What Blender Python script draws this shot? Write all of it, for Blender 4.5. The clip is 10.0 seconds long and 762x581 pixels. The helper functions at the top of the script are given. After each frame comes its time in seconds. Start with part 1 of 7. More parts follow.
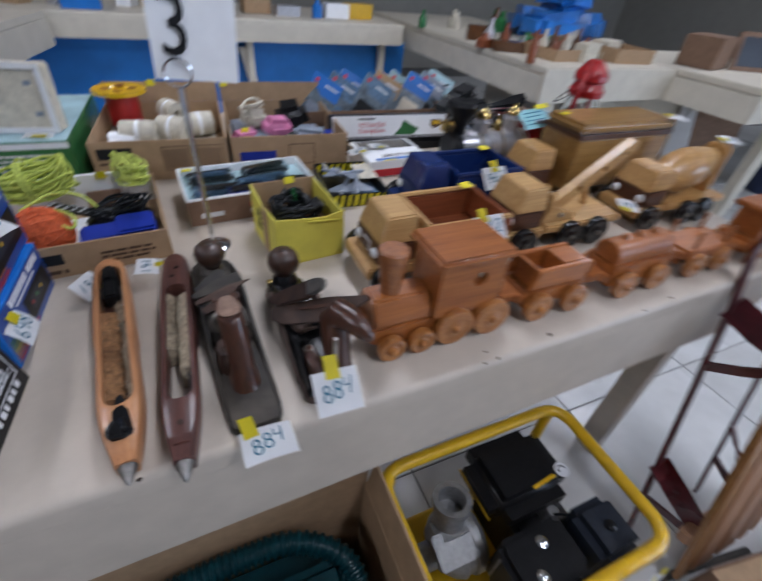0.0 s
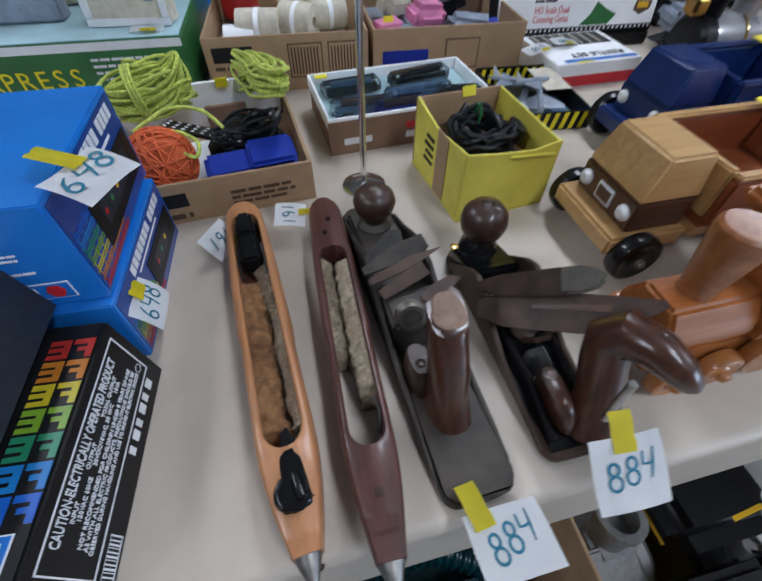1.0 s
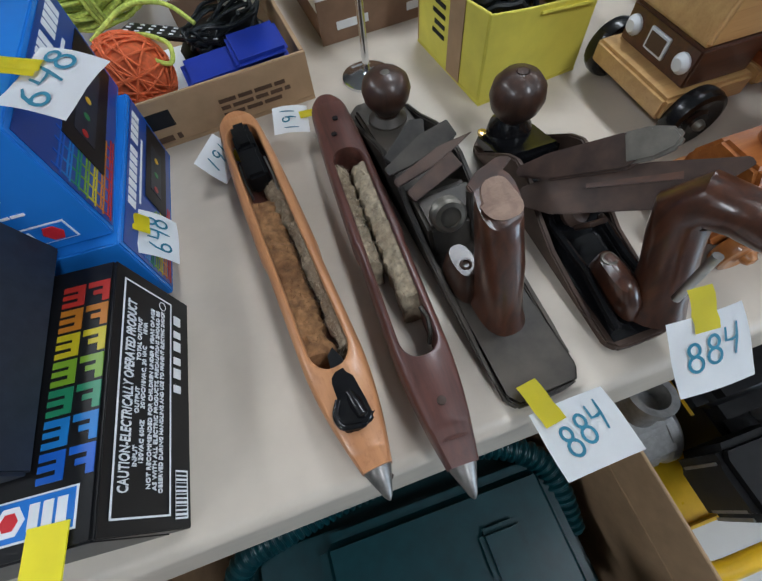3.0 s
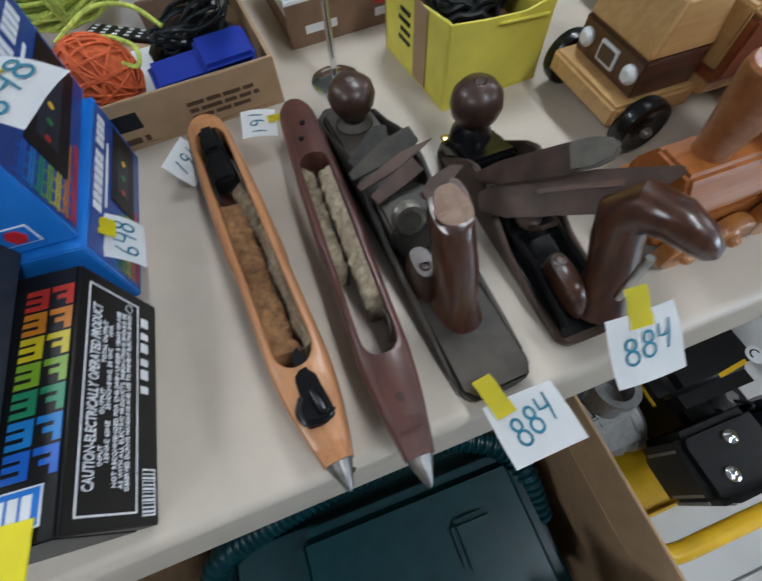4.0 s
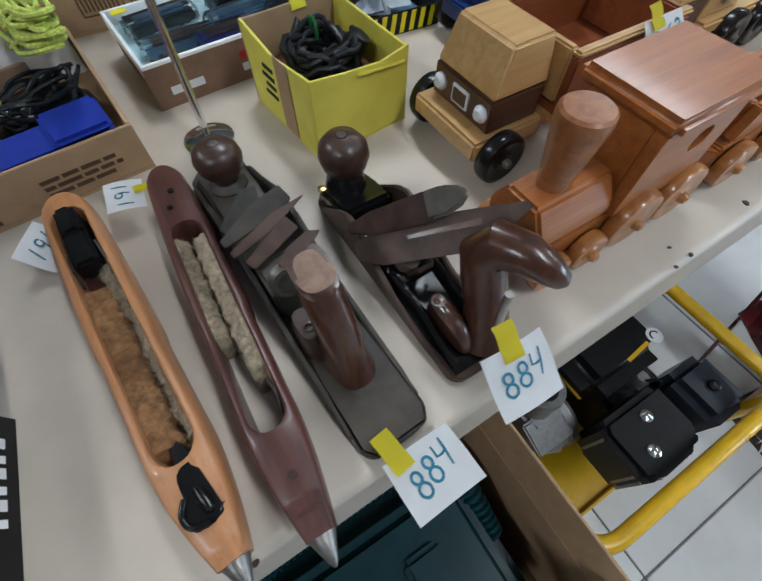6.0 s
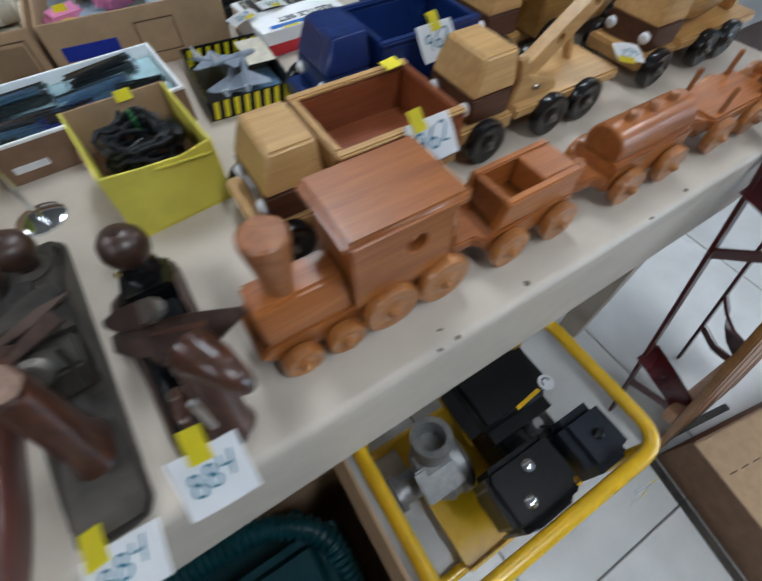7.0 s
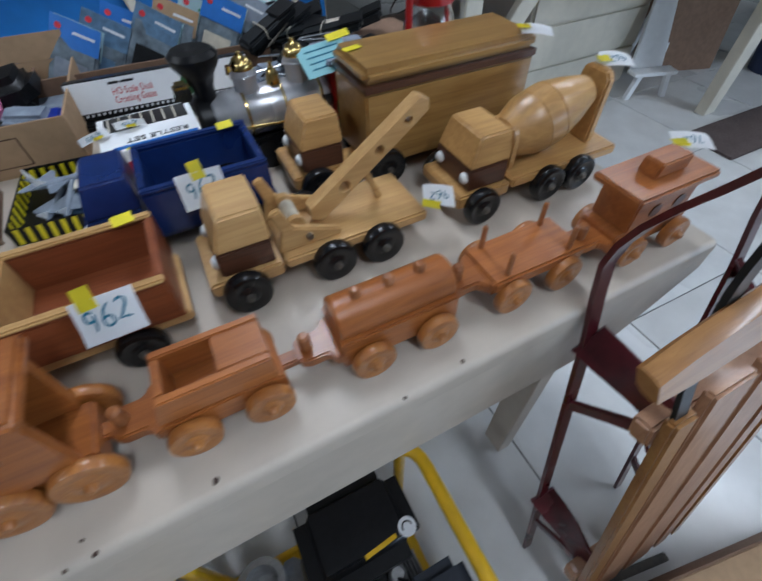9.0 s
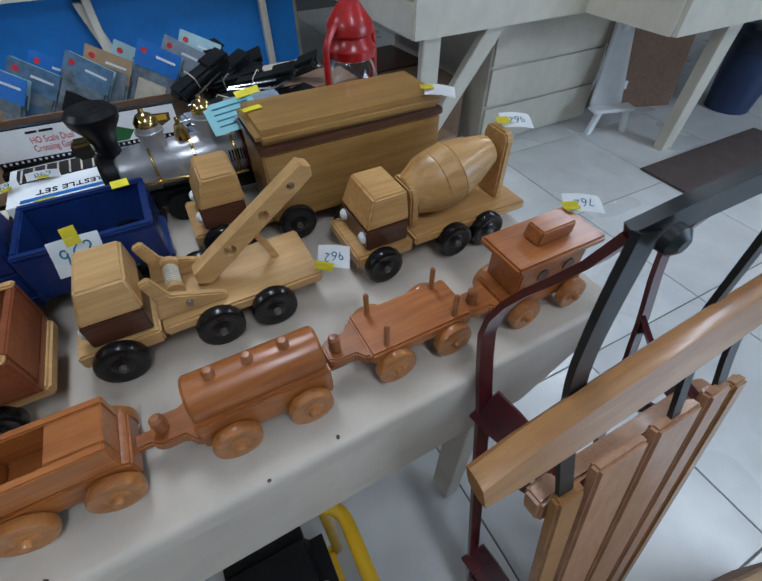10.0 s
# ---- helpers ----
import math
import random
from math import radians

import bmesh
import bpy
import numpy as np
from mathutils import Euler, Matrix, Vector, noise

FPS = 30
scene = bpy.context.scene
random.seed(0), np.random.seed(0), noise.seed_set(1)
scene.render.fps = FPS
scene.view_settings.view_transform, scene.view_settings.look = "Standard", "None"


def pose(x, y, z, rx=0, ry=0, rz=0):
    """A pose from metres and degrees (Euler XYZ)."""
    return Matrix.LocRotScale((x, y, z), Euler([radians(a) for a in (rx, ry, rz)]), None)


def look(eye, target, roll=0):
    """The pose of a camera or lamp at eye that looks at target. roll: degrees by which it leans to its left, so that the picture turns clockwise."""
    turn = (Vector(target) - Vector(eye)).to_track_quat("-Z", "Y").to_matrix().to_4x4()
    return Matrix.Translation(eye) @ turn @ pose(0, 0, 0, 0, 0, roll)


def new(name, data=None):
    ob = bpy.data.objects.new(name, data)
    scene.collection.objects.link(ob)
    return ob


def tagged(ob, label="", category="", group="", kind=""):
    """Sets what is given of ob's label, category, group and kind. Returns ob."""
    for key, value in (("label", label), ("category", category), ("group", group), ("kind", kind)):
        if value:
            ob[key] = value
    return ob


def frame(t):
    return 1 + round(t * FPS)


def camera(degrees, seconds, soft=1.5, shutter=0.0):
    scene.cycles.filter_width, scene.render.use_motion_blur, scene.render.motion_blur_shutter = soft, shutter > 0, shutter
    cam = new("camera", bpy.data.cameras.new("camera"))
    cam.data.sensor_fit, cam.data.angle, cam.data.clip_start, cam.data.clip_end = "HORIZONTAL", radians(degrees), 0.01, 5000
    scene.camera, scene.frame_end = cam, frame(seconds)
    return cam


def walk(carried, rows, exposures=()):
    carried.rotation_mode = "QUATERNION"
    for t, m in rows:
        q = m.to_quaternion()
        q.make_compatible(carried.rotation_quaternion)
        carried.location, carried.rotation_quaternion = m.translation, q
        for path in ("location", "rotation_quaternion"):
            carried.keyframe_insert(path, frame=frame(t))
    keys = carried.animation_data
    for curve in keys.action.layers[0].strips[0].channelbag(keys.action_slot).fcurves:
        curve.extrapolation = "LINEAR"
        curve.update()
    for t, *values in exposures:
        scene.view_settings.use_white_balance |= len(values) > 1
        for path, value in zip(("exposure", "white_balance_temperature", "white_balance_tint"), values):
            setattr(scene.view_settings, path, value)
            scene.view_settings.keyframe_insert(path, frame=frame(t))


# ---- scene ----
cam = camera(86.5, 10.0, 1.5, 0.5)
PATH = [
    (0, (0.091, 0.121, 1.156), (0.797, 1.509, -0.099), 5.9),
    (0.5, (0.04, 0.279, 1.104), (0.471, 1.594, -0.341), 5.8),
    (1, (0.009, 0.336, 1.066), (0.308, 1.584, -0.468), 0.6),
    (1.5, (-0.011, 0.346, 1.047), (0.223, 1.474, -0.587), -3.8),
    (2, (-0.016, 0.352, 1.041), (0.177, 1.396, -0.654), -7.5),
    (2.5, (-0.013, 0.353, 1.035), (0.164, 1.337, -0.697), -8.8),
    (3.8, (-0.01, 0.346, 1.04), (0.218, 1.253, -0.728), -5.9),
    (4, (0.002, 0.344, 1.046), (0.257, 1.249, -0.72), -4.7),
    (4.5, (0.031, 0.346, 1.05), (0.41, 1.25, -0.693), -0.5),
    (5, (0.038, 0.354, 1.049), (0.494, 1.257, -0.677), 0.4),
    (6.5, (0.093, 0.334, 1.067), (0.657, 1.201, -0.645), 0.7),
    (7, (0.254, 0.272, 1.108), (0.839, 1.208, -0.56), 0.4),
    (7.5, (0.396, 0.228, 1.113), (0.932, 1.255, -0.517), -1.7),
    (8, (0.455, 0.217, 1.118), (0.971, 1.301, -0.482), -2.4),
    (8.5, (0.506, 0.22, 1.121), (1.012, 1.341, -0.456), -2.8),
    (9, (0.614, 0.231, 1.146), (1.16, 1.401, -0.381), -1.9),
    (9.5, (0.719, 0.23, 1.162), (1.309, 1.425, -0.33), -0.7),
    (10, (0.749, 0.217, 1.171), (1.374, 1.435, -0.287), -0.5),
]
EXPOSURE = [(0.0, 0.27, 6350, 20), (1.0, 0.34, 6200, 15), (2.2, 0.5, 6350, 12), (4.0, 0.46, 6500, 10), (6.5, 0.40, 6450, 10), (8.5, 0.27, 6200, 13), (10.0, 0.08, 6050, 10)]
walk(cam, [(t, look(eye, target, roll)) for t, eye, target, roll in PATH], EXPOSURE)

# ---- world and light ----
world = bpy.data.worlds.new("room_air")
scene.world = world
world.use_nodes = True
world.node_tree.nodes["Background"].inputs[0].default_value = (0.62, 0.72, 0.9, 1)
world.node_tree.nodes["Background"].inputs[1].default_value = 0.008


def area_lamp(name, m, sx, sy, watts, colour):
    d = bpy.data.lights.new(name, "AREA")
    d.shape, d.size, d.size_y, d.energy, d.color = "RECTANGLE", sx, sy, watts, colour
    ob = new(name, d)
    ob.matrix_world = m
    return ob


TUBES = [(-1.9, -0.6), (-1.9, 1.9), (0.9, -0.9), (0.9, 1.7), (3.7, -0.6), (3.7, 1.9)]
for lx, ly in TUBES:
    area_lamp("tube_light", pose(lx, ly, 2.86), 0.28, 1.2, 16.5, (0.78, 0.91, 1.04))
# daylight from the shop window behind the aisle
area_lamp("window_light", look((4.6, -2.9, 1.6), (1.6, 0.8, 0.3)), 2.2, 1.5, 78.0, (0.62, 0.80, 1.0))

# ---- materials ----
MATS = {}


def nodes_of(name):
    m = bpy.data.materials.new(name)
    m.use_nodes = True
    nt = m.node_tree
    return m, nt, nt.nodes["Principled BSDF"]


def link(nt, a, b):
    nt.links.new(a, b)


def mix(nt, fac, a, b, mode="MIX"):
    n = nt.nodes.new("ShaderNodeMix")
    n.data_type, n.blend_type = "RGBA", mode
    for sock, v in ((n.inputs[0], fac), (n.inputs[6], a), (n.inputs[7], b)):
        if isinstance(v, bpy.types.NodeSocket):
            link(nt, v, sock)
        elif isinstance(v, (int, float)):
            sock.default_value = v
        else:
            sock.default_value = (*v, 1)
    return n.outputs[2]


def noise_tex(nt, scale, detail=3, stretch=(1, 1, 1), rough=0.55, distort=0.0):
    tc = nt.nodes.new("ShaderNodeTexCoord")
    mp = nt.nodes.new("ShaderNodeMapping")
    mp.inputs["Scale"].default_value = stretch
    link(nt, tc.outputs["Object"], mp.inputs[0])
    info = nt.nodes.new("ShaderNodeObjectInfo")
    off = nt.nodes.new("ShaderNodeVectorMath")
    off.operation = "ADD"
    sc = nt.nodes.new("ShaderNodeMath")
    sc.operation = "MULTIPLY"
    sc.inputs[1].default_value = 7.3
    link(nt, info.outputs["Random"], sc.inputs[0])
    link(nt, mp.outputs[0], off.inputs[0])
    link(nt, sc.outputs[0], off.inputs[1])
    n = nt.nodes.new("ShaderNodeTexNoise")
    n.inputs["Scale"].default_value, n.inputs["Detail"].default_value = scale, detail
    n.inputs["Roughness"].default_value, n.inputs["Distortion"].default_value = rough, distort
    link(nt, off.outputs[0], n.inputs[0])
    return n.outputs[0]


def ramp(nt, value, lo, hi):
    n = nt.nodes.new("ShaderNodeMapRange")
    n.inputs[1].default_value, n.inputs[2].default_value = lo, hi
    link(nt, value, n.inputs[0])
    return n.outputs[0]


def bump(nt, bsdf, height, strength, dist=0.002):
    n = nt.nodes.new("ShaderNodeBump")
    n.inputs["Strength"].default_value, n.inputs["Distance"].default_value = strength, dist
    link(nt, height, n.inputs["Height"])
    link(nt, n.outputs[0], bsdf.inputs["Normal"])


def plain(name, col, rough=0.5, metal=0.0, vary=0.12, scale=40.0, coat=0.0, bumps=0.15, dirt=None, dirt_amount=0.5):
    """Paint, plastic, metal or card with fine grain and larger stains."""
    m, nt, b = nodes_of(name)
    dark = tuple(c * (1 - vary * 1.6) for c in col)
    lite = tuple(min(1, c * (1 + vary)) for c in col)
    fine = noise_tex(nt, scale, 4)
    c = mix(nt, ramp(nt, fine, 0.3, 0.7), dark, lite)
    big = noise_tex(nt, scale * 0.14, 3)
    if dirt:
        c = mix(nt, mix(nt, ramp(nt, big, 0.42, 0.72), (0, 0, 0), (dirt_amount,) * 3), c, dirt)
    else:
        c = mix(nt, ramp(nt, big, 0.3, 0.75), c, mix(nt, 1.0, c, (1 - vary,) * 3, "MULTIPLY"))
    link(nt, c, b.inputs["Base Color"])
    r = nt.nodes.new("ShaderNodeMapRange")
    r.inputs[3].default_value, r.inputs[4].default_value = max(0.03, rough - 0.12), min(1, rough + 0.12)
    link(nt, big, r.inputs[0])
    link(nt, r.outputs[0], b.inputs["Roughness"])
    b.inputs["Metallic"].default_value = metal
    b.inputs["Coat Weight"].default_value = coat
    b.inputs["Coat Roughness"].default_value = 0.15
    if max(col) < 0.06 and metal < 0.3:
        b.inputs["Specular IOR Level"].default_value = 0.28
    if bumps:
        bump(nt, b, fine, bumps, 0.001)
    return m


def wood(name, light, dark, grain=(1, 14, 14), scale=9.0, rough=0.38, coat=0.24, stain=None):
    """Varnished wood; the grain runs along the object's x unless told otherwise."""
    m, nt, b = nodes_of(name)
    rings = noise_tex(nt, scale, 5, grain, 0.6, 0.6)
    fibre = noise_tex(nt, scale * 5, 3, (grain[0] * 0.4, grain[1] * 1.6, grain[2] * 1.6), 0.7)
    blot = noise_tex(nt, 14, 2)
    c = mix(nt, ramp(nt, rings, 0.34, 0.68), light, dark)
    c = mix(nt, ramp(nt, fibre, 0.55, 0.8), c, mix(nt, 1.0, c, (0.72, 0.66, 0.6), "MULTIPLY"))
    c = mix(nt, ramp(nt, blot, 0.45, 0.8), c, stain or mix(nt, 1.0, c, (0.86, 0.8, 0.74), "MULTIPLY"))
    info = nt.nodes.new("ShaderNodeObjectInfo")
    c = mix(nt, ramp(nt, info.outputs["Random"], 0.0, 1.0), c, mix(nt, 1.0, c, (0.86, 0.84, 0.82), "MULTIPLY"))
    link(nt, c, b.inputs["Base Color"])
    b.inputs["Roughness"].default_value = rough
    b.inputs["Coat Weight"].default_value = coat
    b.inputs["Coat Roughness"].default_value = 0.12
    bump(nt, b, fibre, 0.12, 0.0008)
    return m


def glass(name, col=(1, 1, 1), rough=0.02):
    m, nt, b = nodes_of(name)
    b.inputs["Base Color"].default_value = (*col, 1)
    b.inputs["Transmission Weight"].default_value = 1.0
    b.inputs["Roughness"].default_value = rough
    b.inputs["IOR"].default_value = 1.45
    return m


def glow(name, col, strength):
    m, nt, b = nodes_of(name)
    b.inputs["Emission Color"].default_value = (*col, 1)
    b.inputs["Emission Strength"].default_value = strength
    return m


TABLE = plain("cream_table_paint", (0.54, 0.47, 0.39), 0.46, vary=0.05, scale=22, coat=0.06, bumps=0.08, dirt=(0.42, 0.36, 0.29), dirt_amount=0.35)
BENCH = plain("cream_bench_paint", (0.62, 0.57, 0.47), 0.5, vary=0.05, scale=14, bumps=0.08, dirt=(0.45, 0.41, 0.34), dirt_amount=0.35)
TILE = plain("white_floor_tile", (0.60, 0.60, 0.59), 0.3, vary=0.06, scale=9, coat=0.2, bumps=0.05, dirt=(0.42, 0.41, 0.39), dirt_amount=0.5)
GROUT = plain("dark_grout", (0.19, 0.185, 0.18), 0.9, vary=0.2, scale=60)
WALLP = plain("wall_paint", (0.30, 0.29, 0.26), 0.8, vary=0.04, scale=8)
BLUEW = plain("blue_panel_paint", (0.012, 0.20, 0.60), 0.5, vary=0.1, scale=7, dirt=(0.012, 0.13, 0.42), dirt_amount=0.6)
CEIL = plain("ceiling_white", (0.30, 0.30, 0.30), 0.9, vary=0.04, scale=12)
TUBE = glow("lit_diffuser", (1.0, 0.95, 0.88), 5.0)
MAPLE = wood("varnished_maple", (0.59, 0.345, 0.125), (0.44, 0.235, 0.078))
PINE = wood("varnished_pine", (0.64, 0.40, 0.165), (0.52, 0.30, 0.115), scale=7)
GOLDEN = wood("golden_locust", (0.44, 0.255, 0.080), (0.31, 0.165, 0.050), scale=6, rough=0.3, coat=0.4)
TIPM = plain("dull_steel_tip", (0.34, 0.32, 0.30), 0.42, 1.0, vary=0.25, scale=90)
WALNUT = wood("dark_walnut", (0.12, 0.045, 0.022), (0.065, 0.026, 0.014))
CHERRY = wood("orange_cherry", (0.44, 0.145, 0.032), (0.29, 0.088, 0.020))
CHERRYX = wood("cherry_end_grain", (0.42, 0.16, 0.055), (0.26, 0.09, 0.03), grain=(9, 9, 9), scale=12)
WHEELW = wood("turned_wheel_wood", (0.50, 0.20, 0.048), (0.34, 0.115, 0.027), grain=(3, 3, 9), scale=16, coat=0.5)
REDWOOD = wood("red_mahogany", (0.30, 0.085, 0.03), (0.21, 0.055, 0.02))
SHUT_A = wood("worn_applewood", (0.55, 0.26, 0.115), (0.42, 0.18, 0.075), grain=(14, 1, 14), scale=8, rough=0.42, coat=0.2)
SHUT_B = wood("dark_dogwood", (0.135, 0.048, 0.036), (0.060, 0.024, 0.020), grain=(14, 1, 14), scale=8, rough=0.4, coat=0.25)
FELT = plain("fur_lining", (0.36, 0.29, 0.20), 0.95, vary=0.3, scale=160, bumps=0.6, dirt=(0.16, 0.09, 0.05), dirt_amount=0.8)
FELT_O = plain("rusty_fur_lining", (0.30, 0.15, 0.062), 0.95, vary=0.35, scale=150, bumps=0.6, dirt=(0.12, 0.05, 0.02), dirt_amount=0.8)
STEEL = plain("worn_steel", (0.55, 0.53, 0.50), 0.35, 1.0, vary=0.15, scale=80)
IRON = plain("dusty_iron", (0.030, 0.026, 0.022), 0.5, 0.35, vary=0.4, scale=70, dirt=(0.105, 0.085, 0.066), dirt_amount=0.75)
RUST = plain("brown_rusted_iron", (0.062, 0.034, 0.024), 0.5, 0.35, vary=0.3, scale=60, dirt=(0.125, 0.085, 0.066), dirt_amount=0.6)
JAPAN = plain("black_japanned_iron", (0.008, 0.008, 0.009), 0.22, 0.0, vary=0.3, scale=60, coat=0.3)
ROSE = wood("rosewood_handle", (0.095, 0.034, 0.018), (0.036, 0.015, 0.010), grain=(12, 12, 1.5), scale=10, rough=0.28, coat=0.45)
CHROME = plain("chrome", (0.75, 0.77, 0.80), 0.12, 1.0, vary=0.03, scale=60, bumps=0.0)
BLACK = plain("black_plastic", (0.008, 0.008, 0.009), 0.35, vary=0.2, scale=90, bumps=0.1)
TYRE = plain("black_painted_wood", (0.010, 0.010, 0.011), 0.25, vary=0.2, scale=60, coat=0.3)
GREYP = plain("slate_plastic", (0.020, 0.025, 0.036), 0.38, vary=0.12, scale=120)
NAVY = plain("navy_paint", (0.010, 0.030, 0.135), 0.28, vary=0.12, scale=40, coat=0.35)
CARD = plain("kraft_cardboard", (0.41, 0.265, 0.15), 0.85, vary=0.07, scale=50, bumps=0.15)
CARDD = plain("dark_cardboard", (0.23, 0.135, 0.085), 0.85, vary=0.1, scale=40)
YBOX = plain("yellow_printed_card", (0.74, 0.66, 0.10), 0.6, vary=0.07, scale=30, dirt=(0.56, 0.42, 0.05), dirt_amount=0.6)
WHITE = plain("white_paper", (0.90, 0.91, 0.92), 0.7, vary=0.03, scale=30, bumps=0.05)
WHITEP = plain("white_paint", (0.74, 0.75, 0.76), 0.5, vary=0.04, scale=20)
TAPE = plain("yellow_tape", (0.80, 0.68, 0.015), 0.5, vary=0.05, scale=40)
INK = plain("teal_ink", (0.008, 0.16, 0.25), 0.6, vary=0.1, scale=60, bumps=0)
INKB = plain("black_ink", (0.012, 0.012, 0.014), 0.6, vary=0.1, scale=60, bumps=0)
BROWNINK = plain("brown_print", (0.10, 0.055, 0.03), 0.8, vary=0.1, scale=60, bumps=0)
WINK = plain("white_print", (0.75, 0.76, 0.78), 0.5, vary=0.04, scale=60, bumps=0)
BLUEBOX = plain("glossy_blue_card", (0.016, 0.19, 0.62), 0.25, vary=0.08, scale=12, coat=0.4)
BLUEDK = plain("deep_blue_card", (0.006, 0.05, 0.26), 0.3, vary=0.1, scale=14, coat=0.3)
BLKCARD = plain("glossy_black_card", (0.006, 0.006, 0.007), 0.4, vary=0.2, scale=30, coat=0.08)
GREENBX = plain("green_card", (0.03, 0.16, 0.045), 0.4, vary=0.12, scale=18, coat=0.2)
PALE = plain("pale_sky_print", (0.42, 0.62, 0.66), 0.5, vary=0.2, scale=9)
YPAINT = plain("yellow_enamel", (0.72, 0.42, 0.008), 0.3, vary=0.06, scale=40, coat=0.3)
CAST = plain("grey_cast_aluminium", (0.30, 0.30, 0.30), 0.45, 0.6, vary=0.12, scale=90)
TEAL = plain("teal_plastic", (0.002, 0.034, 0.042), 0.35, vary=0.15, scale=40)
MAROON = plain("maroon_enamel", (0.09, 0.008, 0.013), 0.3, vary=0.2, scale=50, coat=0.3)
STRAP = plain("black_iron_strap", (0.018, 0.020, 0.022), 0.4, 0.3, vary=0.3, scale=60)
SLAT = wood("worn_ash", (0.46, 0.25, 0.14), (0.36, 0.18, 0.095), grain=(14, 14, 1), scale=7, rough=0.4)
SLATO = wood("golden_ash", (0.42, 0.21, 0.07), (0.30, 0.13, 0.04), grain=(1, 14, 14), scale=7, rough=0.35, coat=0.4)
REDP = plain("red_enamel", (0.42, 0.012, 0.012), 0.3, vary=0.1, scale=40, coat=0.3)
GREENP = plain("green_enamel", (0.02, 0.18, 0.05), 0.35, vary=0.1, scale=40)
DULL = plain("dull_pewter", (0.22, 0.20, 0.17), 0.4, 0.8, vary=0.2, scale=60)
BROKEN = wood("broken_rosewood", (0.29, 0.185, 0.13), (0.19, 0.11, 0.075), grain=(12, 12, 1.5), scale=10, rough=0.6, coat=0.0)
KNOB = wood("dusty_dark_knob", (0.075, 0.035, 0.022), (0.035, 0.018, 0.013), grain=(12, 12, 1.5), scale=10, rough=0.4, coat=0.25)
BRASS = plain("brass_gilt", (0.72, 0.52, 0.20), 0.18, 1.0, vary=0.1, scale=60)
SILVER = plain("silver_plastic", (0.50, 0.50, 0.52), 0.3, 0.5, vary=0.08, scale=50)
ROPE = plain("yellow_green_rope", (0.58, 0.66, 0.12), 0.8, vary=0.25, scale=300, dirt=(0.10, 0.16, 0.03), dirt_amount=0.5)
ORANGE = plain("orange_twine", (0.72, 0.13, 0.035), 0.75, vary=0.2, scale=200, bumps=0.4)
CABLE = plain("black_cable", (0.012, 0.014, 0.016), 0.4, vary=0.2, scale=80)
ROYAL = plain("royal_blue_plastic", (0.008, 0.030, 0.30), 0.4, vary=0.1, scale=50)
PINK = plain("pink_packaging", (0.70, 0.22, 0.40), 0.5, vary=0.15, scale=40)
CREAM = plain("cream_fabric", (0.62, 0.57, 0.46), 0.85, vary=0.12, scale=60)
CYAN = plain("cyan_paper", (0.28, 0.58, 0.62), 0.7, vary=0.05, scale=30)
GREYB = plain("grey_toy_plastic", (0.24, 0.28, 0.34), 0.5, vary=0.15, scale=60)
BLUEGREY = plain("blue_toy_plastic", (0.10, 0.20, 0.32), 0.45, vary=0.25, scale=60)
REDINK = plain("red_print", (0.60, 0.02, 0.03), 0.5, vary=0.08, scale=40, bumps=0)
BLUEINK = plain("blue_print", (0.01, 0.16, 0.55), 0.4, vary=0.08, scale=40, bumps=0)
MAT_F = plain("brown_rubber_mat", (0.085, 0.06, 0.055), 0.7, vary=0.15, scale=90)
BAGBLUE = plain("blue_plastic_bag", (0.02, 0.20, 0.62), 0.3, vary=0.25, scale=8, coat=0.3)
BINB = plain("navy_bin_plastic", (0.018, 0.035, 0.10), 0.45, vary=0.1, scale=30)
GLASS = glass("lamp_glass", (0.95, 0.97, 0.97))
CLEAR = glass("clear_bag", (0.85, 0.92, 0.95), 0.12)
RAINBOW = [plain("rainbow_" + n, tuple(v * 0.78 for v in c), 0.4, vary=0.08, scale=30, bumps=0) for n, c in (
    ("red", (0.55, 0.03, 0.015)), ("orange", (0.60, 0.20, 0.01)), ("yellow", (0.62, 0.50, 0.01)), ("lime", (0.20, 0.38, 0.02)),
    ("green", (0.015, 0.26, 0.12)), ("azure", (0.01, 0.22, 0.60)), ("blue", (0.008, 0.12, 0.55)))]


# ---- mesh helpers ----
I4 = Matrix.Identity(4)


def link_mesh(name, bm, mat):
    me = bpy.data.meshes.new(name)
    bmesh.ops.recalc_face_normals(bm, faces=bm.faces[:])
    bm.to_mesh(me)
    bm.free()
    for p in me.polygons:
        p.use_smooth = True
    me.set_sharp_from_angle(angle=radians(38))
    me.materials.append(mat)
    return new(name, me)


def part(name, bm, material, parent, label=""):
    """One mesh object under a thing or a part."""
    ob = link_mesh(name, bm, material)
    ob.parent = parent
    if label:
        tagged(ob, label)
    return ob


def share(name, data, parent, m):
    """Another object on the same mesh."""
    ob = new(name, data)
    ob.parent = parent
    ob.matrix_basis = m
    return ob


def thing(name, m, label, category, group="", kind=""):
    ob = new(name)
    ob.empty_display_size = 0.02
    ob.matrix_basis = m
    return tagged(ob, label, category, group, kind)


def solid(name, bm, mat, label, category="", group="", kind="", m=I4):
    ob = link_mesh(name, bm, mat)
    ob.matrix_basis = m
    return tagged(ob, label, category, group, kind)


def B():
    return bmesh.new()


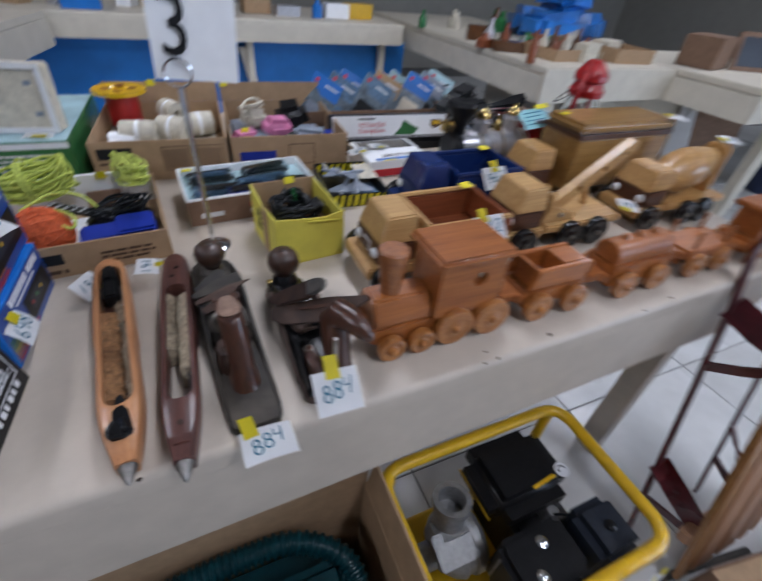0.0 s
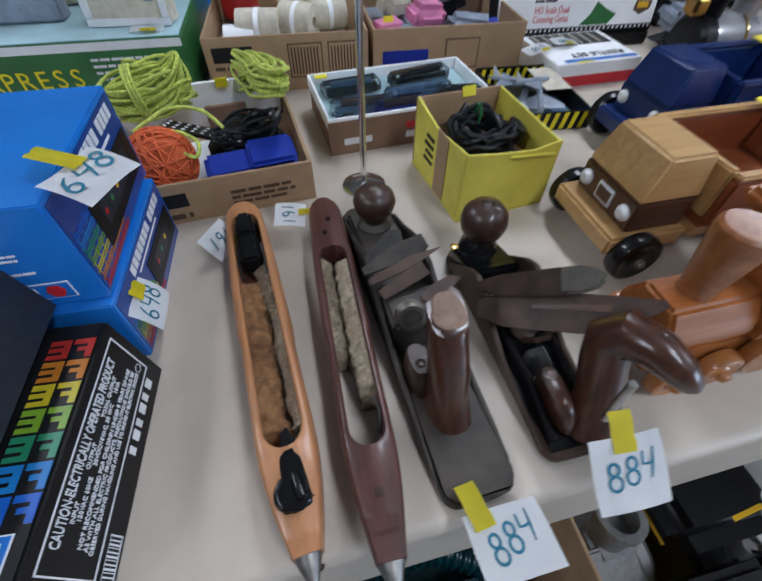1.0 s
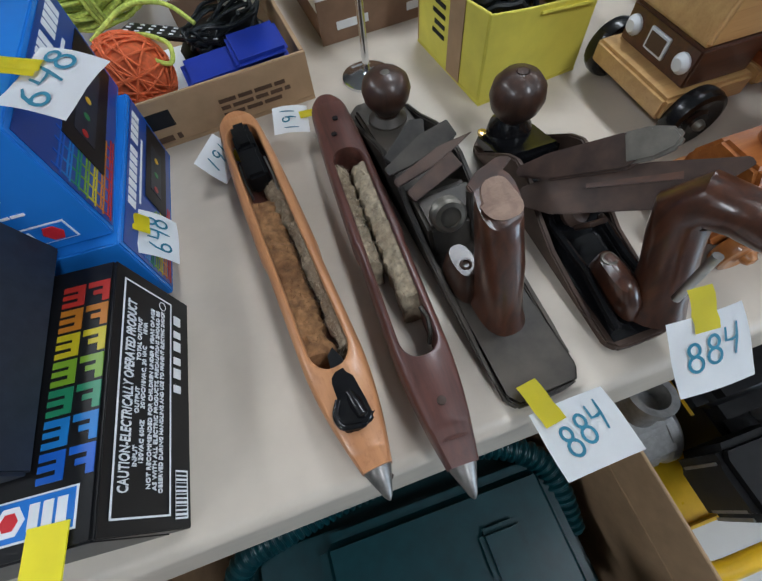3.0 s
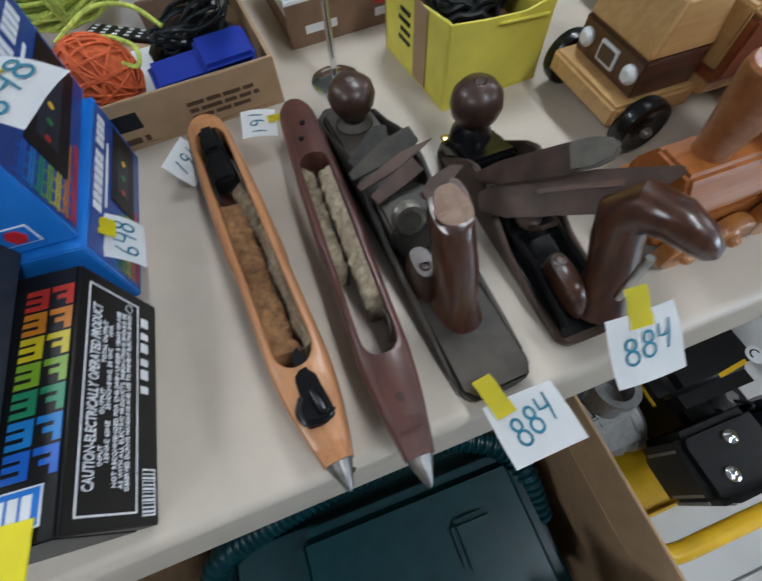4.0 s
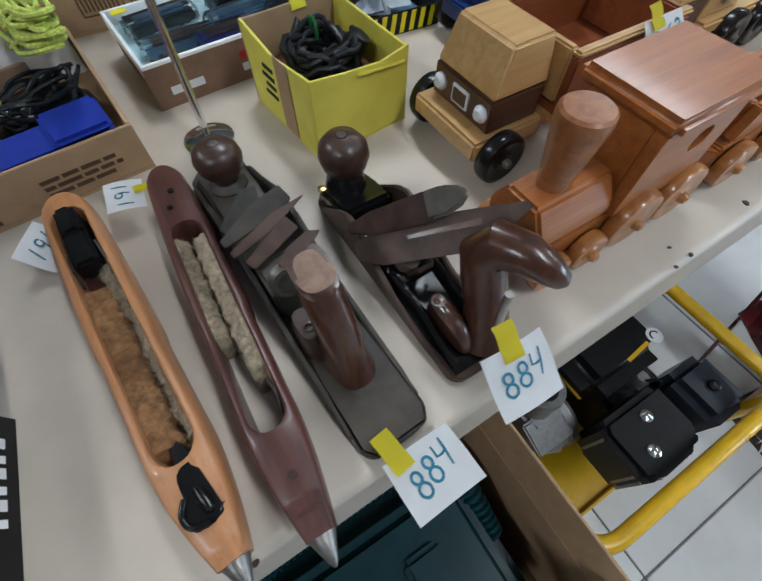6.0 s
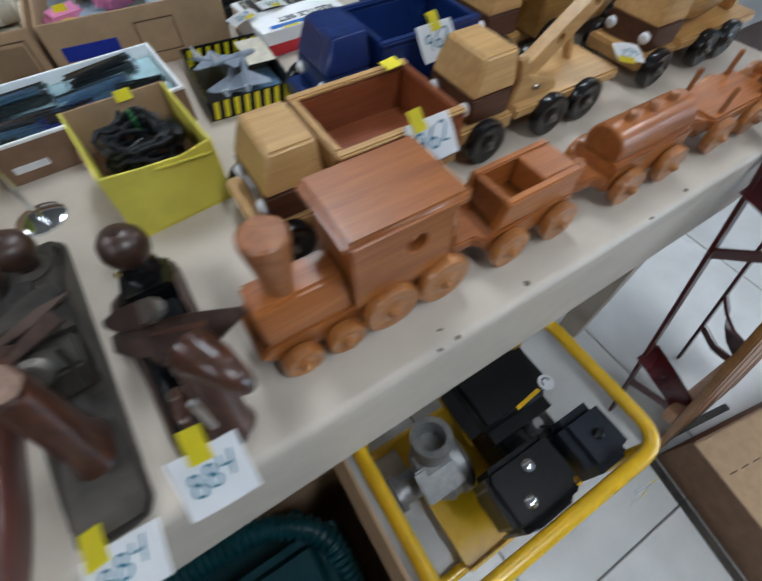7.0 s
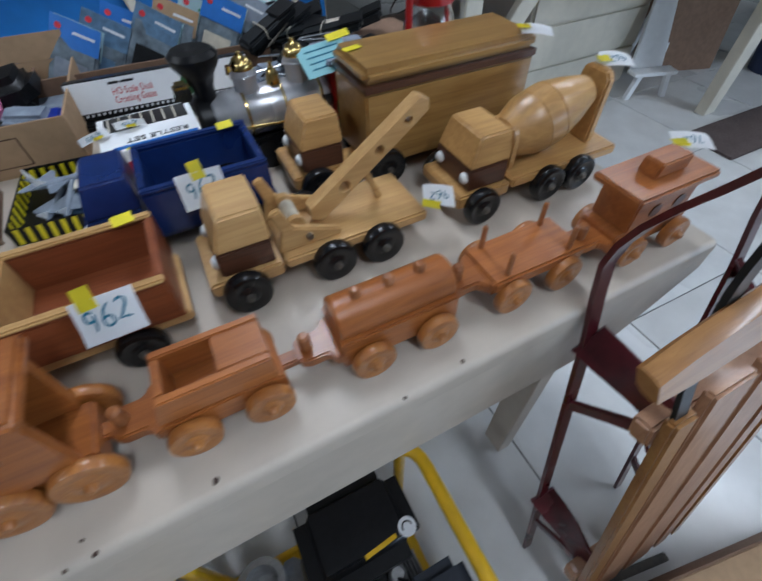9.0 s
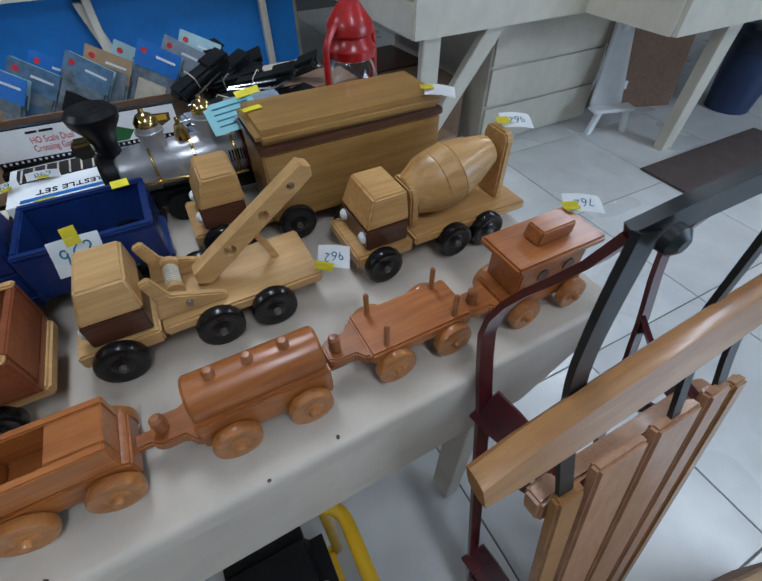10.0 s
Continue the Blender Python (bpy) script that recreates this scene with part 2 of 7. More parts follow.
def box(bm, x0, x1, y0, y1, z0, z1, bev=0.0, m=I4, seg=2):
    r = bmesh.ops.create_cube(bm, size=1, matrix=m @ Matrix.LocRotScale(((x0 + x1) / 2, (y0 + y1) / 2, (z0 + z1) / 2), None, (x1 - x0, y1 - y0, z1 - z0)))
    if bev:
        es = list({e for v in r["verts"] for e in v.link_edges})
        bmesh.ops.bevel(bm, geom=es, offset=bev, segments=seg, affect="EDGES", clamp_overlap=True)
    return bm


def prism(bm, pts, axis, a, b, bev=0.0, m=I4, seg=2):
    """A closed outline pushed along an axis from a to b. axis x: points are (y, z); y: (x, z); z: (x, y)."""
    def at(p, d):
        return m @ Vector({"x": (d, p[0], p[1]), "y": (p[0], d, p[1]), "z": (p[0], p[1], d)}[axis])
    lo, hi = [bm.verts.new(at(p, a)) for p in pts], [bm.verts.new(at(p, b)) for p in pts]
    n = len(pts)
    fs = [bm.faces.new(lo), bm.faces.new(hi[::-1])]
    fs += [bm.faces.new((lo[i], hi[i], hi[(i + 1) % n], lo[(i + 1) % n])) for i in range(n)]
    if bev:
        es = list({e for f in fs for e in f.edges})
        bmesh.ops.recalc_face_normals(bm, faces=fs)
        bmesh.ops.bevel(bm, geom=es, offset=bev, segments=seg, affect="EDGES", clamp_overlap=True)
    return bm


def lathe(bm, profile, m=I4, seg=24):
    """Turn (radius, height) pairs round z."""
    rings = []
    for r, z in profile:
        if r < 1e-6:
            rings.append([bm.verts.new(m @ Vector((0, 0, z)))])
        else:
            rings.append([bm.verts.new(m @ Vector((r * math.cos(2 * math.pi * k / seg), r * math.sin(2 * math.pi * k / seg), z))) for k in range(seg)])
    for a, b in zip(rings, rings[1:]):
        for k in range(seg):
            q = [a[k % len(a)], a[(k + 1) % len(a)], b[(k + 1) % len(b)], b[k % len(b)]]
            q = list(dict.fromkeys(q))
            if len(q) > 2:
                bm.faces.new(q)
    for ring in (rings[0], rings[-1]):
        if len(ring) > 2:
            bm.faces.new(ring)
    return bm


def tube(bm, pts, r, seg=10, closed=False, m=I4, flat=None, up=None):
    """A bar swept along points; r may be a list; flat: (half width, half thickness) for a flat bar."""
    P = [Vector(p) for p in pts]
    n = len(P)
    rings = []
    ref = Vector(up) if up else None
    for i, p in enumerate(P):
        a, b = (P[(i - 1) % n], P[(i + 1) % n]) if closed else (P[max(0, i - 1)], P[min(n - 1, i + 1)])
        t = (b - a).normalized()
        if ref is None or (not up and abs(ref.dot(t)) > 0.98):
            ref = Vector((0, 0, 1)) if abs(t.z) < 0.9 else Vector((1, 0, 0))
        u = t.cross(ref).normalized()
        v = u.cross(t).normalized()
        if not up:
            ref = v
        rr = r[i] if isinstance(r, (list, tuple)) else r
        if flat:
            w, h = flat
            ring = [p + u * a2 * w + v * b2 * h for a2, b2 in ((-1, -1), (1, -1), (1, 1), (-1, 1))]
        else:
            ring = [p + (u * math.cos(2 * math.pi * k / seg) + v * math.sin(2 * math.pi * k / seg)) * rr for k in range(seg)]
        rings.append([bm.verts.new(m @ q) for q in ring])
    k2 = len(rings[0])
    for i in range(n if closed else n - 1):
        a, b = rings[i], rings[(i + 1) % n]
        for k in range(k2):
            bm.faces.new((a[k], a[(k + 1) % k2], b[(k + 1) % k2], b[k]))
    if not closed:
        bm.faces.new(rings[0]), bm.faces.new(rings[-1][::-1])
    return bm


def arc(pts, r, n=6, closed=False):
    """Round the corners of a bent line."""
    P = [Vector(p) for p in pts]
    out = []
    for i, p in enumerate(P):
        if not closed and i in (0, len(P) - 1):
            out.append(p)
            continue
        a, b = P[i - 1], P[(i + 1) % len(P)]
        d = min(r, (a - p).length * 0.48, (b - p).length * 0.48)
        s, e = p + (a - p).normalized() * d, p + (b - p).normalized() * d
        for k in range(n + 1):
            t = k / n
            out.append(s * (1 - t) ** 2 + p * 2 * t * (1 - t) + e * t * t)
    return out


def writing(bm, text, size, m, thick=0.0004, align="CENTER"):
    """Letters of the built-in font, lying in the xy plane of m."""
    cu = bpy.data.curves.new("letters", "FONT")
    cu.body, cu.size, cu.extrude, cu.align_x, cu.align_y, cu.resolution_u = text, size, thick, align, "CENTER", 3
    ob = bpy.data.objects.new("letters", cu)
    scene.collection.objects.link(ob)
    me = bpy.data.meshes.new_from_object(ob)
    me.transform(m)
    bm.from_mesh(me)
    bpy.data.objects.remove(ob)
    bpy.data.curves.remove(cu)
    bpy.data.meshes.remove(me)
    return bm


T = 0.75
SLOPE = math.degrees(math.atan(0.018))


def edge_y(x):
    """The table's front edge."""
    return 0.3745 + 0.018 * x

# ---- structure ----
floor = thing("floor", I4, "large pale ceramic floor tiles with dark grout joints", "floor", kind="structure")
part("screed", box(B(), -5, 7, -4, 6, -0.06, -0.004), GROUT, floor)
TS, TX, TY = 0.61, 1.105, -0.02
tile_mesh = None
for i in range(-13, 13):
    for j in range(-9, 15):
        cx, cy = TX + (i + 0.5) * TS, TY + (j + 0.5) * TS
        if not (-4.75 < cx < 6.75 and -3.75 < cy < 5.75):
            continue
        if tile_mesh is None:
            t0 = part("tile", box(B(), -TS / 2 + 0.0022, TS / 2 - 0.0022, -TS / 2 + 0.0022, TS / 2 - 0.0022, -0.006, 0.0, 0.0015, seg=1), TILE, floor)
            tile_mesh = t0.data
            t0.matrix_basis = pose(cx, cy, 0)
        else:
            share("tile", tile_mesh, floor, pose(cx, cy, 0))

wb = 0.12
solid("wall_north", box(B(), -5, 7, 6.0, 6.0 + wb, 0, 3), WALLP, "plain cream painted back wall", "wall", kind="structure")
solid("wall_west", box(B(), -5 - wb, -5, -4, 6, 0, 3), WALLP, "plain cream painted side wall", "wall", kind="structure")
solid("wall_east", box(B(), 7, 7 + wb, -4, 6, 0, 3), WALLP, "plain cream painted side wall", "wall", kind="structure")
solid("wall_south", box(B(), -5, 7, -4 - wb, -4, 0, 3), WALLP, "plain cream painted front wall", "wall", kind="structure")
solid("ceiling", box(B(), -5, 7, -4, 6, 3.0, 3.1), CEIL, "plain white ceiling", "ceiling", kind="structure")
for lx, ly in TUBES:
    fx = thing("ceiling_light", pose(lx, ly, 2.9), "long white fluorescent ceiling light", "ceiling light", "ceiling lights")
    part("housing", box(B(), -0.17, 0.17, -0.64, 0.64, 0.03, 0.1, 0.01), WHITEP, fx)
    part("diffuser", box(B(), -0.14, 0.14, -0.6, 0.6, 0.0, 0.03, 0.008), TUBE, fx)


def table_unit(name, x0, x1, y0, y1, top, fascia, label, legs, mat, m=I4, cut=0.0):
    """A painted plywood table with a deep fascia; cut: the fascia's slanted lower corner at its right end."""
    tb = thing(name, m, label, "table")
    r = 0.010
    nose = [(y0 + r - r * math.sin(k * math.pi / 12), top - r + r * math.cos(k * math.pi / 12)) for k in range(7)]
    part("tabletop", prism(B(), [(y1, top - 0.03), (y1, top)] + nose + [(y0, top - 0.03)], "x", x0, x1), mat, tb)
    bm = prism(B(), [(x0, top - fascia), (x1 - cut, top - fascia), (x1, top - fascia + cut * 0.9), (x1, top - 0.0302), (x0, top - 0.0302)], "y", y0, y0 + 0.020)
    part("front_fascia", bm, mat, tb)
    part("side_fascia", box(B(), x1 - 0.022, x1 - 0.003, y0 + 0.022, y1 - 0.02, top - fascia + cut * 0.9, top - 0.03), mat, tb)
    part("back_fascia", box(B(), x0, x1 - 0.03, y1 - 0.022, y1 - 0.003, top - fascia, top - 0.03), mat, tb)
    for x, y in legs:
        part("leg", box(B(), x - 0.02, x + 0.02, y - 0.03, y + 0.03, 0.0, top - 0.03, 0.003, seg=1), mat, tb)
    return tb


table_unit("display_table", -1.25, 1.212, 0.0, 1.16, T, 0.165, "long cream painted display table covered with sale goods", [(1.07, 0.075), (1.07, 1.08), (-1.1, 0.075), (-1.1, 1.08)], TABLE,
           pose(0, 0.3745, 0, 0, 0, SLOPE), cut=0.125)

# marks and chips in the paint along the table's front
for i, (x, y, r) in enumerate(((0.712, 0.391, 0.0025), (0.518, 0.399, 0.004), (0.405, 0.402, 0.002), (0.415, 0.386, 0.003), (0.392, 0.384, 0.0025), (-0.02, 0.374, 0.003), (0.79, 0.40, 0.003))):
    ang = i * 1.3
    pts = [(r * (0.6 + 0.5 * noise.noise(Vector((i, k, 0.3)))) * math.cos(k * 0.785) * 1.6, r * 0.7 * math.sin(k * 0.785)) for k in range(8)]
    solid("paint_chip", prism(B(), pts, "z", 0, 0.0009), RUST, "small dark chip in the table's paint", "paint chip", "paint chips", m=pose(x, y, T, 0, 0, math.degrees(ang)))

# far benches round the aisle
FB = 0.82
bench_n = table_unit("display_bench", -3.4, 1.62, 3.2, 4.1, FB, 0.125, "long cream painted display bench against a blue panel", [(-1.6, 3.3), (0.55, 3.3), (1.5, 3.3)], BENCH)
bench_a = thing("display_bench", I4, "cream painted bench end with a braced leg", "table")
part("tabletop", box(B(), 1.735, 2.74, 1.835, 4.1, FB - 0.03, FB, 0.005), BENCH, bench_a)
part("end_fascia", box(B(), 1.735, 2.74, 1.815, 1.835, FB - 0.16, FB - 0.004), BENCH, bench_a)
part("side_fascia", box(B(), 1.73, 1.75, 1.836, 4.1, FB - 0.16, FB - 0.034), BENCH, bench_a)
part("leg", box(B(), 1.80, 1.89, 1.85, 1.89, 0, FB - 0.16, 0.004), BENCH, bench_a)
part("leg", box(B(), 1.78, 1.82, 3.6, 3.7, 0, FB - 0.16, 0.004), BENCH, bench_a)
part("brace", prism(B(), [(1.89, 0.18), (2.25, FB - 0.16), (2.14, FB - 0.16), (1.89, 0.30)], "y", 1.85, 1.89, 0.003), BENCH, bench_a)
cab = thing("drawer_cabinet", I4, "cream painted plywood drawer cabinet under the bench", "cabinet")
part("carcass", box(B(), 2.30, 3.15, 1.98, 3.0, 0.0, FB - 0.165, 0.004), BENCH, cab)
for k in range(3):
    part("drawer_front", box(B(), 2.31, 3.14, 1.965, 1.979, 0.02 + k * 0.205, 0.21 + k * 0.205, 0.002), BENCH, cab)
bench_b = thing("display_bench", I4, "cream painted bench beside the aisle with slanting leg", "table")
part("tabletop", box(B(), 2.70, 5.2, 1.36, 2.4, FB - 0.03, FB + 0.004, 0.005), BENCH, bench_b)
part("front_fascia", box(B(), 2.70, 5.2, 1.34, 1.36, FB - 0.16, FB - 0.002), BENCH, bench_b)
part("side_fascia", box(B(), 2.685, 2.705, 1.36, 1.98, FB - 0.16, FB - 0.032), BENCH, bench_b)
part("leg", prism(B(), [(3.20, 0.0), (3.29, 0.0), (3.34, FB - 0.16), (3.22, FB - 0.16)], "y", 1.42, 1.48, 0.004), BENCH, bench_b)
part("leg", box(B(), 5.0, 5.08, 1.42, 1.48, 0, FB - 0.16, 0.004), BENCH, bench_b)
solid("blue_panel", box(B(), -3.4, 1.72, 3.36, 3.39, 0.0, 0.69), BLUEW, "deep blue painted panel behind the bench legs", "panel", kind="structure")
for x in (-0.9, 0.62):
    solid("leg_brace", prism(B(), [(x, 0.02), (x + 0.05, 0.02), (x - 0.08, FB - 0.17), (x - 0.14, FB - 0.17)], "y", 3.30, 3.34, 0.003), BENCH, "cream diagonal bench brace", "brace")

bench_w = thing("display_bench", I4, "cream painted bench on the far side, piled with boxes", "table")
part("tabletop", prism(B(), [(-0.50, 3.19), (-0.72, 1.95), (-2.4, 1.95), (-2.4, 3.19)], "z", FB - 0.03, FB), BENCH, bench_w)
part("side_fascia", prism(B(), [(-0.50, 3.18), (-0.72, 1.94), (-0.74, 1.94), (-0.52, 3.18)], "z", FB - 0.16, FB - 0.032), BENCH, bench_w)
part("end_fascia", box(B(), -2.4, -0.745, 1.94, 1.96, FB - 0.16, FB - 0.032), BENCH, bench_w)
part("leg", box(B(), -0.86, -0.78, 2.0, 2.04, 0, FB - 0.16, 0.004), BENCH, bench_w)
easel = thing("small_easel", pose(3.12, 1.80, 0, 0, 0, -18), "small white painted wooden easel standing on the floor", "easel")
part("board", prism(B(), [(-0.10, 0.14), (0.10, 0.14), (0.05, 0.62), (0.03, 0.70), (-0.03, 0.70), (-0.05, 0.62)], "y", -0.012, 0.012, 0.004, pose(0, 0, 0, -12)), WHITEP, easel)
part("ledge", box(B(), -0.13, 0.13, -0.085, 0.0, 0.13, 0.15, 0.003), WHITEP, easel)
for sx in (-1, 1):
    part("leg", prism(B(), [(sx * 0.10, 0.0), (sx * 0.13, 0.0), (sx * 0.10, 0.14), (sx * 0.07, 0.14)], "y", -0.075, -0.045, 0.002), WHITEP, easel)
part("rear_leg", box(B(), -0.02, 0.02, 0.0, 0.02, 0.0, 0.6, 0.002, pose(0, 0.28, 0, 20)), WHITEP, easel)
ply = thing("plywood_panel", pose(3.55, 1.92, 0, 0, 0, -20), "brown plywood cabinet door leaning under the bench", "panel")
part("board", box(B(), -0.28, 0.28, 0, 0.03, 0, 0.55, 0.003, pose(0, 0, 0, -8)), CARDD, ply)
part("label", box(B(), -0.12, -0.08, -0.003, -0.0005, 0.12, 0.17, 0, pose(0, 0, 0, -8)), WHITE, ply, "small white paper label")
bin_ = thing("waste_bin", pose(4.12, 1.62, 0), "navy plastic waste bin with a clear bag liner", "bin")
part("body", lathe(B(), [(0.0, 0), (0.13, 0), (0.17, 0.44), (0.165, 0.44), (0.125, 0.01), (0, 0.01)], seg=20), BINB, bin_)
part("liner", lathe(B(), [(0.172, 0.36), (0.176, 0.44), (0.165, 0.5), (0.15, 0.47)], seg=20), CLEAR, bin_, "clear crumpled bag liner")
solid("floor_mat", box(B(), 2.92, 3.95, 1.06, 1.34, 0.0, 0.012, 0.004), MAT_F, "dark brown ribbed rubber floor mat", "mat")

# ---- price cards ----
def ring_pts(cx, cy, rx, ry, a0, a1, n=14):
    return [(cx + rx * math.cos(radians(a0 + (a1 - a0) * k / n)), cy + ry * math.sin(radians(a0 + (a1 - a0) * k / n))) for k in range(n + 1)]


PEN = {
    "8": [ring_pts(0.30, 0.74, 0.17, 0.21, 40, 270) + ring_pts(0.28, 0.27, 0.22, 0.25, 90, -270)[1:] + ring_pts(0.30, 0.74, 0.17, 0.21, -90, 60)[1:]],
    "4": [[(0.10, 0.95), (0.06, 0.52), (0.30, 0.50), (0.48, 0.56)], [(0.54, 1.02), (0.46, 0.55), (0.36, 0.0)]],
    "9": [ring_pts(0.26, 0.70, 0.18, 0.22, 30, 375), [(0.44, 0.76), (0.42, 0.40), (0.34, 0.05)]],
    "6": [[(0.42, 0.98), (0.20, 0.72), (0.08, 0.34)] + ring_pts(0.28, 0.24, 0.20, 0.22, 180, 520)],
    "2": [ring_pts(0.26, 0.74, 0.18, 0.20, 160, -30, 9) + [(0.22, 0.28), (0.06, 0.06), (0.28, 0.10), (0.52, 0.06)]],
    "1": [[(0.28, 0.96), (0.24, 0.5), (0.20, 0.04)]],
    "7": [[(0.06, 0.92), (0.28, 0.95), (0.48, 0.94), (0.32, 0.50), (0.20, 0.04)]],
}


def penned(bm, ch, m, size, pen):
    """One handwritten digit as flat pen strokes lying in the xy plane of m."""
    for stroke in PEN[ch]:
        P = [Vector((x * size, y * size, 0)) for x, y in stroke]
        rows = []
        for i, p in enumerate(P):
            t = (P[min(i + 1, len(P) - 1)] - P[max(i - 1, 0)]).normalized()
            nrm = Vector((-t.y, t.x, 0)) * pen * (0.5 if 0 < i < len(P) - 1 else 0.34)
            rows.append((bm.verts.new(m @ (p + nrm)), bm.verts.new(m @ (p - nrm))))
        for (a, b), (c, d) in zip(rows, rows[1:]):
            bm.faces.new((a, b, d, c))
    return bm


def card(name, m, w, h, text, label, tape=None, ink=INK, size=0.02, flip=0):
    """A white paper card with a handwritten lot number and a strip of yellow tape."""
    c = thing(name, m, label, "price card", "price cards")
    bm = B()
    n = 8

    def sag(x, y):
        return 0.0022 * math.sin(3.0 * (x / w + 0.5)) + 0.0010 * math.sin(5 * y / h + 2 * x / w)

    vs = [[bm.verts.new((w * (i / n - 0.5), h * (j / 4 - 0.5), sag(w * (i / n - 0.5), h * (j / 4 - 0.5)))) for j in range(5)] for i in range(n + 1)]
    for i in range(n):
        for j in range(4):
            bm.faces.new((vs[i][j], vs[i + 1][j], vs[i + 1][j + 1], vs[i][j + 1]))
    bmesh.ops.solidify(bm, geom=bm.faces[:], thickness=0.0004)
    part("paper", bm, WHITE, c)
    for k, ch in enumerate(text):
        md = pose(0, 0, 0, 0, 0, flip) @ pose((k - len(text) / 2) * size * 0.62, -size * 0.5 + 0.10 * size * k, 0, 0, 0, -2 * k)
        bm = penned(B(), ch, md, size, size * 0.105)
        for v in bm.verts:
            v.co.z = sag(v.co.x, v.co.y) + 0.0007
        part("lot_digit", bm, ink, c, "handwritten teal digit")
    if tape:
        tx, ty, tw, th, ta = tape
        bm = B()
        mt = pose(tx, ty, 0, 0, 0, ta)
        vt = [[bm.verts.new(mt @ Vector((tw * (a - 0.5), th * (b / 5 - 0.5), 0.0034 + 0.0007 * math.sin(2.2 * b)))) for b in range(6)] for a in range(2)]
        for b in range(5):
            bm.faces.new((vt[0][b], vt[1][b], vt[1][b + 1], vt[0][b + 1]))
        bmesh.ops.solidify(bm, geom=bm.faces[:], thickness=0.0003)
        part("tape", bm, TAPE, c, "strip of yellow tape")
    return c


# ---- wooden toys ----
def wheel(name, parent, x, y, z, r, w, mat, hub=None, hubmat=None, side=-1):
    m = pose(x, y, z, 90, 0, 0)
    bm = lathe(B(), [(0, -w / 2), (r * 0.35, -w / 2), (r * 0.45, -w * 0.38), (r * 0.62, -w * 0.4), (r * 0.8, -w / 2), (r * 0.95, -w * 0.42), (r, -w * 0.2), (r, w * 0.2), (r * 0.95, w * 0.42), (r * 0.8, w / 2), (r * 0.62, w * 0.4), (r * 0.45, w * 0.38), (r * 0.35, w / 2), (0, w / 2)], m, 26)
    ob = part(name, bm, mat, parent)
    if hub:
        o = -side * w * 0.5
        bm = lathe(B(), [(0, o - 0.002), (hub, o - 0.002), (hub, o + -side * 0.003), (hub * 0.7, o + -side * 0.006), (0, o + -side * 0.007)], m, 12)
        part("hub", bm, hubmat, ob)
    return ob


def truck(name, x, y, length, label, wood_a, wheels, r=0.029, rot=0.0, deck=True, cab_wood=None, lamps=True, base_mat=None):
    """A toy lorry facing -x: chassis, cab of two blocks, headlamps, wheels. Origin at its front, on the table."""
    tk = thing(name, pose(x, y, T, 0, 0, rot), label, "toy truck", "wooden toy trucks")
    cw = cab_wood or wood_a
    zb = r * 0.75
    part("bumper_block", box(B(), 0.0, 0.088, -0.05, 0.05, zb + 0.006, zb + 0.027, 0.003), wood_a, tk)
    part("chassis_beam", box(B(), 0.03, length - 0.02, -0.026, 0.026, zb - 0.004, zb + 0.009, 0.002), wood_a, tk)
    if deck:
        part("deck", box(B(), 0.091, length, -0.052, 0.052, zb + 0.014, zb + 0.030, 0.003), wood_a, tk)
    part("cab_base", box(B(), 0.018, 0.082, -0.043, 0.043, zb + 0.027, zb + 0.060, 0.002), base_mat or WALNUT, tk, "dark lower half of the cab")
    z0, z1 = zb + 0.0605, zb + 0.103
    bm = B()
    lo = [(0.018, -0.043, z0), (0.084, -0.043, z0), (0.084, 0.043, z0), (0.018, 0.043, z0)]
    hi = [(0.033, -0.037, z1), (0.082, -0.037, z1), (0.082, 0.037, z1), (0.033, 0.037, z1)]
    a, b = [bm.verts.new(v) for v in lo], [bm.verts.new(v) for v in hi]
    fs = [bm.faces.new(a), bm.faces.new(b[::-1])] + [bm.faces.new((a[k], b[k], b[(k + 1) % 4], a[(k + 1) % 4])) for k in range(4)]
    bmesh.ops.recalc_face_normals(bm, faces=fs)
    bmesh.ops.bevel(bm, geom=bm.edges[:], offset=0.0028, segments=3, affect="EDGES")
    part("cab_roof", bm, cw, tk, "pale rounded upper half of the cab")
    if lamps:
        for s in (-1, 1):
            part("headlamp", lathe(B(), [(0, -0.004), (0.0085, -0.004), (0.0085, 0.002), (0.005, 0.006), (0, 0.0065)], pose(0.018, s * 0.031, zb + 0.044, 0, -90, 0), 14), WHITEP, tk, "white wooden button headlamp")
    for k, wx in enumerate(wheels):
        for s in (-1, 1):
            wheel("wheel", tk, wx, s * 0.057, r, r, 0.018, TYRE, 0.0048, DULL, s)
        part("axle", lathe(B(), [(0.004, -0.05), (0.004, 0.05)], pose(wx, 0, r, 90), 8), STEEL, tk)
    return tk, zb


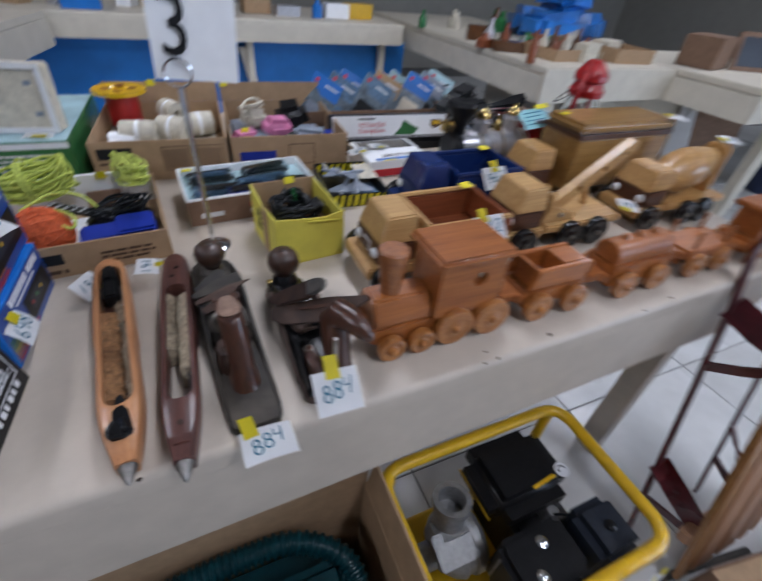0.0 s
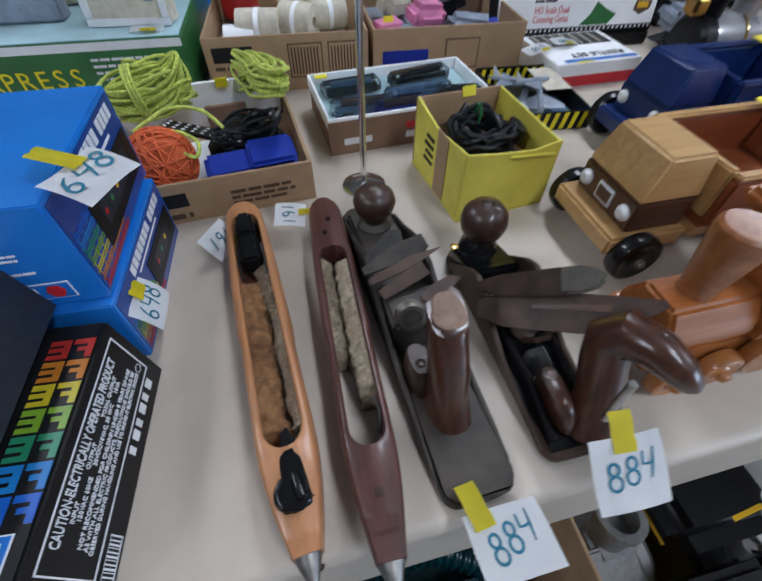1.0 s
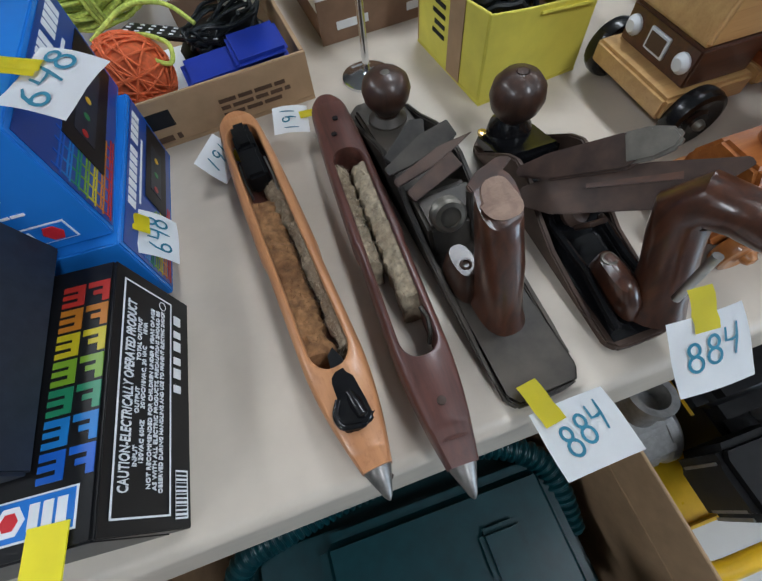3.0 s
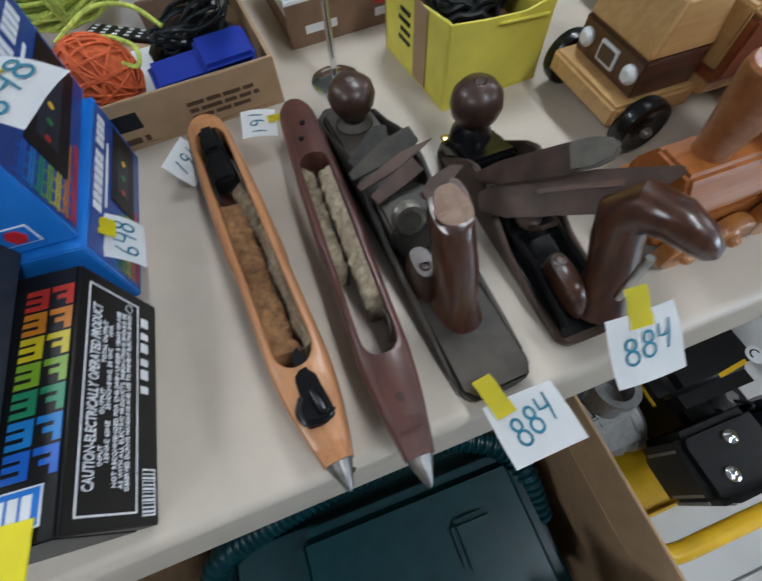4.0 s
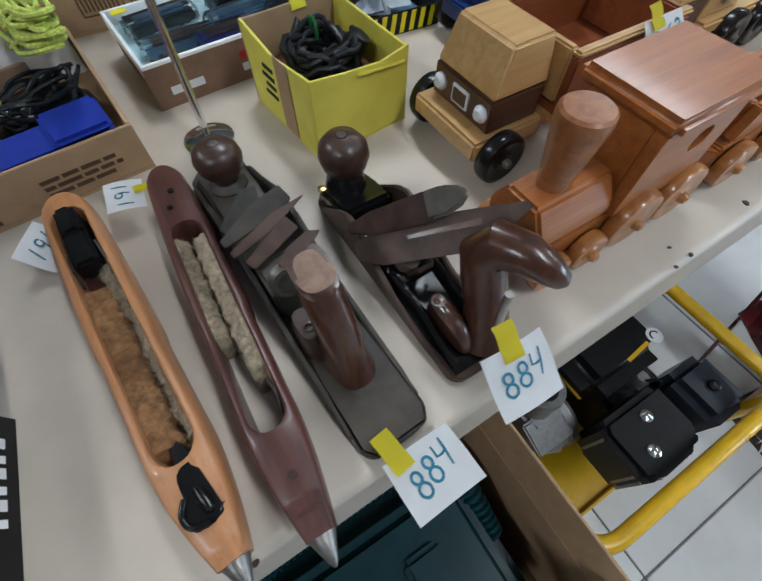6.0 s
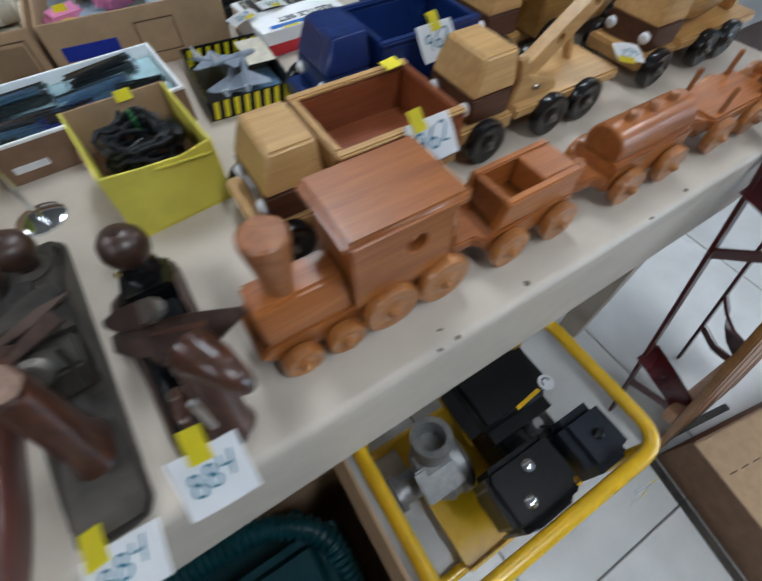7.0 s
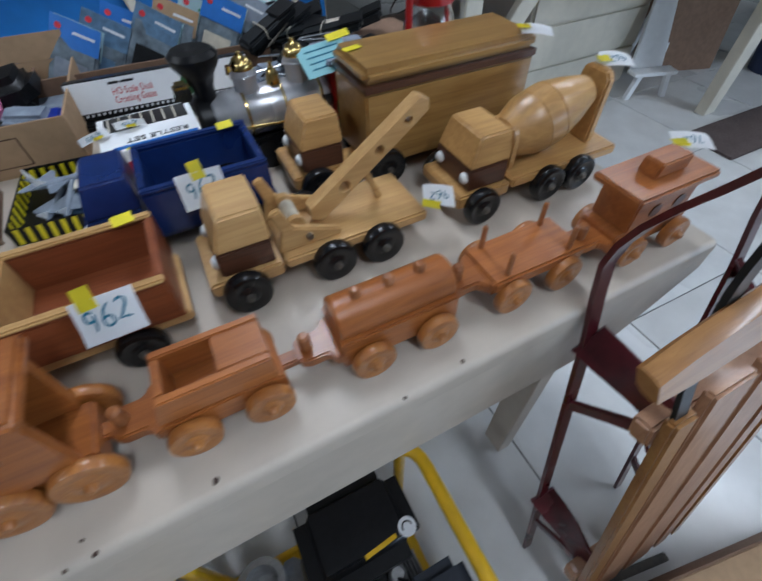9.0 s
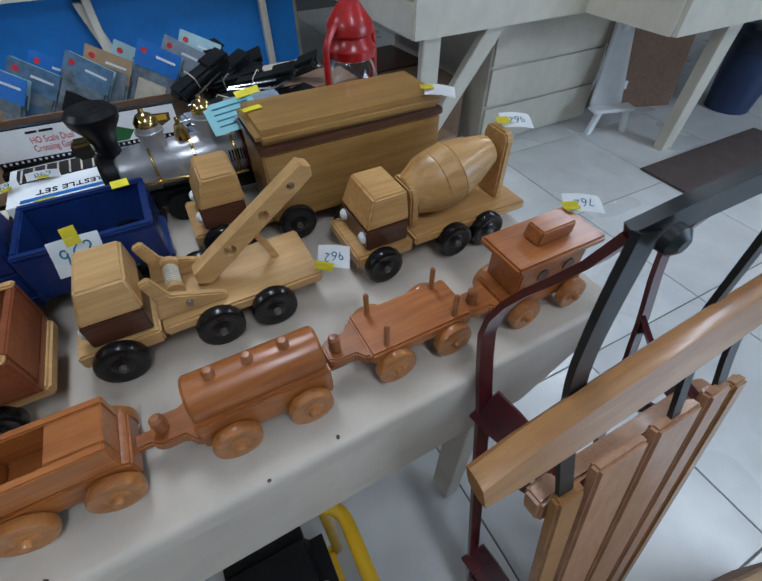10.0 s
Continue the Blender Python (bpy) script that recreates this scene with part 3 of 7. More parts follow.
def open_bed(tk, x0, x1, z0, z1, wood_out, wood_in, w=0.055, rim=None):
    t = 0.009
    part("bed_floor", box(B(), x0, x1, -w, w, z0, z0 + 0.008), wood_in, tk)
    for s in (-1, 1):
        part("bed_side", box(B(), x0, x1, s * w - t / 2, s * w + t / 2, z0 + 0.004, z1, 0.002), wood_in, tk)
        part("bed_rail", box(B(), x0, x1, s * w - t / 2 - 0.001, s * w + t / 2 + 0.001, z1 + 0.0005, z1 + 0.006, 0.002), rim or wood_out, tk)
    part("bed_front", box(B(), x0, x0 + t, -w + t / 2 + 0.0005, w - t / 2 - 0.0005, z0 + 0.009, z1 + 0.006, 0.002), wood_out, tk)
    part("tailgate", box(B(), x1 - t, x1, -w + t / 2 + 0.0005, w - t / 2 - 0.0005, z0 + 0.009, z1 + 0.004, 0.002), wood_in, tk)


def plaque(tk, x, z):
    part("maker_plate", box(B(), x - 0.0022, x + 0.002, -0.012, 0.012, z - 0.009, z + 0.009, 0.0006), WINK, tk, "small pale maker's plate")
    part("plate_face", box(B(), x - 0.0027, x + 0.001, -0.0095, 0.0095, z - 0.0066, z + 0.0066), BROWNINK, tk)


d1, zb = truck("toy_dump_truck", 0.292, 0.616, 0.25, "pine toy dump truck with a dark mahogany open bed", PINE, (0.030, 0.190), 0.027, 0.5)
open_bed(d1, 0.092, 0.245, zb + 0.030, zb + 0.085, PINE, REDWOOD)
plaque(d1, 0.018, zb + 0.044)
card("price_card", pose(0.484, 0.544, T + 0.102, 48, 0, 2), 0.054, 0.042, "962", "white price card taped to the mahogany truck bed", (-0.012, 0.022, 0.016, 0.022, 4), size=0.022)
tp = solid("tape_marker", box(B(), -0.011, 0.011, -0.008, 0.008, 0, 0.001), TAPE, "small yellow tape flag on the truck's tailgate", "tape flag", "yellow tape flags", m=pose(0.510, 0.664, T + 0.117, 8, 0, 10))

d2, zb = truck("toy_dump_truck", 0.438, 0.770, 0.25, "navy blue painted toy dump truck with an open bed", NAVY, (0.03, 0.20), 0.030, 0.5, cab_wood=NAVY, base_mat=NAVY)
open_bed(d2, 0.09, 0.245, zb + 0.020, zb + 0.085, NAVY, NAVY)
card("price_card", pose(0.599, 0.694, T + 0.108, 48, 0, 2), 0.054, 0.042, "962", "white price card taped to the navy truck bed", (0.0, 0.022, 0.016, 0.022, 4), size=0.020)
solid("tape_marker", box(B(), -0.011, 0.011, -0.008, 0.008, 0, 0.001), TAPE, "small yellow tape flag on the truck's tailgate", "tape flag", "yellow tape flags", m=pose(0.654, 0.818, T + 0.117, 8, 0, 5))

cr, zb = truck("toy_crane_truck", 0.566, 0.640, 0.288, "pale pine toy crane truck with drilled boom and winch", PINE, (0.038, 0.150, 0.218), 0.029, 0.5)
for s in (-1, 1):
    part("winch_cheek", prism(B(), [(0.088, zb + 0.030), (0.170, zb + 0.030), (0.168, zb + 0.040), (0.112, zb + 0.062), (0.100, zb + 0.092), (0.088, zb + 0.088), (0.096, zb + 0.06)], "y", s * 0.034 - 0.005, s * 0.034 + 0.005, 0.002), PINE, cr)
    part("bolt", lathe(B(), [(0.004, -0.003), (0.004, 0.003)], pose(0.128, s * 0.041, zb + 0.045, 90), 10), STEEL, cr)
part("winch_drum", lathe(B(), [(0.011, -0.028), (0.011, -0.02), (0.007, -0.018), (0.007, 0.018), (0.011, 0.02), (0.011, 0.028)], pose(0.118, 0, zb + 0.056, 90), 16), PINE, cr)
part("winch_string", tube(B(), [(0.118 + 0.0085 * math.cos(a * 0.7), -0.016 + a * 0.0004, zb + 0.056 + 0.0085 * math.sin(a * 0.7)) for a in range(80)], 0.0011, 5), CREAM, cr, "cream winch string")
# the boom: two plates with holes, seen as one drilled bar
ang = math.atan2(0.104, 0.146)
bl = 0.184
bm = B()
outer = [(0, -0.012), (bl, -0.0100), (bl + 0.006, 0), (bl, 0.0100), (0, 0.012), (-0.008, 0)]
holes = [(0.050, 0.0085), (0.110, 0.0075), (0.158, 0.006)]
cu = bpy.data.curves.new("boom", "CURVE")
cu.dimensions, cu.fill_mode, cu.extrude, cu.bevel_depth = "2D", "BOTH", 0.009, 0.001
sp = cu.splines.new("POLY")
sp.points.add(len(outer) - 1)
for p, q in zip(sp.points, outer):
    p.co = (*q, 0, 1)
sp.use_cyclic_u = True
for hx, hr in holes:
    sp = cu.splines.new("POLY")
    sp.points.add(15)
    for k, p in enumerate(sp.points):
        p.co = (hx + hr * math.cos(k * math.pi / 8), hr * math.sin(k * math.pi / 8), 0, 1)
    sp.use_cyclic_u = True
tmp = bpy.data.objects.new("boom", cu)
scene.collection.objects.link(tmp)
me = bpy.data.meshes.new_from_object(tmp)
bpy.data.objects.remove(tmp)
me.transform(pose(0.150, 0.0, zb + 0.046) @ Matrix.Rotation(-ang, 4, "Y") @ Matrix.Rotation(radians(90), 4, "X"))
bm.from_mesh(me)
part("boom", bm, PINE, cr, "drilled pine crane boom")
part("boom_prop", box(B(), -0.004, 0.004, -0.006, 0.006, 0, 0.062, 0.001, pose(0.245, 0.01, zb + 0.03, 0, -22, 0)), PINE, cr)
part("pulley", lathe(B(), [(0.007, -0.006), (0.004, 0), (0.007, 0.006)], pose(0.150 + (bl - 0.02) * math.cos(ang), 0, zb + 0.046 + (bl - 0.02) * math.sin(ang), 90), 12), STEEL, cr)
card("price_card", pose(0.876, 0.600, T + 0.062, 12, 6, -24), 0.042, 0.036, "962", "white price card taped to the crane truck's deck", (-0.012, -0.017, 0.024, 0.014, -10), size=0.014, flip=180)

mx, zb = truck("toy_cement_mixer", 0.908, 0.645, 0.292, "pale maple toy cement mixer truck with turned drum", MAPLE, (0.036, 0.155, 0.215), 0.028, 0.0)
part("drum_support", prism(B(), [(-0.03, 0), (0.03, 0), (0.03, 0.05), (0.022, 0.062), (-0.022, 0.062), (-0.03, 0.05)], "x", 0.094, 0.108, 0.003, pose(0, 0, zb + 0.030)), MAPLE, mx)
part("rear_post", prism(B(), [(-0.026, 0), (0.026, 0), (0.026, 0.095), (0.018, 0.105), (-0.018, 0.105), (-0.026, 0.095)], "x", 0.250, 0.264, 0.003, pose(0, 0, zb + 0.030)), MAPLE, mx)
dm = pose(0.106, 0, zb + 0.066, 0, 74, 0)
part("drum", lathe(B(), [(0.0, 0), (0.030, 0), (0.043, 0.032), (0.0445, 0.045), (0.0435, 0.046), (0.0445, 0.047), (0.0445, 0.072), (0.0435, 0.073), (0.0445, 0.074), (0.036, 0.105), (0.022, 0.140), (0.0, 0.142)], dm, 32), MAPLE, mx, "glossy turned maple drum")
card("price_card", pose(1.192, 0.645, T + 0.159, 10, 4, -22), 0.046, 0.034, "962", "white price card taped on the mixer's rear post", (-0.022, -0.003, 0.02, 0.016, 10), size=0.013, flip=180)
solid("paper_sheet", box(B(), -0.03, 0.03, -0.04, 0.04, 0.0, 0.0007), WHITE, "plain white paper lying on the table", "paper", m=pose(1.155, 0.655, T + 0.001, 0, 0, 20))

bt, zb = truck("toy_box_truck", 0.720, 0.795, 0.41, "maple toy box truck with a tall closed body", MAPLE, (0.036, 0.15, 0.30, 0.36), 0.030, 0.0, deck=False)
part("body", box(B(), 0.118, 0.405, -0.056, 0.058, zb + 0.012, zb + 0.125, 0.003), GOLDEN, bt)
part("roof_band", box(B(), 0.116, 0.407, -0.058, 0.060, zb + 0.1255, zb + 0.135, 0.001), WALNUT, bt, "dark walnut strip under the roof")
part("roof", box(B(), 0.116, 0.407, -0.058, 0.060, zb + 0.1355, zb + 0.157, 0.008, seg=4), GOLDEN, bt)
card("price_card", pose(1.118, 0.738, T + 0.183, 6, 4, -30), 0.046, 0.03, "", "white price card taped to the box truck's roof", (-0.02, 0.004, 0.02, 0.014, 10))
solid("tape_marker", box(B(), -0.014, 0.014, -0.006, 0.006, 0, 0.001), TAPE, "small yellow tape flag on the box truck's roof", "tape flag", "yellow tape flags", m=pose(0.853, 0.815, T + 0.181, 0, 0, 12))


# ---- wooden train ----
def rail_car(name, x, y, label, wheels, r, rot=0.5):
    c = thing(name, pose(x, y, T, 0, 0, rot), label, "toy train", "wooden toy train")
    for wx in wheels:
        rr = r
        if isinstance(wx, tuple):
            wx, rr = wx
        for s in (-1, 1):
            wheel("wheel", c, wx, s * 0.037, rr, rr, 0.014, WHEELW, 0.0055, WHEELW, s)
    return c


def tongue(c, x, z):
    """A hooked coupling at the car's front."""
    part("coupling", prism(B(), [(x - 0.042, -0.011), (x - 0.034, -0.017), (x - 0.012, -0.017), (x - 0.004, -0.028), (x + 0.004, -0.028), (x + 0.004, 0.028), (x - 0.004, 0.028), (x - 0.012, 0.017), (x - 0.034, 0.017), (x - 0.042, 0.011)], "z", z, z + 0.014, 0.002), CHERRY, c)
    part("coupling_peg", lathe(B(), [(0.0065, 0), (0.0065, 0.018), (0.004, 0.021), (0, 0.0215)], pose(x - 0.030, 0, z + 0.0145), 12), CHERRYX, c)


def drawbar(c, x0, x1, z):
    part("drawbar", box(B(), x0, x1, -0.008, 0.008, z, z + 0.010, 0.002), CHERRY, c)


lo = rail_car("toy_locomotive", 0.228, 0.472, "orange cherry wood toy steam locomotive with tall chimney", ((0.046, 0.0195), (0.090, 0.0195), (0.139, 0.030), (0.200, 0.030)), 0.02)
part("frame", prism(B(), [(0.012, 0.036), (0.026, 0.020), (0.04, 0.016), (0.215, 0.020), (0.215, 0.050), (0.022, 0.050)], "y", -0.029, 0.029, 0.003), CHERRY, lo)
part("boiler", prism(B(), [(-0.029, 0.0505), (0.029, 0.0505), (0.029, 0.064), (0.016, 0.086), (-0.016, 0.086), (-0.029, 0.064)], "x", 0.024, 0.104, 0.003), CHERRY, lo)
part("chimney", lathe(B(), [(0.0, 0.078), (0.0125, 0.078), (0.0125, 0.092), (0.015, 0.110), (0.0178, 0.130), (0.0192, 0.142), (0.0187, 0.147), (0.0165, 0.149), (0, 0.149)], pose(0.054, 0, 0), 26), CHERRYX, lo, "flared turned chimney")
for s in (-1, 1):
    cu = bpy.data.curves.new("cab_side", "CURVE")
    cu.dimensions, cu.fill_mode, cu.extrude, cu.bevel_depth = "2D", "BOTH", 0.0045, 0.0008
    for pts in ([(0.106, 0.0505), (0.203, 0.0505), (0.203, 0.128), (0.106, 0.128)], [(0.165 + 0.012 * math.cos(k * 0.524), 0.102 + 0.012 * math.sin(k * 0.524)) for k in range(12)]):
        sp = cu.splines.new("POLY")
        sp.points.add(len(pts) - 1)
        for p, q in zip(sp.points, pts):
            p.co = (*q, 0, 1)
        sp.use_cyclic_u = True
    tmp = bpy.data.objects.new("cab_side", cu)
    scene.collection.objects.link(tmp)
    me = bpy.data.meshes.new_from_object(tmp)
    bpy.data.objects.remove(tmp)
    me.transform(pose(0, s * 0.029, 0, 90))
    bm = B()
    bm.from_mesh(me)
    part("cab_side", bm, CHERRY, lo)
part("cab_front", box(B(), 0.106, 0.114, -0.024, 0.024, 0.0505, 0.128, 0.001), CHERRY, lo)
part("cab_roof", box(B(), 0.098, 0.212, -0.041, 0.046, 0.1285, 0.143, 0.005, seg=3), CHERRY, lo)
drawbar(lo, 0.205, 0.262, 0.028)

c1 = rail_car("toy_coal_car", 0.492, 0.472, "orange cherry wood toy coal car with open box", (0.023, 0.095), 0.0245)
part("frame", prism(B(), [(0.0, 0.020), (0.118, 0.020), (0.118, 0.046), (0.108, 0.052), (0.0, 0.046)], "y", -0.029, 0.029, 0.002), CHERRY, c1)
for s in (-1, 1):
    part("box_side", prism(B(), [(0.002, 0.0525), (0.112, 0.0525), (0.112, 0.085), (0.012, 0.085)], "y", s * 0.0245 - 0.0045, s * 0.0245 + 0.0045, 0.0015), CHERRY, c1)
part("box_front", box(B(), 0.012, 0.020, -0.0195, 0.0195, 0.048, 0.084, 0.001), CHERRY, c1)
part("box_block", box(B(), 0.066, 0.1115, -0.0195, 0.0195, 0.0525, 0.0845, 0.001), CHERRY, c1)
tongue(c1, 0.0, 0.028)
drawbar(c1, 0.10, 0.150, 0.022)

c2 = rail_car("toy_tank_car", 0.668, 0.470, "reddish cherry wood toy tank car", (0.030, 0.108), 0.0245)
part("frame", prism(B(), [(0.0, 0.020), (0.138, 0.020), (0.138, 0.060), (0.0, 0.060)], "y", -0.029, 0.029, 0.002), CHERRY, c2)
part("tank", lathe(B(), [(0, 0), (0.022, 0), (0.0245, 0.003), (0.0245, 0.131), (0.022, 0.134), (0, 0.134)], pose(0.002, 0, 0.0685, 0, 90, 0), 26), CHERRY, c2)
for px in (0.03, 0.066, 0.102):
    part("hatch", lathe(B(), [(0.006, 0), (0.006, 0.008), (0.004, 0.0105), (0, 0.011)], pose(px, 0, 0.0915), 12), CHERRYX, c2)
tongue(c2, 0.0, 0.028)
drawbar(c2, 0.125, 0.165, 0.022)

c3 = rail_car("toy_flat_car", 0.852, 0.473, "reddish cherry wood toy flat car with four stakes", (0.028, 0.106), 0.0245)
part("deck", box(B(), 0.0, 0.134, -0.033, 0.033, 0.036, 0.054, 0.003), CHERRY, c3)
part("frame", box(B(), 0.01, 0.124, -0.02, 0.02, 0.018, 0.0355), CHERRY, c3)
for px in (0.022, 0.112):
    for s in (-1, 1):
        part("stake", lathe(B(), [(0.0033, 0), (0.0033, 0.032), (0.002, 0.034), (0, 0.034)], pose(px, s * 0.025, 0.0535), 10), CHERRYX, c3)
tongue(c3, 0.0, 0.036)
drawbar(c3, 0.11, 0.165, 0.022)

c4 = rail_car("toy_caboose", 1.032, 0.465, "reddish cherry wood toy caboose with raised cupola", (0.030, 0.110), 0.0225)
part("frame", box(B(), 0.0, 0.132, -0.028, 0.028, 0.020, 0.050, 0.002), CHERRY, c4)
for s in (-1, 1):
    part("window", lathe(B(), [(0.009, -0.001), (0.009, 0.001)], pose(0.050, s * 0.0285, 0.075, 90), 16), WALNUT, c4, "dark round window hole")
    part("window", lathe(B(), [(0.009, -0.001), (0.009, 0.001)], pose(0.092, s * 0.0285, 0.075, 90), 16), WALNUT, c4, "dark round window hole")
part("cabin", box(B(), 0.014, 0.118, -0.028, 0.028, 0.0505, 0.098, 0.002), CHERRY, c4)
part("roof", box(B(), -0.002, 0.134, -0.036, 0.036, 0.0985, 0.110, 0.003), CHERRY, c4)
part("cupola", prism(B(), [(0.042, 0.1105), (0.098, 0.1105), (0.098, 0.130), (0.046, 0.130)], "y", -0.013, 0.013, 0.002), CHERRY, c4)
tongue(c4, 0.0, 0.028)
card("price_card", pose(1.186, 0.490, T + 0.112, 6, 3, -28), 0.050, 0.034, "762", "white price card taped on the caboose roof", (-0.020, -0.008, 0.022, 0.016, 10), size=0.014, flip=180)


# ---- weaving shuttles ----
def loft(bm, sections):
    rings = [[bm.verts.new(p) for p in s] for s in sections]
    n = len(rings[0])
    for a, b in zip(rings, rings[1:]):
        for k in range(n):
            bm.faces.new((a[k], a[(k + 1) % n], b[(k + 1) % n], b[k]))
    bm.faces.new(rings[0]), bm.faces.new(rings[-1][::-1])
    return bm


def shuttle(near, far, w, h, c0, c1, cw, mat, label):
    """A boat-shaped shuttle from its near tip to its far end, open right through from c0 to c1 of its length."""
    a, b = Vector(near), Vector(far)
    d = b - a
    L = d.length
    sh = thing("weaving_shuttle", pose(a.x, a.y, T, 0, 0, math.degrees(math.atan2(-d.x, d.y))), label, "shuttle", "weaving shuttles")

    def dims(s):
        if s < 0.5:
            e = min(1, max(0, (s - 0.052) / 0.21))
            return 0.0098 + (w - 0.0098) * (1 - (1 - e) ** 1.8), h * (0.66 + 0.34 * (1 - (1 - e) ** 2)), h * 0.16 * (1 - e)
        e = min(1, max(0, (s - 0.62) / 0.38))
        r = min(1, max(0.0, (1.0 - s) / 0.065))
        return max(0.002, w * (1 - 0.22 * e ** 2) * math.sqrt(max(0, 1 - (1 - r) ** 2)) + 0.0015), h * (1 - 0.12 * e ** 3), 0.0

    side = ((0.70, 0.0), (0.90, 0.08), (1.0, 0.34), (1.0, 0.70), (0.97, 0.86), (0.90, 0.96), (0.80, 1.0))

    def solid_ring(s):
        hw, hz, zl = dims(s)
        right = [(hw * u, s * L, zl + hz * v) for u, v in side]
        return right + [(-x, y, z) for x, y, z in right[::-1]]

    def wall_ring(s, sg):
        hw, hz, zl = dims(s)
        u = (s - c0) / (c1 - c0)
        edge = min(1, max(0, min(u, 1 - u)) / 0.07)
        c = min(cw * math.sqrt(max(0.0, 1 - (1 - edge) ** 2)) + 0.0002, hw * 0.74)
        ring = [(hw * k, zl + hz * v) for k, v in side] + [(c + 0.0012, zl + hz), (c, zl + hz - 0.0012), (c, zl)]
        return [(sg * x, s * L, z) for x, z in ring]

    bm = B()
    loft(bm, [solid_ring(0.05 + (c0 - 0.05) * i / 16) for i in range(17)])
    loft(bm, [solid_ring(c1 + (1 - c1) * (1 - (1 - i / 16) ** 1.6)) for i in range(17)])
    for sg in (-1, 1):
        loft(bm, [wall_ring(c0 + (c1 - c0) * (0.5 - 0.5 * math.cos(math.pi * i / 44)), sg) for i in range(45)])
    part("body", bm, mat, sh)
    part("tip", lathe(B(), [(0.0006, -0.052 * L), (0.0025, -0.046 * L), (0.0064, -0.020 * L), (0.0094, 0.0), (0.0100, 0.006 * L), (0, 0.008 * L)], pose(0, 0.052 * L, h * 0.50, -90, 0, 0), 20), TIPM, sh, "worn steel tip")
    return sh, L


def pelt(sh, L, s0, s1, x0, x1, z0, z1, mat, seed, rag=0.003):
    """A matted fur strip fixed to the hollow's wall at x0 and falling to a ragged edge near x1."""
    bm = B()
    N, K = 90, 10
    grid = []
    for i in range(N + 1):
        s = s0 + (s1 - s0) * i / N
        w1 = x1 + rag * (noise.noise(Vector((s * 30, 0.2, seed))) + 0.7 * noise.noise(Vector((s * 95, 0.7, seed))))
        end = min(1, min(i, N - i) / 5) ** 0.5
        row = []
        for k in range(K + 1):
            u = k / K
            x = x0 + (w1 - x0) * min(1, u * 1.18)
            lump = noise.noise(Vector((s * 55, u * 2.5, seed + 3))) * 0.0030 + noise.noise(Vector((s * 170, u * 8, seed + 5))) * 0.0016
            z = (z0 + (z1 - z0) * u ** 1.6) * end + lump
            if u > 0.85:
                z -= (u - 0.85) / 0.15 * (z1 * 0.75)
            row.append(bm.verts.new((x, s * L, max(0.001, z))))
        grid.append(row)
    for i in range(N):
        for k in range(K):
            bm.faces.new((grid[i][k], grid[i + 1][k], grid[i + 1][k + 1], grid[i][k + 1]))
    fl = part("fur_lining", bm, mat, sh, "matted fur strip inside the hollow")
    rnd = random.Random(seed)
    bm = B()
    for q in range(420):
        i, k = rnd.randrange(N), rnd.randrange(2, K)
        p = grid_point(fl, i * (K + 1) + k)
        dr = Vector(((x1 - x0) / abs(x1 - x0) * rnd.uniform(0, 1), rnd.uniform(-1.2, 0.6), rnd.uniform(0.0, 0.9))).normalized() * rnd.uniform(0.0022, 0.0055)
        sd = Vector((dr.y, -dr.x, 0)).normalized() * 0.00022
        a, b, c = bm.verts.new(p - sd), bm.verts.new(p + sd), bm.verts.new(p + dr)
        bm.faces.new((a, b, c))
    part("loose_hair", bm, mat, fl)


def grid_point(ob, i):
    return ob.data.vertices[i].co.copy()


SH = 0.034
sa, L = shuttle((-0.023, 0.361), (-0.060, 0.730), 0.0215, SH, 0.225, 0.935, 0.0140, SHUT_A, "pale applewood weaving shuttle with steel tip lying on the table")
# shade deep in the open hollow, put in as a plate of darker wood
part("hollow_floor", box(B(), -0.0143, 0.0143, 0.24 * L, 0.92 * L, 0.003, 0.007), SHUT_B, sa, "dark plate standing in for shade deep in the hollow")
pelt(sa, L, 0.245, 0.70, -0.0140, 0.0035, 0.026, 0.016, FELT_O, 1, 0.004)
pelt(sa, L, 0.245, 0.60, 0.0140, 0.0065, 0.030, 0.018, FELT, 2, 0.003)
pelt(sa, L, 0.60, 0.74, 0.0140, 0.0, 0.026, 0.012, FELT, 6, 0.003)
part("spindle_block", box(B(), -0.0095, 0.0095, 0.735 * L, 0.905 * L, SH * 0.35, SH * 0.99, 0.003), BLACK, sa, "black plastic spindle block")
part("spindle_head", box(B(), -0.0078, 0.0085, 0.83 * L, 0.925 * L, SH * 0.6, SH * 1.12, 0.0035), BLACK, sa)
for s in (-1, 1):
    part("spring", tube(B(), [(s * 0.0115, 0.80 * L, SH * 0.85), (s * 0.0125, 0.74 * L, SH * 0.8), (s * 0.0115, 0.69 * L, SH * 0.72)], 0.0011, 6), IRON if s < 0 else STEEL, sa)
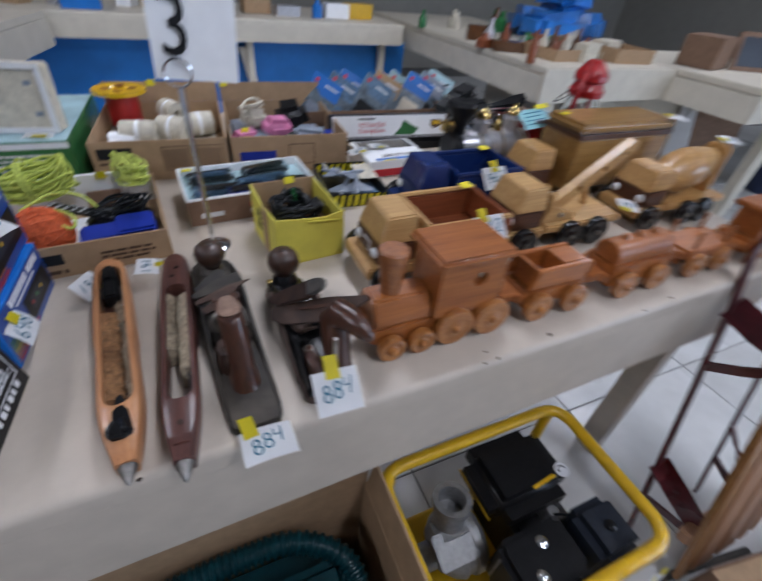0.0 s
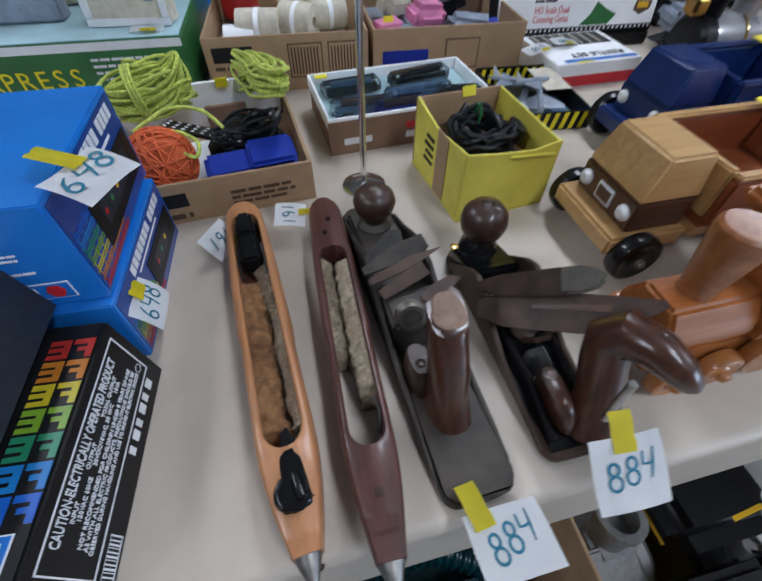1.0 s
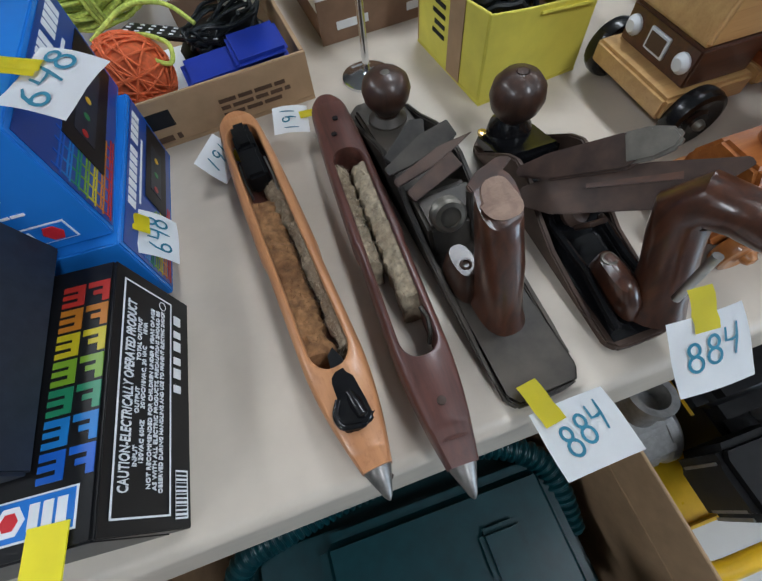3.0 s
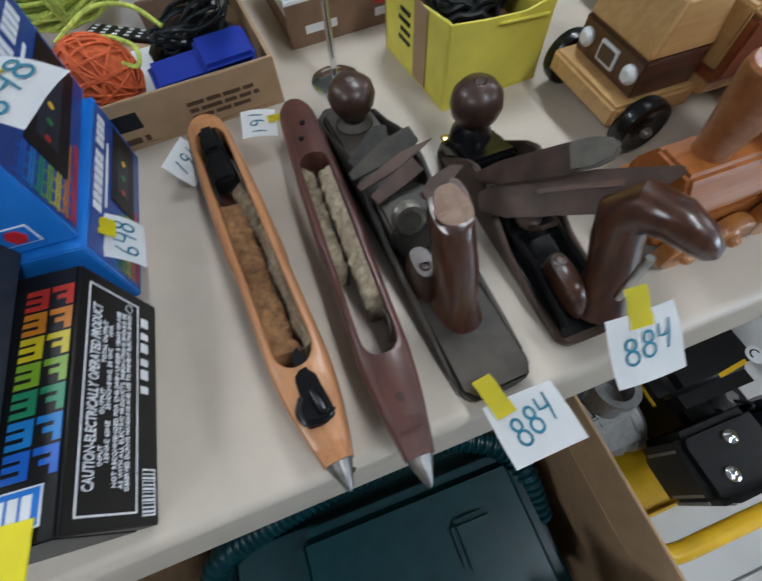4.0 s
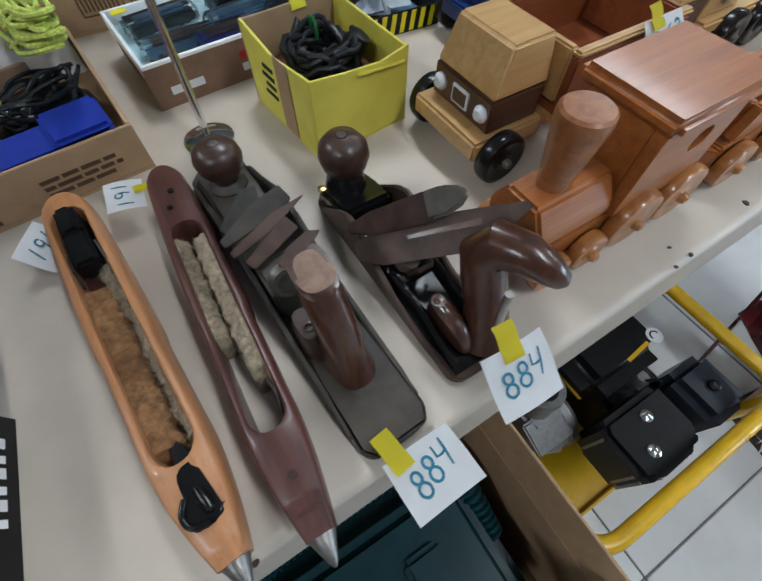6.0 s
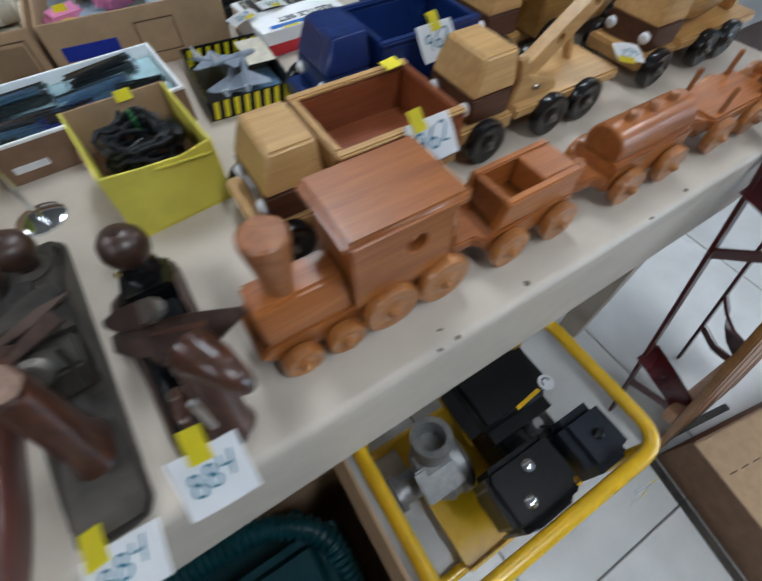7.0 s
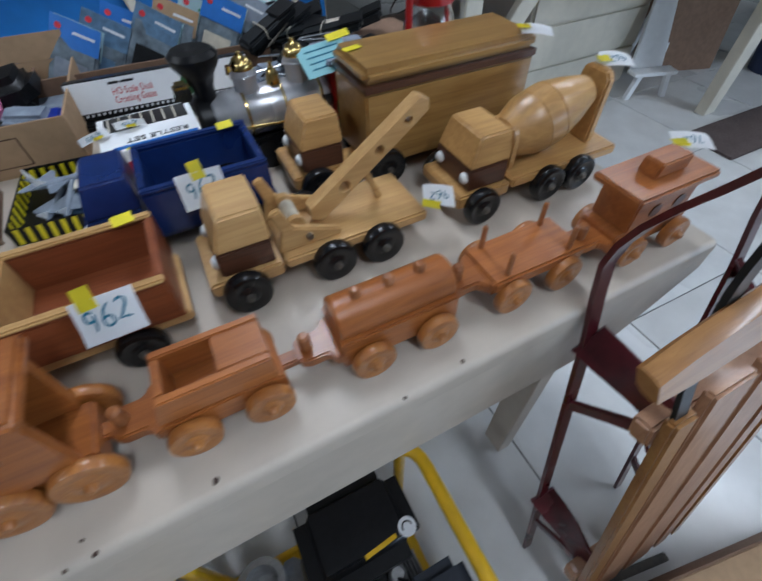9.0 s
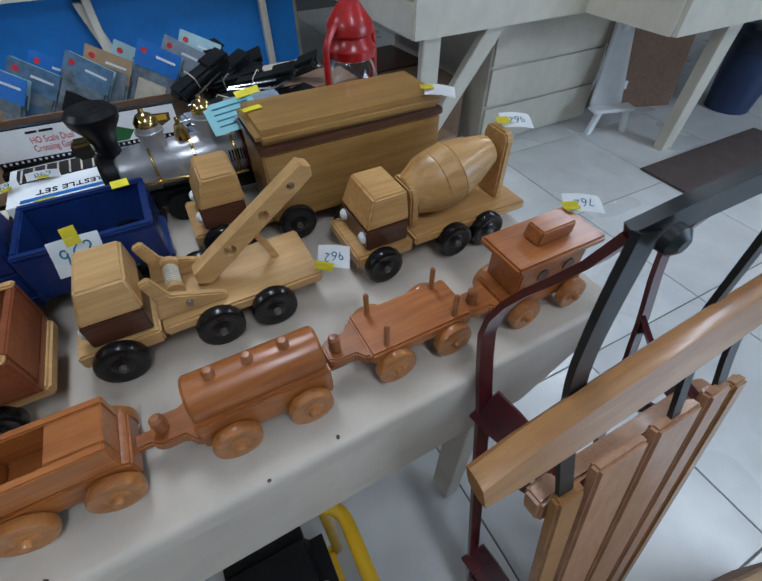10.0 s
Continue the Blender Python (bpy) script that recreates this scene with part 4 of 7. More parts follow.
# a scooped porcelain guide with a raised rim
bm = prism(B(), [(-0.002, 0.222 * L), (0.006, 0.224 * L), (0.0072, 0.212 * L), (0.0105, 0.200 * L), (0.0125, 0.150 * L), (0.0120, 0.122 * L), (0.006, 0.112 * L), (-0.004, 0.110 * L), (-0.0105, 0.118 * L), (-0.0130, 0.135 * L), (-0.0120, 0.152 * L), (-0.0085, 0.164 * L), (-0.0080, 0.200 * L), (-0.0065, 0.212 * L)], "z", SH * 0.6, SH * 1.03, 0.0022, seg=3)
part("thread_guide", bm, JAPAN, sa, "glossy black porcelain thread guide")
part("guide_rim", tube(B(), arc([(-0.006, 0.168 * L, SH * 1.03), (-0.0115, 0.146 * L, SH * 1.04), (-0.0095, 0.122 * L, SH * 1.03), (0.002, 0.115 * L, SH * 1.02)], 0.008), 0.0021, 10), JAPAN, sa)
part("guide_tongue", lathe(B(), [(0, -0.011), (0.0035, -0.009), (0.0048, 0.0), (0.0038, 0.008), (0, 0.010)], pose(0.0035, 0.150 * L, SH * 0.99, 82, 0, 10), 14), JAPAN, sa)
part("thread_slot", prism(B(), [(-0.0045, 0.20 * L), (0.0055, 0.20 * L), (0.0065, 0.235 * L), (0.003, 0.262 * L), (-0.002, 0.25 * L)], "z", SH * 0.6, SH * 1.008), BLACK, sa)
part("eyelet", lathe(B(), [(0.0036, 0), (0.0036, 0.0010), (0, 0.0010)], pose(-0.0135, 0.218 * L, SH * 0.985), 14), WALNUT, sa, "dark thread hole")
sb, L = shuttle((0.024, 0.346), (0.030, 0.718), 0.0192, SH, 0.232, 0.775, 0.0125, SHUT_B, "dark red-brown weaving shuttle with steel tip lying on the table")
pelt(sb, L, 0.44, 0.765, -0.0125, -0.0035, 0.027, 0.016, FELT, 3, 0.003)
pelt(sb, L, 0.335, 0.75, 0.0125, -0.0005, 0.030, 0.020, FELT, 4, 0.003)
part("wire_hook", tube(B(), [(0.0095, 0.322 * L, SH * 1.0), (0.0115, 0.298 * L, SH * 0.98), (0.0105, 0.275 * L, SH * 0.85), (0.0085, 0.262 * L, SH * 0.6)], 0.0016, 6), IRON, sb)
part("screw", lathe(B(), [(0.0030, 0), (0.0030, 0.001), (0, 0.0014)], pose(0, 0.150 * L, SH * 0.985), 10), RUST, sb)
for k, yy in enumerate((0.83, 0.885)):
    part("pin_hole", lathe(B(), [(0.0028, 0), (0.0028, 0.0009), (0, 0.0009)], pose(-0.004 + 0.006 * k, yy * L, SH * 0.985), 10), BLACK, sb)
part("grip_step", box(B(), -0.0075, 0.0075, 0.088 * L, 0.094 * L, SH * 0.90, SH * 0.955, 0.0008), SHUT_B, sb)
card("price_card", pose(-0.083, 0.682, T + 0.020, 42, 0, 58), 0.040, 0.032, "191", "white price card taped to the pale shuttle", (0.014, -0.017, 0.012, 0.018, 20), size=0.015, flip=-10)
card("price_card", pose(-0.008, 0.702, T + 0.024, 6, 4, -8), 0.034, 0.034, "191", "white price card taped to the dark shuttle", (0.022, 0.004, 0.026, 0.010, 8), size=0.015, flip=90)


# ---- hand planes ----
def rounded_loft(bm, rows, n=20, power=2.6, slant=0.0):
    """Rounded sections stacked upwards: (x, y, z, half x, half y); slant tips the last one towards -y."""
    secs = []
    for q, (cx, cy, cz, a, b) in enumerate(rows):
        ring = []
        for k in range(n):
            c, s = math.cos(2 * math.pi * k / n), math.sin(2 * math.pi * k / n)
            dx, dy = a * math.copysign(abs(c) ** (2 / power), c), b * math.copysign(abs(s) ** (2 / power), s)
            tip = slant * (q / (len(rows) - 1)) ** 3
            ring.append((cx + dx, cy + dy, cz + tip * dy))
        secs.append(ring)
    return loft(bm, secs)


def plate(bm, a, b, outline, normal, thick, bev=0.0008):
    """A flat bar from a to b: outline of (along 0..1, across in metres)."""
    a, b = Vector(a), Vector(b)
    x = (b - a)
    ln = x.length
    x.normalize()
    z = (Vector(normal) - x * x.dot(Vector(normal))).normalized()
    y = z.cross(x)
    m = Matrix(((x.x, y.x, z.x, a.x), (x.y, y.y, z.y, a.y), (x.z, y.z, z.z, a.z), (0, 0, 0, 1)))
    return prism(bm, [(u * ln, v) for u, v in outline], "z", -thick / 2, thick / 2, bev, m)


def hand_plane(x, y, rot, length, half, label, metal, cheek_h, sole_label):
    pl = thing("hand_plane", pose(x, y, T, 0, 0, rot), label, "hand plane", "old hand planes")
    n = [(-half, 0.008), (-half + 0.006, 0.001), (-half * 0.4, 0.0), (half * 0.4, 0.0), (half - 0.006, 0.002), (half, 0.012), (half, length - 0.012), (half * 0.6, length), (-half * 0.6, length), (-half, length - 0.012)]
    part("sole", prism(B(), n, "z", 0, 0.008, 0.0015), metal, pl, sole_label)
    for s in (-1, 1):
        pr = [(0.02, 0.006), (length - 0.02, 0.006), (length - 0.030, 0.014), (length * 0.82, 0.024), (length * 0.72, cheek_h * 0.86), (length * 0.66, cheek_h), (length * 0.58, cheek_h * 0.96), (length * 0.48, cheek_h * 0.62), (length * 0.36, 0.018), (length * 0.2, 0.011)]
        part("cheek", prism(B(), pr, "x", s * half - 0.0024, s * half + 0.0024, 0.0012), metal, pl)
    return pl


# the long plane: heel near the table's edge, toe away from it
pa = hand_plane(0.0975, 0.386, 3.4, 0.335, 0.0285, "dusty iron bench plane with rosewood knob and broken handle", IRON, 0.046, "dusty worn iron sole")
part("heel_plate", prism(B(), [(-0.0272, 0.010), (-0.021, 0.0025), (0.021, 0.0025), (0.0272, 0.012), (0.0260, 0.120), (-0.0260, 0.120)], "z", 0.0075, 0.0096, 0.0018), IRON, pa)
tote_rows = [(0, 0.074, 0.008, 0.0175, 0.028), (0, 0.075, 0.016, 0.0150, 0.0240), (0, 0.079, 0.036, 0.0138, 0.0200), (0, 0.086, 0.060, 0.0140, 0.0190), (-0.001, 0.093, 0.082, 0.0138, 0.0170), (-0.001, 0.099, 0.099, 0.0136, 0.0160)]
part("handle", rounded_loft(B(), tote_rows, slant=0.55), ROSE, pa, "worn rosewood handle with pale broken top")
part("handle_chip", rounded_loft(B(), [(-0.001, 0.0987, 0.0992, 0.0124, 0.0144), (-0.001, 0.0990, 0.1005, 0.0100, 0.0115)], slant=0.55), BROKEN, pa, "pale broken handle top")
part("handle_splinter", plate(B(), (-0.016, 0.110, 0.104), (0.016, 0.120, 0.108), [(0, -0.003), (0.4, -0.006), (1, -0.002), (0.8, 0.004), (0.3, 0.005), (0, 0.002)], (0, -0.4, 0.9), 0.004), KNOB, pa)
part("front_foot", rounded_loft(B(), [(-0.014, 0.102, 0.009, 0.0105, 0.021), (-0.014, 0.103, 0.026, 0.0095, 0.018), (-0.014, 0.104, 0.036, 0.0080, 0.014)]), KNOB, pa, "dusty front foot of the handle")
part("foot_screw", lathe(B(), [(0.0045, 0), (0.0045, 0.0018), (0.0028, 0.0022), (0.0026, 0.0006), (0, 0.0006)], pose(-0.014, 0.100, 0.0355, 14), 14), KNOB, pa)
part("frog", prism(B(), [(0.128, 0.008), (0.205, 0.008), (0.172, 0.036), (0.140, 0.032)], "x", -0.024, 0.024, 0.003), IRON, pa)
part("adjuster", lathe(B(), [(0.0, 0), (0.0115, 0), (0.0135, 0.002), (0.0115, 0.004), (0.0095, 0.005), (0.0095, 0.007), (0.0120, 0.008), (0.0135, 0.010), (0.0115, 0.0125), (0.008, 0.013), (0.008, 0.010), (0, 0.010)], pose(-0.008, 0.146, 0.040, 60, -12, 0), 24), DULL, pa, "tarnished adjusting wheel")
part("lever", tube(B(), [(0.012, 0.128, 0.016), (0.013, 0.145, 0.034), (0.013, 0.150, 0.050)], 0.003, 8), IRON, pa)
part("toe_block", prism(B(), [(0.236, 0.008), (0.322, 0.008), (0.312, 0.018), (0.250, 0.024), (0.240, 0.018)], "x", -0.0245, 0.0245, 0.003), IRON, pa)
part("knob_base", lathe(B(), [(0.019, 0.018), (0.018, 0.024), (0.012, 0.029)], pose(0, 0.284, 0), 24), IRON, pa)
part("knob", lathe(B(), [(0.0105, 0.024), (0.0105, 0.031), (0.0155, 0.037), (0.0205, 0.045), (0.0222, 0.054), (0.0200, 0.062), (0.014, 0.0675), (0.0045, 0.069), (0.004, 0.0675), (0, 0.0675)], pose(0, 0.284, 0), 28), KNOB, pa, "dark turned front knob")
part("knob_screw", lathe(B(), [(0.0042, 0.0675), (0.0042, 0.0690), (0, 0.0694)], pose(0, 0.284, 0), 12), DULL, pa)
for k, (p, q, ol) in enumerate((((-0.036, 0.196, 0.047), (0.030, 0.214, 0.052), [(0, -0.004), (0.7, -0.011), (1, -0.007), (1, 0.008), (0.6, 0.010), (0, 0.003)]),
                                ((-0.034, 0.182, 0.046), (0.040, 0.200, 0.056), [(0, -0.003), (0.5, -0.006), (1, -0.001), (0.6, 0.005), (0, 0.003)]),
                                ((-0.030, 0.206, 0.046), (0.012, 0.232, 0.054), [(0, -0.005), (0.8, -0.009), (1, 0.0), (0.8, 0.009), (0, 0.005)]),
                                ((-0.026, 0.170, 0.040), (0.020, 0.186, 0.048), [(0, -0.005), (1, -0.008), (1, 0.007), (0, 0.005)]))):
    part("blade_scrap", plate(B(), p, q, ol, (0.1, -0.45, 0.9), 0.0045), RUST if k in (1, 3) else IRON, pa, "dusty loose blade and cap iron")

pb = hand_plane(0.1805, 0.399, 1.0, 0.232, 0.0285, "black japanned smoothing plane with loose blade and handle", RUST, 0.050, "brown rusted iron sole")
part("bed", prism(B(), [(0.004, 0.008), (0.165, 0.008), (0.13, 0.018), (0.05, 0.013)], "x", -0.0255, 0.0255, 0.002), JAPAN, pb)
for s in (-1, 1):
    part("bed_rib", tube(B(), [(s * 0.021, 0.012, 0.016), (s * 0.0175, 0.06, 0.020), (s * 0.020, 0.11, 0.022)], 0.0034, 8), JAPAN, pb)
part("toe_block", prism(B(), [(0.165, 0.008), (0.226, 0.008), (0.222, 0.020), (0.200, 0.027), (0.182, 0.030), (0.168, 0.036)], "x", -0.0255, 0.0255, 0.004), JAPAN, pb)
part("knob_base", lathe(B(), [(0.020, 0.022), (0.0185, 0.030), (0.012, 0.036), (0.010, 0.040)], pose(0, 0.211, 0), 24), JAPAN, pb)
part("knob", lathe(B(), [(0.0100, 0.030), (0.0105, 0.036), (0.015, 0.041), (0.0205, 0.048), (0.0232, 0.058), (0.0215, 0.068), (0.015, 0.076), (0.0055, 0.079), (0.0045, 0.0775), (0, 0.0775)], pose(0, 0.211, 0), 28), KNOB, pb, "glossy dark turned front knob")
part("knob_screw", lathe(B(), [(0.0046, 0.0775), (0.0046, 0.0792), (0, 0.0798)], pose(0, 0.211, 0), 12), RUST, pb)
part("screw", lathe(B(), [(0.0045, 0), (0.0045, 0.002), (0, 0.003)], pose(-0.022, 0.219, 0.020), 10), BRASS, pb)
part("front_foot", rounded_loft(B(), [(-0.004, 0.040, 0.012, 0.0095, 0.026), (-0.006, 0.041, 0.026, 0.0090, 0.023), (-0.008, 0.044, 0.036, 0.0075, 0.018), (-0.008, 0.045, 0.039, 0.004, 0.012)]), ROSE, pb, "glossy red-brown front foot of the handle")
part("foot_screw", lathe(B(), [(0.0060, 0), (0.0056, 0.001), (0.0040, 0.0012), (0.0036, 0.0), (0, 0.0)], pose(-0.009, 0.054, 0.0375, -8), 16), DULL, pb)
part("frog", prism(B(), [(0.085, 0.012), (0.165, 0.012), (0.150, 0.036), (0.105, 0.030)], "x", -0.022, 0.022, 0.003), JAPAN, pb)
for k, (fx, fy, fz, fr) in enumerate(((-0.006, 0.104, 0.032, 0.0125), (0.006, 0.110, 0.034, 0.010))):
    part("frog_knob", lathe(B(), [(0, 0), (fr, 0), (fr * 1.1, 0.004), (fr * 0.8, 0.009), (fr * 0.4, 0.010), (0, 0.007)], pose(fx, fy, fz, 35, 20 - 50 * k, 0), 14), RUST, pb)
part("yoke", tube(B(), [(-0.010, 0.090, 0.030), (-0.006, 0.083, 0.040), (0.004, 0.082, 0.042), (0.010, 0.090, 0.034)], 0.0024, 8), RUST, pb)
# loose handle twisted to the side, its horn pointing out over the edge
bm = tube(B(), [(0.016, 0.020, 0.008), (0.017, 0.024, 0.020), (0.020, 0.034, 0.040), (0.022, 0.046, 0.062), (0.023, 0.052, 0.078), (0.028, 0.047, 0.090), (0.036, 0.030, 0.092), (0.043, 0.015, 0.088), (0.048, 0.006, 0.083), (0.050, 0.003, 0.081)],
          [0.022, 0.0185, 0.0165, 0.0170, 0.0180, 0.0170, 0.0145, 0.0115, 0.0075, 0.003], 20)
part("handle", bm, ROSE, pb, "dark handle with long polished horn")
part("handle_bolt", tube(B(), [(0.010, 0.012, 0.040), (0.0105, 0.014, 0.062), (0.0115, 0.016, 0.084)], 0.0030, 10), STEEL, pb)
NB = (-0.15, -0.55, 0.82)
part("blade", plate(B(), (-0.038, 0.126, 0.040), (0.069, 0.056, 0.088), [(0, -0.008), (0.15, -0.016), (0.72, -0.019), (1.0, 0.004), (0.98, 0.009), (0.6, 0.013), (0.1, 0.010), (0, 0.006)], NB, 0.0045), RUST, pb, "rusted blade lying across the plane")
part("blade_slot", plate(B(), (-0.004, 0.104, 0.0580), (0.040, 0.0755, 0.0775), [(0, -0.0015), (1, -0.0025), (1, 0.0025), (0, 0.0015)], NB, 0.0052, 0.0), WALNUT, pb)
part("cap_iron", plate(B(), (-0.036, 0.140, 0.050), (0.010, 0.092, 0.098), [(0, -0.003), (0.3, -0.010), (0.9, -0.012), (1.0, -0.008), (1.0, 0.008), (0.9, 0.011), (0.3, 0.009), (0, 0.004)], NB, 0.006, 0.0015), RUST, pb, "rusted lever cap lying across the plane")
part("cap_end", plate(B(), (0.004, 0.098, 0.0935), (0.022, 0.0795, 0.1125), [(0, -0.010), (0.5, -0.010), (0.9, -0.006), (1.0, 0.0), (0.9, 0.006), (0.5, 0.010), (0, 0.010)], NB, 0.0068, 0.002), DULL, pb, "bright worn end of the lever cap")
card("price_card", pose(0.1025, 0.3585, T + 0.018, -8, 2, 2), 0.053, 0.042, "884", "white price card taped to the iron plane's heel", (-0.016, 0.025, 0.015, 0.030, 6), size=0.0185, flip=10)
card("price_card", pose(0.181, 0.3745, T + 0.048, 34, 0, -2), 0.050, 0.046, "884", "white price card taped to the smoothing plane", (-0.002, 0.026, 0.016, 0.026, -2), size=0.0185, flip=4)

# ---- sign stand ----
st = thing("sign_stand", pose(0.089, 0.770, T), "chrome sign stand holding a white number card", "sign stand")
part("base", lathe(B(), [(0, 0), (0.0275, 0), (0.0275, 0.003), (0.022, 0.0055), (0.007, 0.008), (0, 0.008)], seg=32), CHROME, st)
part("rod", lathe(B(), [(0.0040, 0.006), (0.0040, 0.255)], seg=14), CHROME, st)
part("ring", tube(B(), [(0.017 * math.cos(a * 0.2618), -0.004, 0.272 + 0.017 * math.sin(a * 0.2618)) for a in range(24)], 0.0017, 8, True), CHROME, st)
sg = part("number_card", box(B(), -0.052, 0.052, 0.002, 0.004, 0.262, 0.405, 0.0, pose(0.006, 0, 0, 0, 4, 0)), WHITE, st, "white card with a large black number")
part("number", writing(B(), "3", 0.100, pose(0.006, -0.001, 0.322, 90, 4, 0) @ Matrix.Diagonal((0.8, 1, 1, 1))), INKB, sg)


# ---- cartons ----
def open_carton(name, m, w, d, h, t, label, outer, inner=None, flare=0.0):
    """An open box: floor, four walls with thickness. Origin at its front left corner."""
    c = thing(name, m, label, "box")
    part("bottom", box(B(), 0, w, 0, d, 0, t), outer, c)
    part("front_wall", box(B(), 0, w, 0, t, t, h, 0.0008, pose(0, 0, 0, -flare)), outer, c)
    part("back_wall", box(B(), 0, w, d - t, d, t, h, 0.0008), inner or outer, c)
    part("side_wall", box(B(), 0, t, t + 0.0005, d - t - 0.0005, t, h, 0.0008), outer, c)
    part("side_wall", box(B(), w - t, w, t + 0.0005, d - t - 0.0005, t, h, 0.0008), outer, c)
    return c


def bars(parent, m, x0, x1, z, n, height, gap, mat, name="print_bar", ragged=0.0, seed=1):
    """Unreadable print as plain bars on a face (x along the face, z up)."""
    rnd = random.Random(seed)
    for k in range(n):
        bm = B()
        x = x0
        end = x1 - rnd.random() * ragged * (x1 - x0)
        while x < end - 0.002:
            w = min(end - x, rnd.uniform(0.6, 1.6) * height * 4)
            box(bm, x, x + w, -0.0009, -0.0001, z - k * gap - height / 2, z - k * gap + height / 2, m=m)
            x += w + height * 0.7
        part(name, bm, mat, parent)


ct = open_carton("open_carton", pose(-0.235, 0.735, T, 0, 0, 5.2), 0.262, 0.225, 0.052, 0.004, "low open kraft carton filled with rope, twine and cables", CARD)
bars(ct, I4, 0.165, 0.240, 0.030, 3, 0.0038, 0.0075, BROWNINK, ragged=0.3, seed=3)
bars(ct, I4, 0.085, 0.118, 0.031, 1, 0.017, 0.01, INKB, seed=5)
bars(ct, I4, 0.075, 0.118, 0.010, 1, 0.006, 0.01, BROWNINK, seed=6)
part("liner", box(B(), 0.006, 0.256, 0.214, 0.2205, 0.004, 0.066), WHITE, ct, "white card liner")
part("inner_flap", box(B(), 0.15, 0.205, 0.17, 0.176, 0.004, 0.052, 0.001), CARDD, ct)
solid("tape_marker", box(B(), -0.008, 0.008, -0.001, 0.001, -0.006, 0.006), TAPE, "small yellow tape flag on the carton", "tape flag", "yellow tape flags", m=pose(-0.075, 0.957, T + 0.067, 0, 0, 5))
part("paper", box(B(), 0.07, 0.18, 0.01, 0.17, 0.0045, 0.0065), WHITE, ct, "white paper on the carton's bottom")


def hank(name, m, lx, ly, turns, r, mat, label, seed, thick=0.02, wrap=True):
    """A bundled rope: many long loops side by side, tied round the middle."""
    h = thing(name, m, label, "rope")
    rnd = random.Random(seed)
    for k in range(turns):
        ox, oz = rnd.uniform(-0.4, 0.4) * ly, rnd.uniform(-0.5, 0.5) * thick
        a, b = lx * rnd.uniform(0.75, 1.05), ly * rnd.uniform(0.35, 1.0)
        ph = rnd.uniform(0, 6.28)
        pts = []
        for i in range(28):
            u = 2 * math.pi * i / 28
            pts.append((a * math.cos(u), ox * 0.5 + b * math.sin(u) * (0.55 + 0.45 * abs(math.cos(u))) + 0.002 * math.sin(3 * u + ph), oz + 0.006 * math.sin(2 * u + ph) + thick * 0.35 * math.sin(u + ph)))
        part("strand", tube(B(), pts, r, 6, True), mat, h)
    if wrap:
        for k in range(3):
            part("binding", tube(B(), [(-0.3 * lx + 0.004 * k, (ly * 0.95) * math.cos(a * 0.4), (thick * 0.95) * math.sin(a * 0.4)) for a in range(16)], r, 6, True), mat, h)
    return h


hank("rope_hank", pose(-0.160, 0.915, T + 0.082, 8, -6, 8), 0.052, 0.030, 26, 0.0021, ROPE, "bundled yellow-green rope in the carton", 4, 0.034)
hank("rope_hank", pose(-0.022, 0.912, T + 0.092, 4, 16, 104), 0.122, 0.025, 32, 0.0022, ROPE, "bundled yellow-green rope leaning on the carton", 9, 0.026, False)
# loose rope ends
for k, pts in enumerate((((-0.20, 0.99, 0.075), (-0.185, 0.95, 0.11), (-0.15, 0.94, 0.10), (-0.13, 0.93, 0.085)), ((-0.17, 0.83, 0.072), (-0.13, 0.86, 0.085), (-0.09, 0.85, 0.082), (-0.07, 0.83, 0.066)),
                         ((-0.16, 0.81, 0.066), (-0.125, 0.825, 0.075), (-0.095, 0.80, 0.068), (-0.10, 0.785, 0.055), (-0.125, 0.80, 0.062)))):
    solid("rope_end", tube(B(), arc([(x, y, T + z) for x, y, z in pts], 0.03), 0.0023, 7), ROPE, "loose yellow-green rope end in the carton", "rope")
tw = thing("twine_ball", pose(-0.146, 0.806, T + 0.044, 0, 0, 20), "ball of orange twine in the carton", "twine")
part("core", lathe(B(), [(0, -0.036), (0.024, -0.028), (0.038, -0.008), (0.038, 0.01), (0.026, 0.028), (0, 0.036)], pose(0, 0, 0, 70), 20), ORANGE, tw)
for k in range(26):
    rx, rz = 38 * math.sin(k * 1.7), 23 * k
    part("strand", tube(B(), [(0.0395 * math.cos(a * 0.2618), 0.0395 * math.sin(a * 0.2618), 0.004 * math.sin(a * 0.52)) for a in range(24)], 0.0013, 5, True, pose(0, 0, 0, 50 + rx, 20 * math.cos(k), rz)), ORANGE, tw)
bb = thing("plastic_case", pose(-0.040, 0.785, T + 0.010, 8, 0, 8) @ Matrix.Scale(1.22, 4), "royal blue plastic tool case in the carton", "case")
part("body", box(B(), -0.045, 0.04, -0.018, 0.018, 0, 0.036, 0.004), ROYAL, bb)
part("lid", box(B(), -0.004, 0.04, -0.019, 0.019, 0.0365, 0.043, 0.003), ROYAL, bb)
ws = thing("webbing_strap", pose(-0.10, 0.855, T + 0.048, -12, 10, -18), "black webbing strap with white stitched dots", "strap")
part("band", box(B(), -0.05, 0.055, -0.016, 0.016, 0, 0.004, 0.001), BLACK, ws)
for k in range(9):
    for s in (-1, 0, 1):
        part("stitch", box(B(), -0.0022, 0.0022, -0.0013, 0.0013, 0.0042, 0.0049, m=pose(-0.044 + 0.0115 * k, s * 0.009, 0)), WINK, ws)
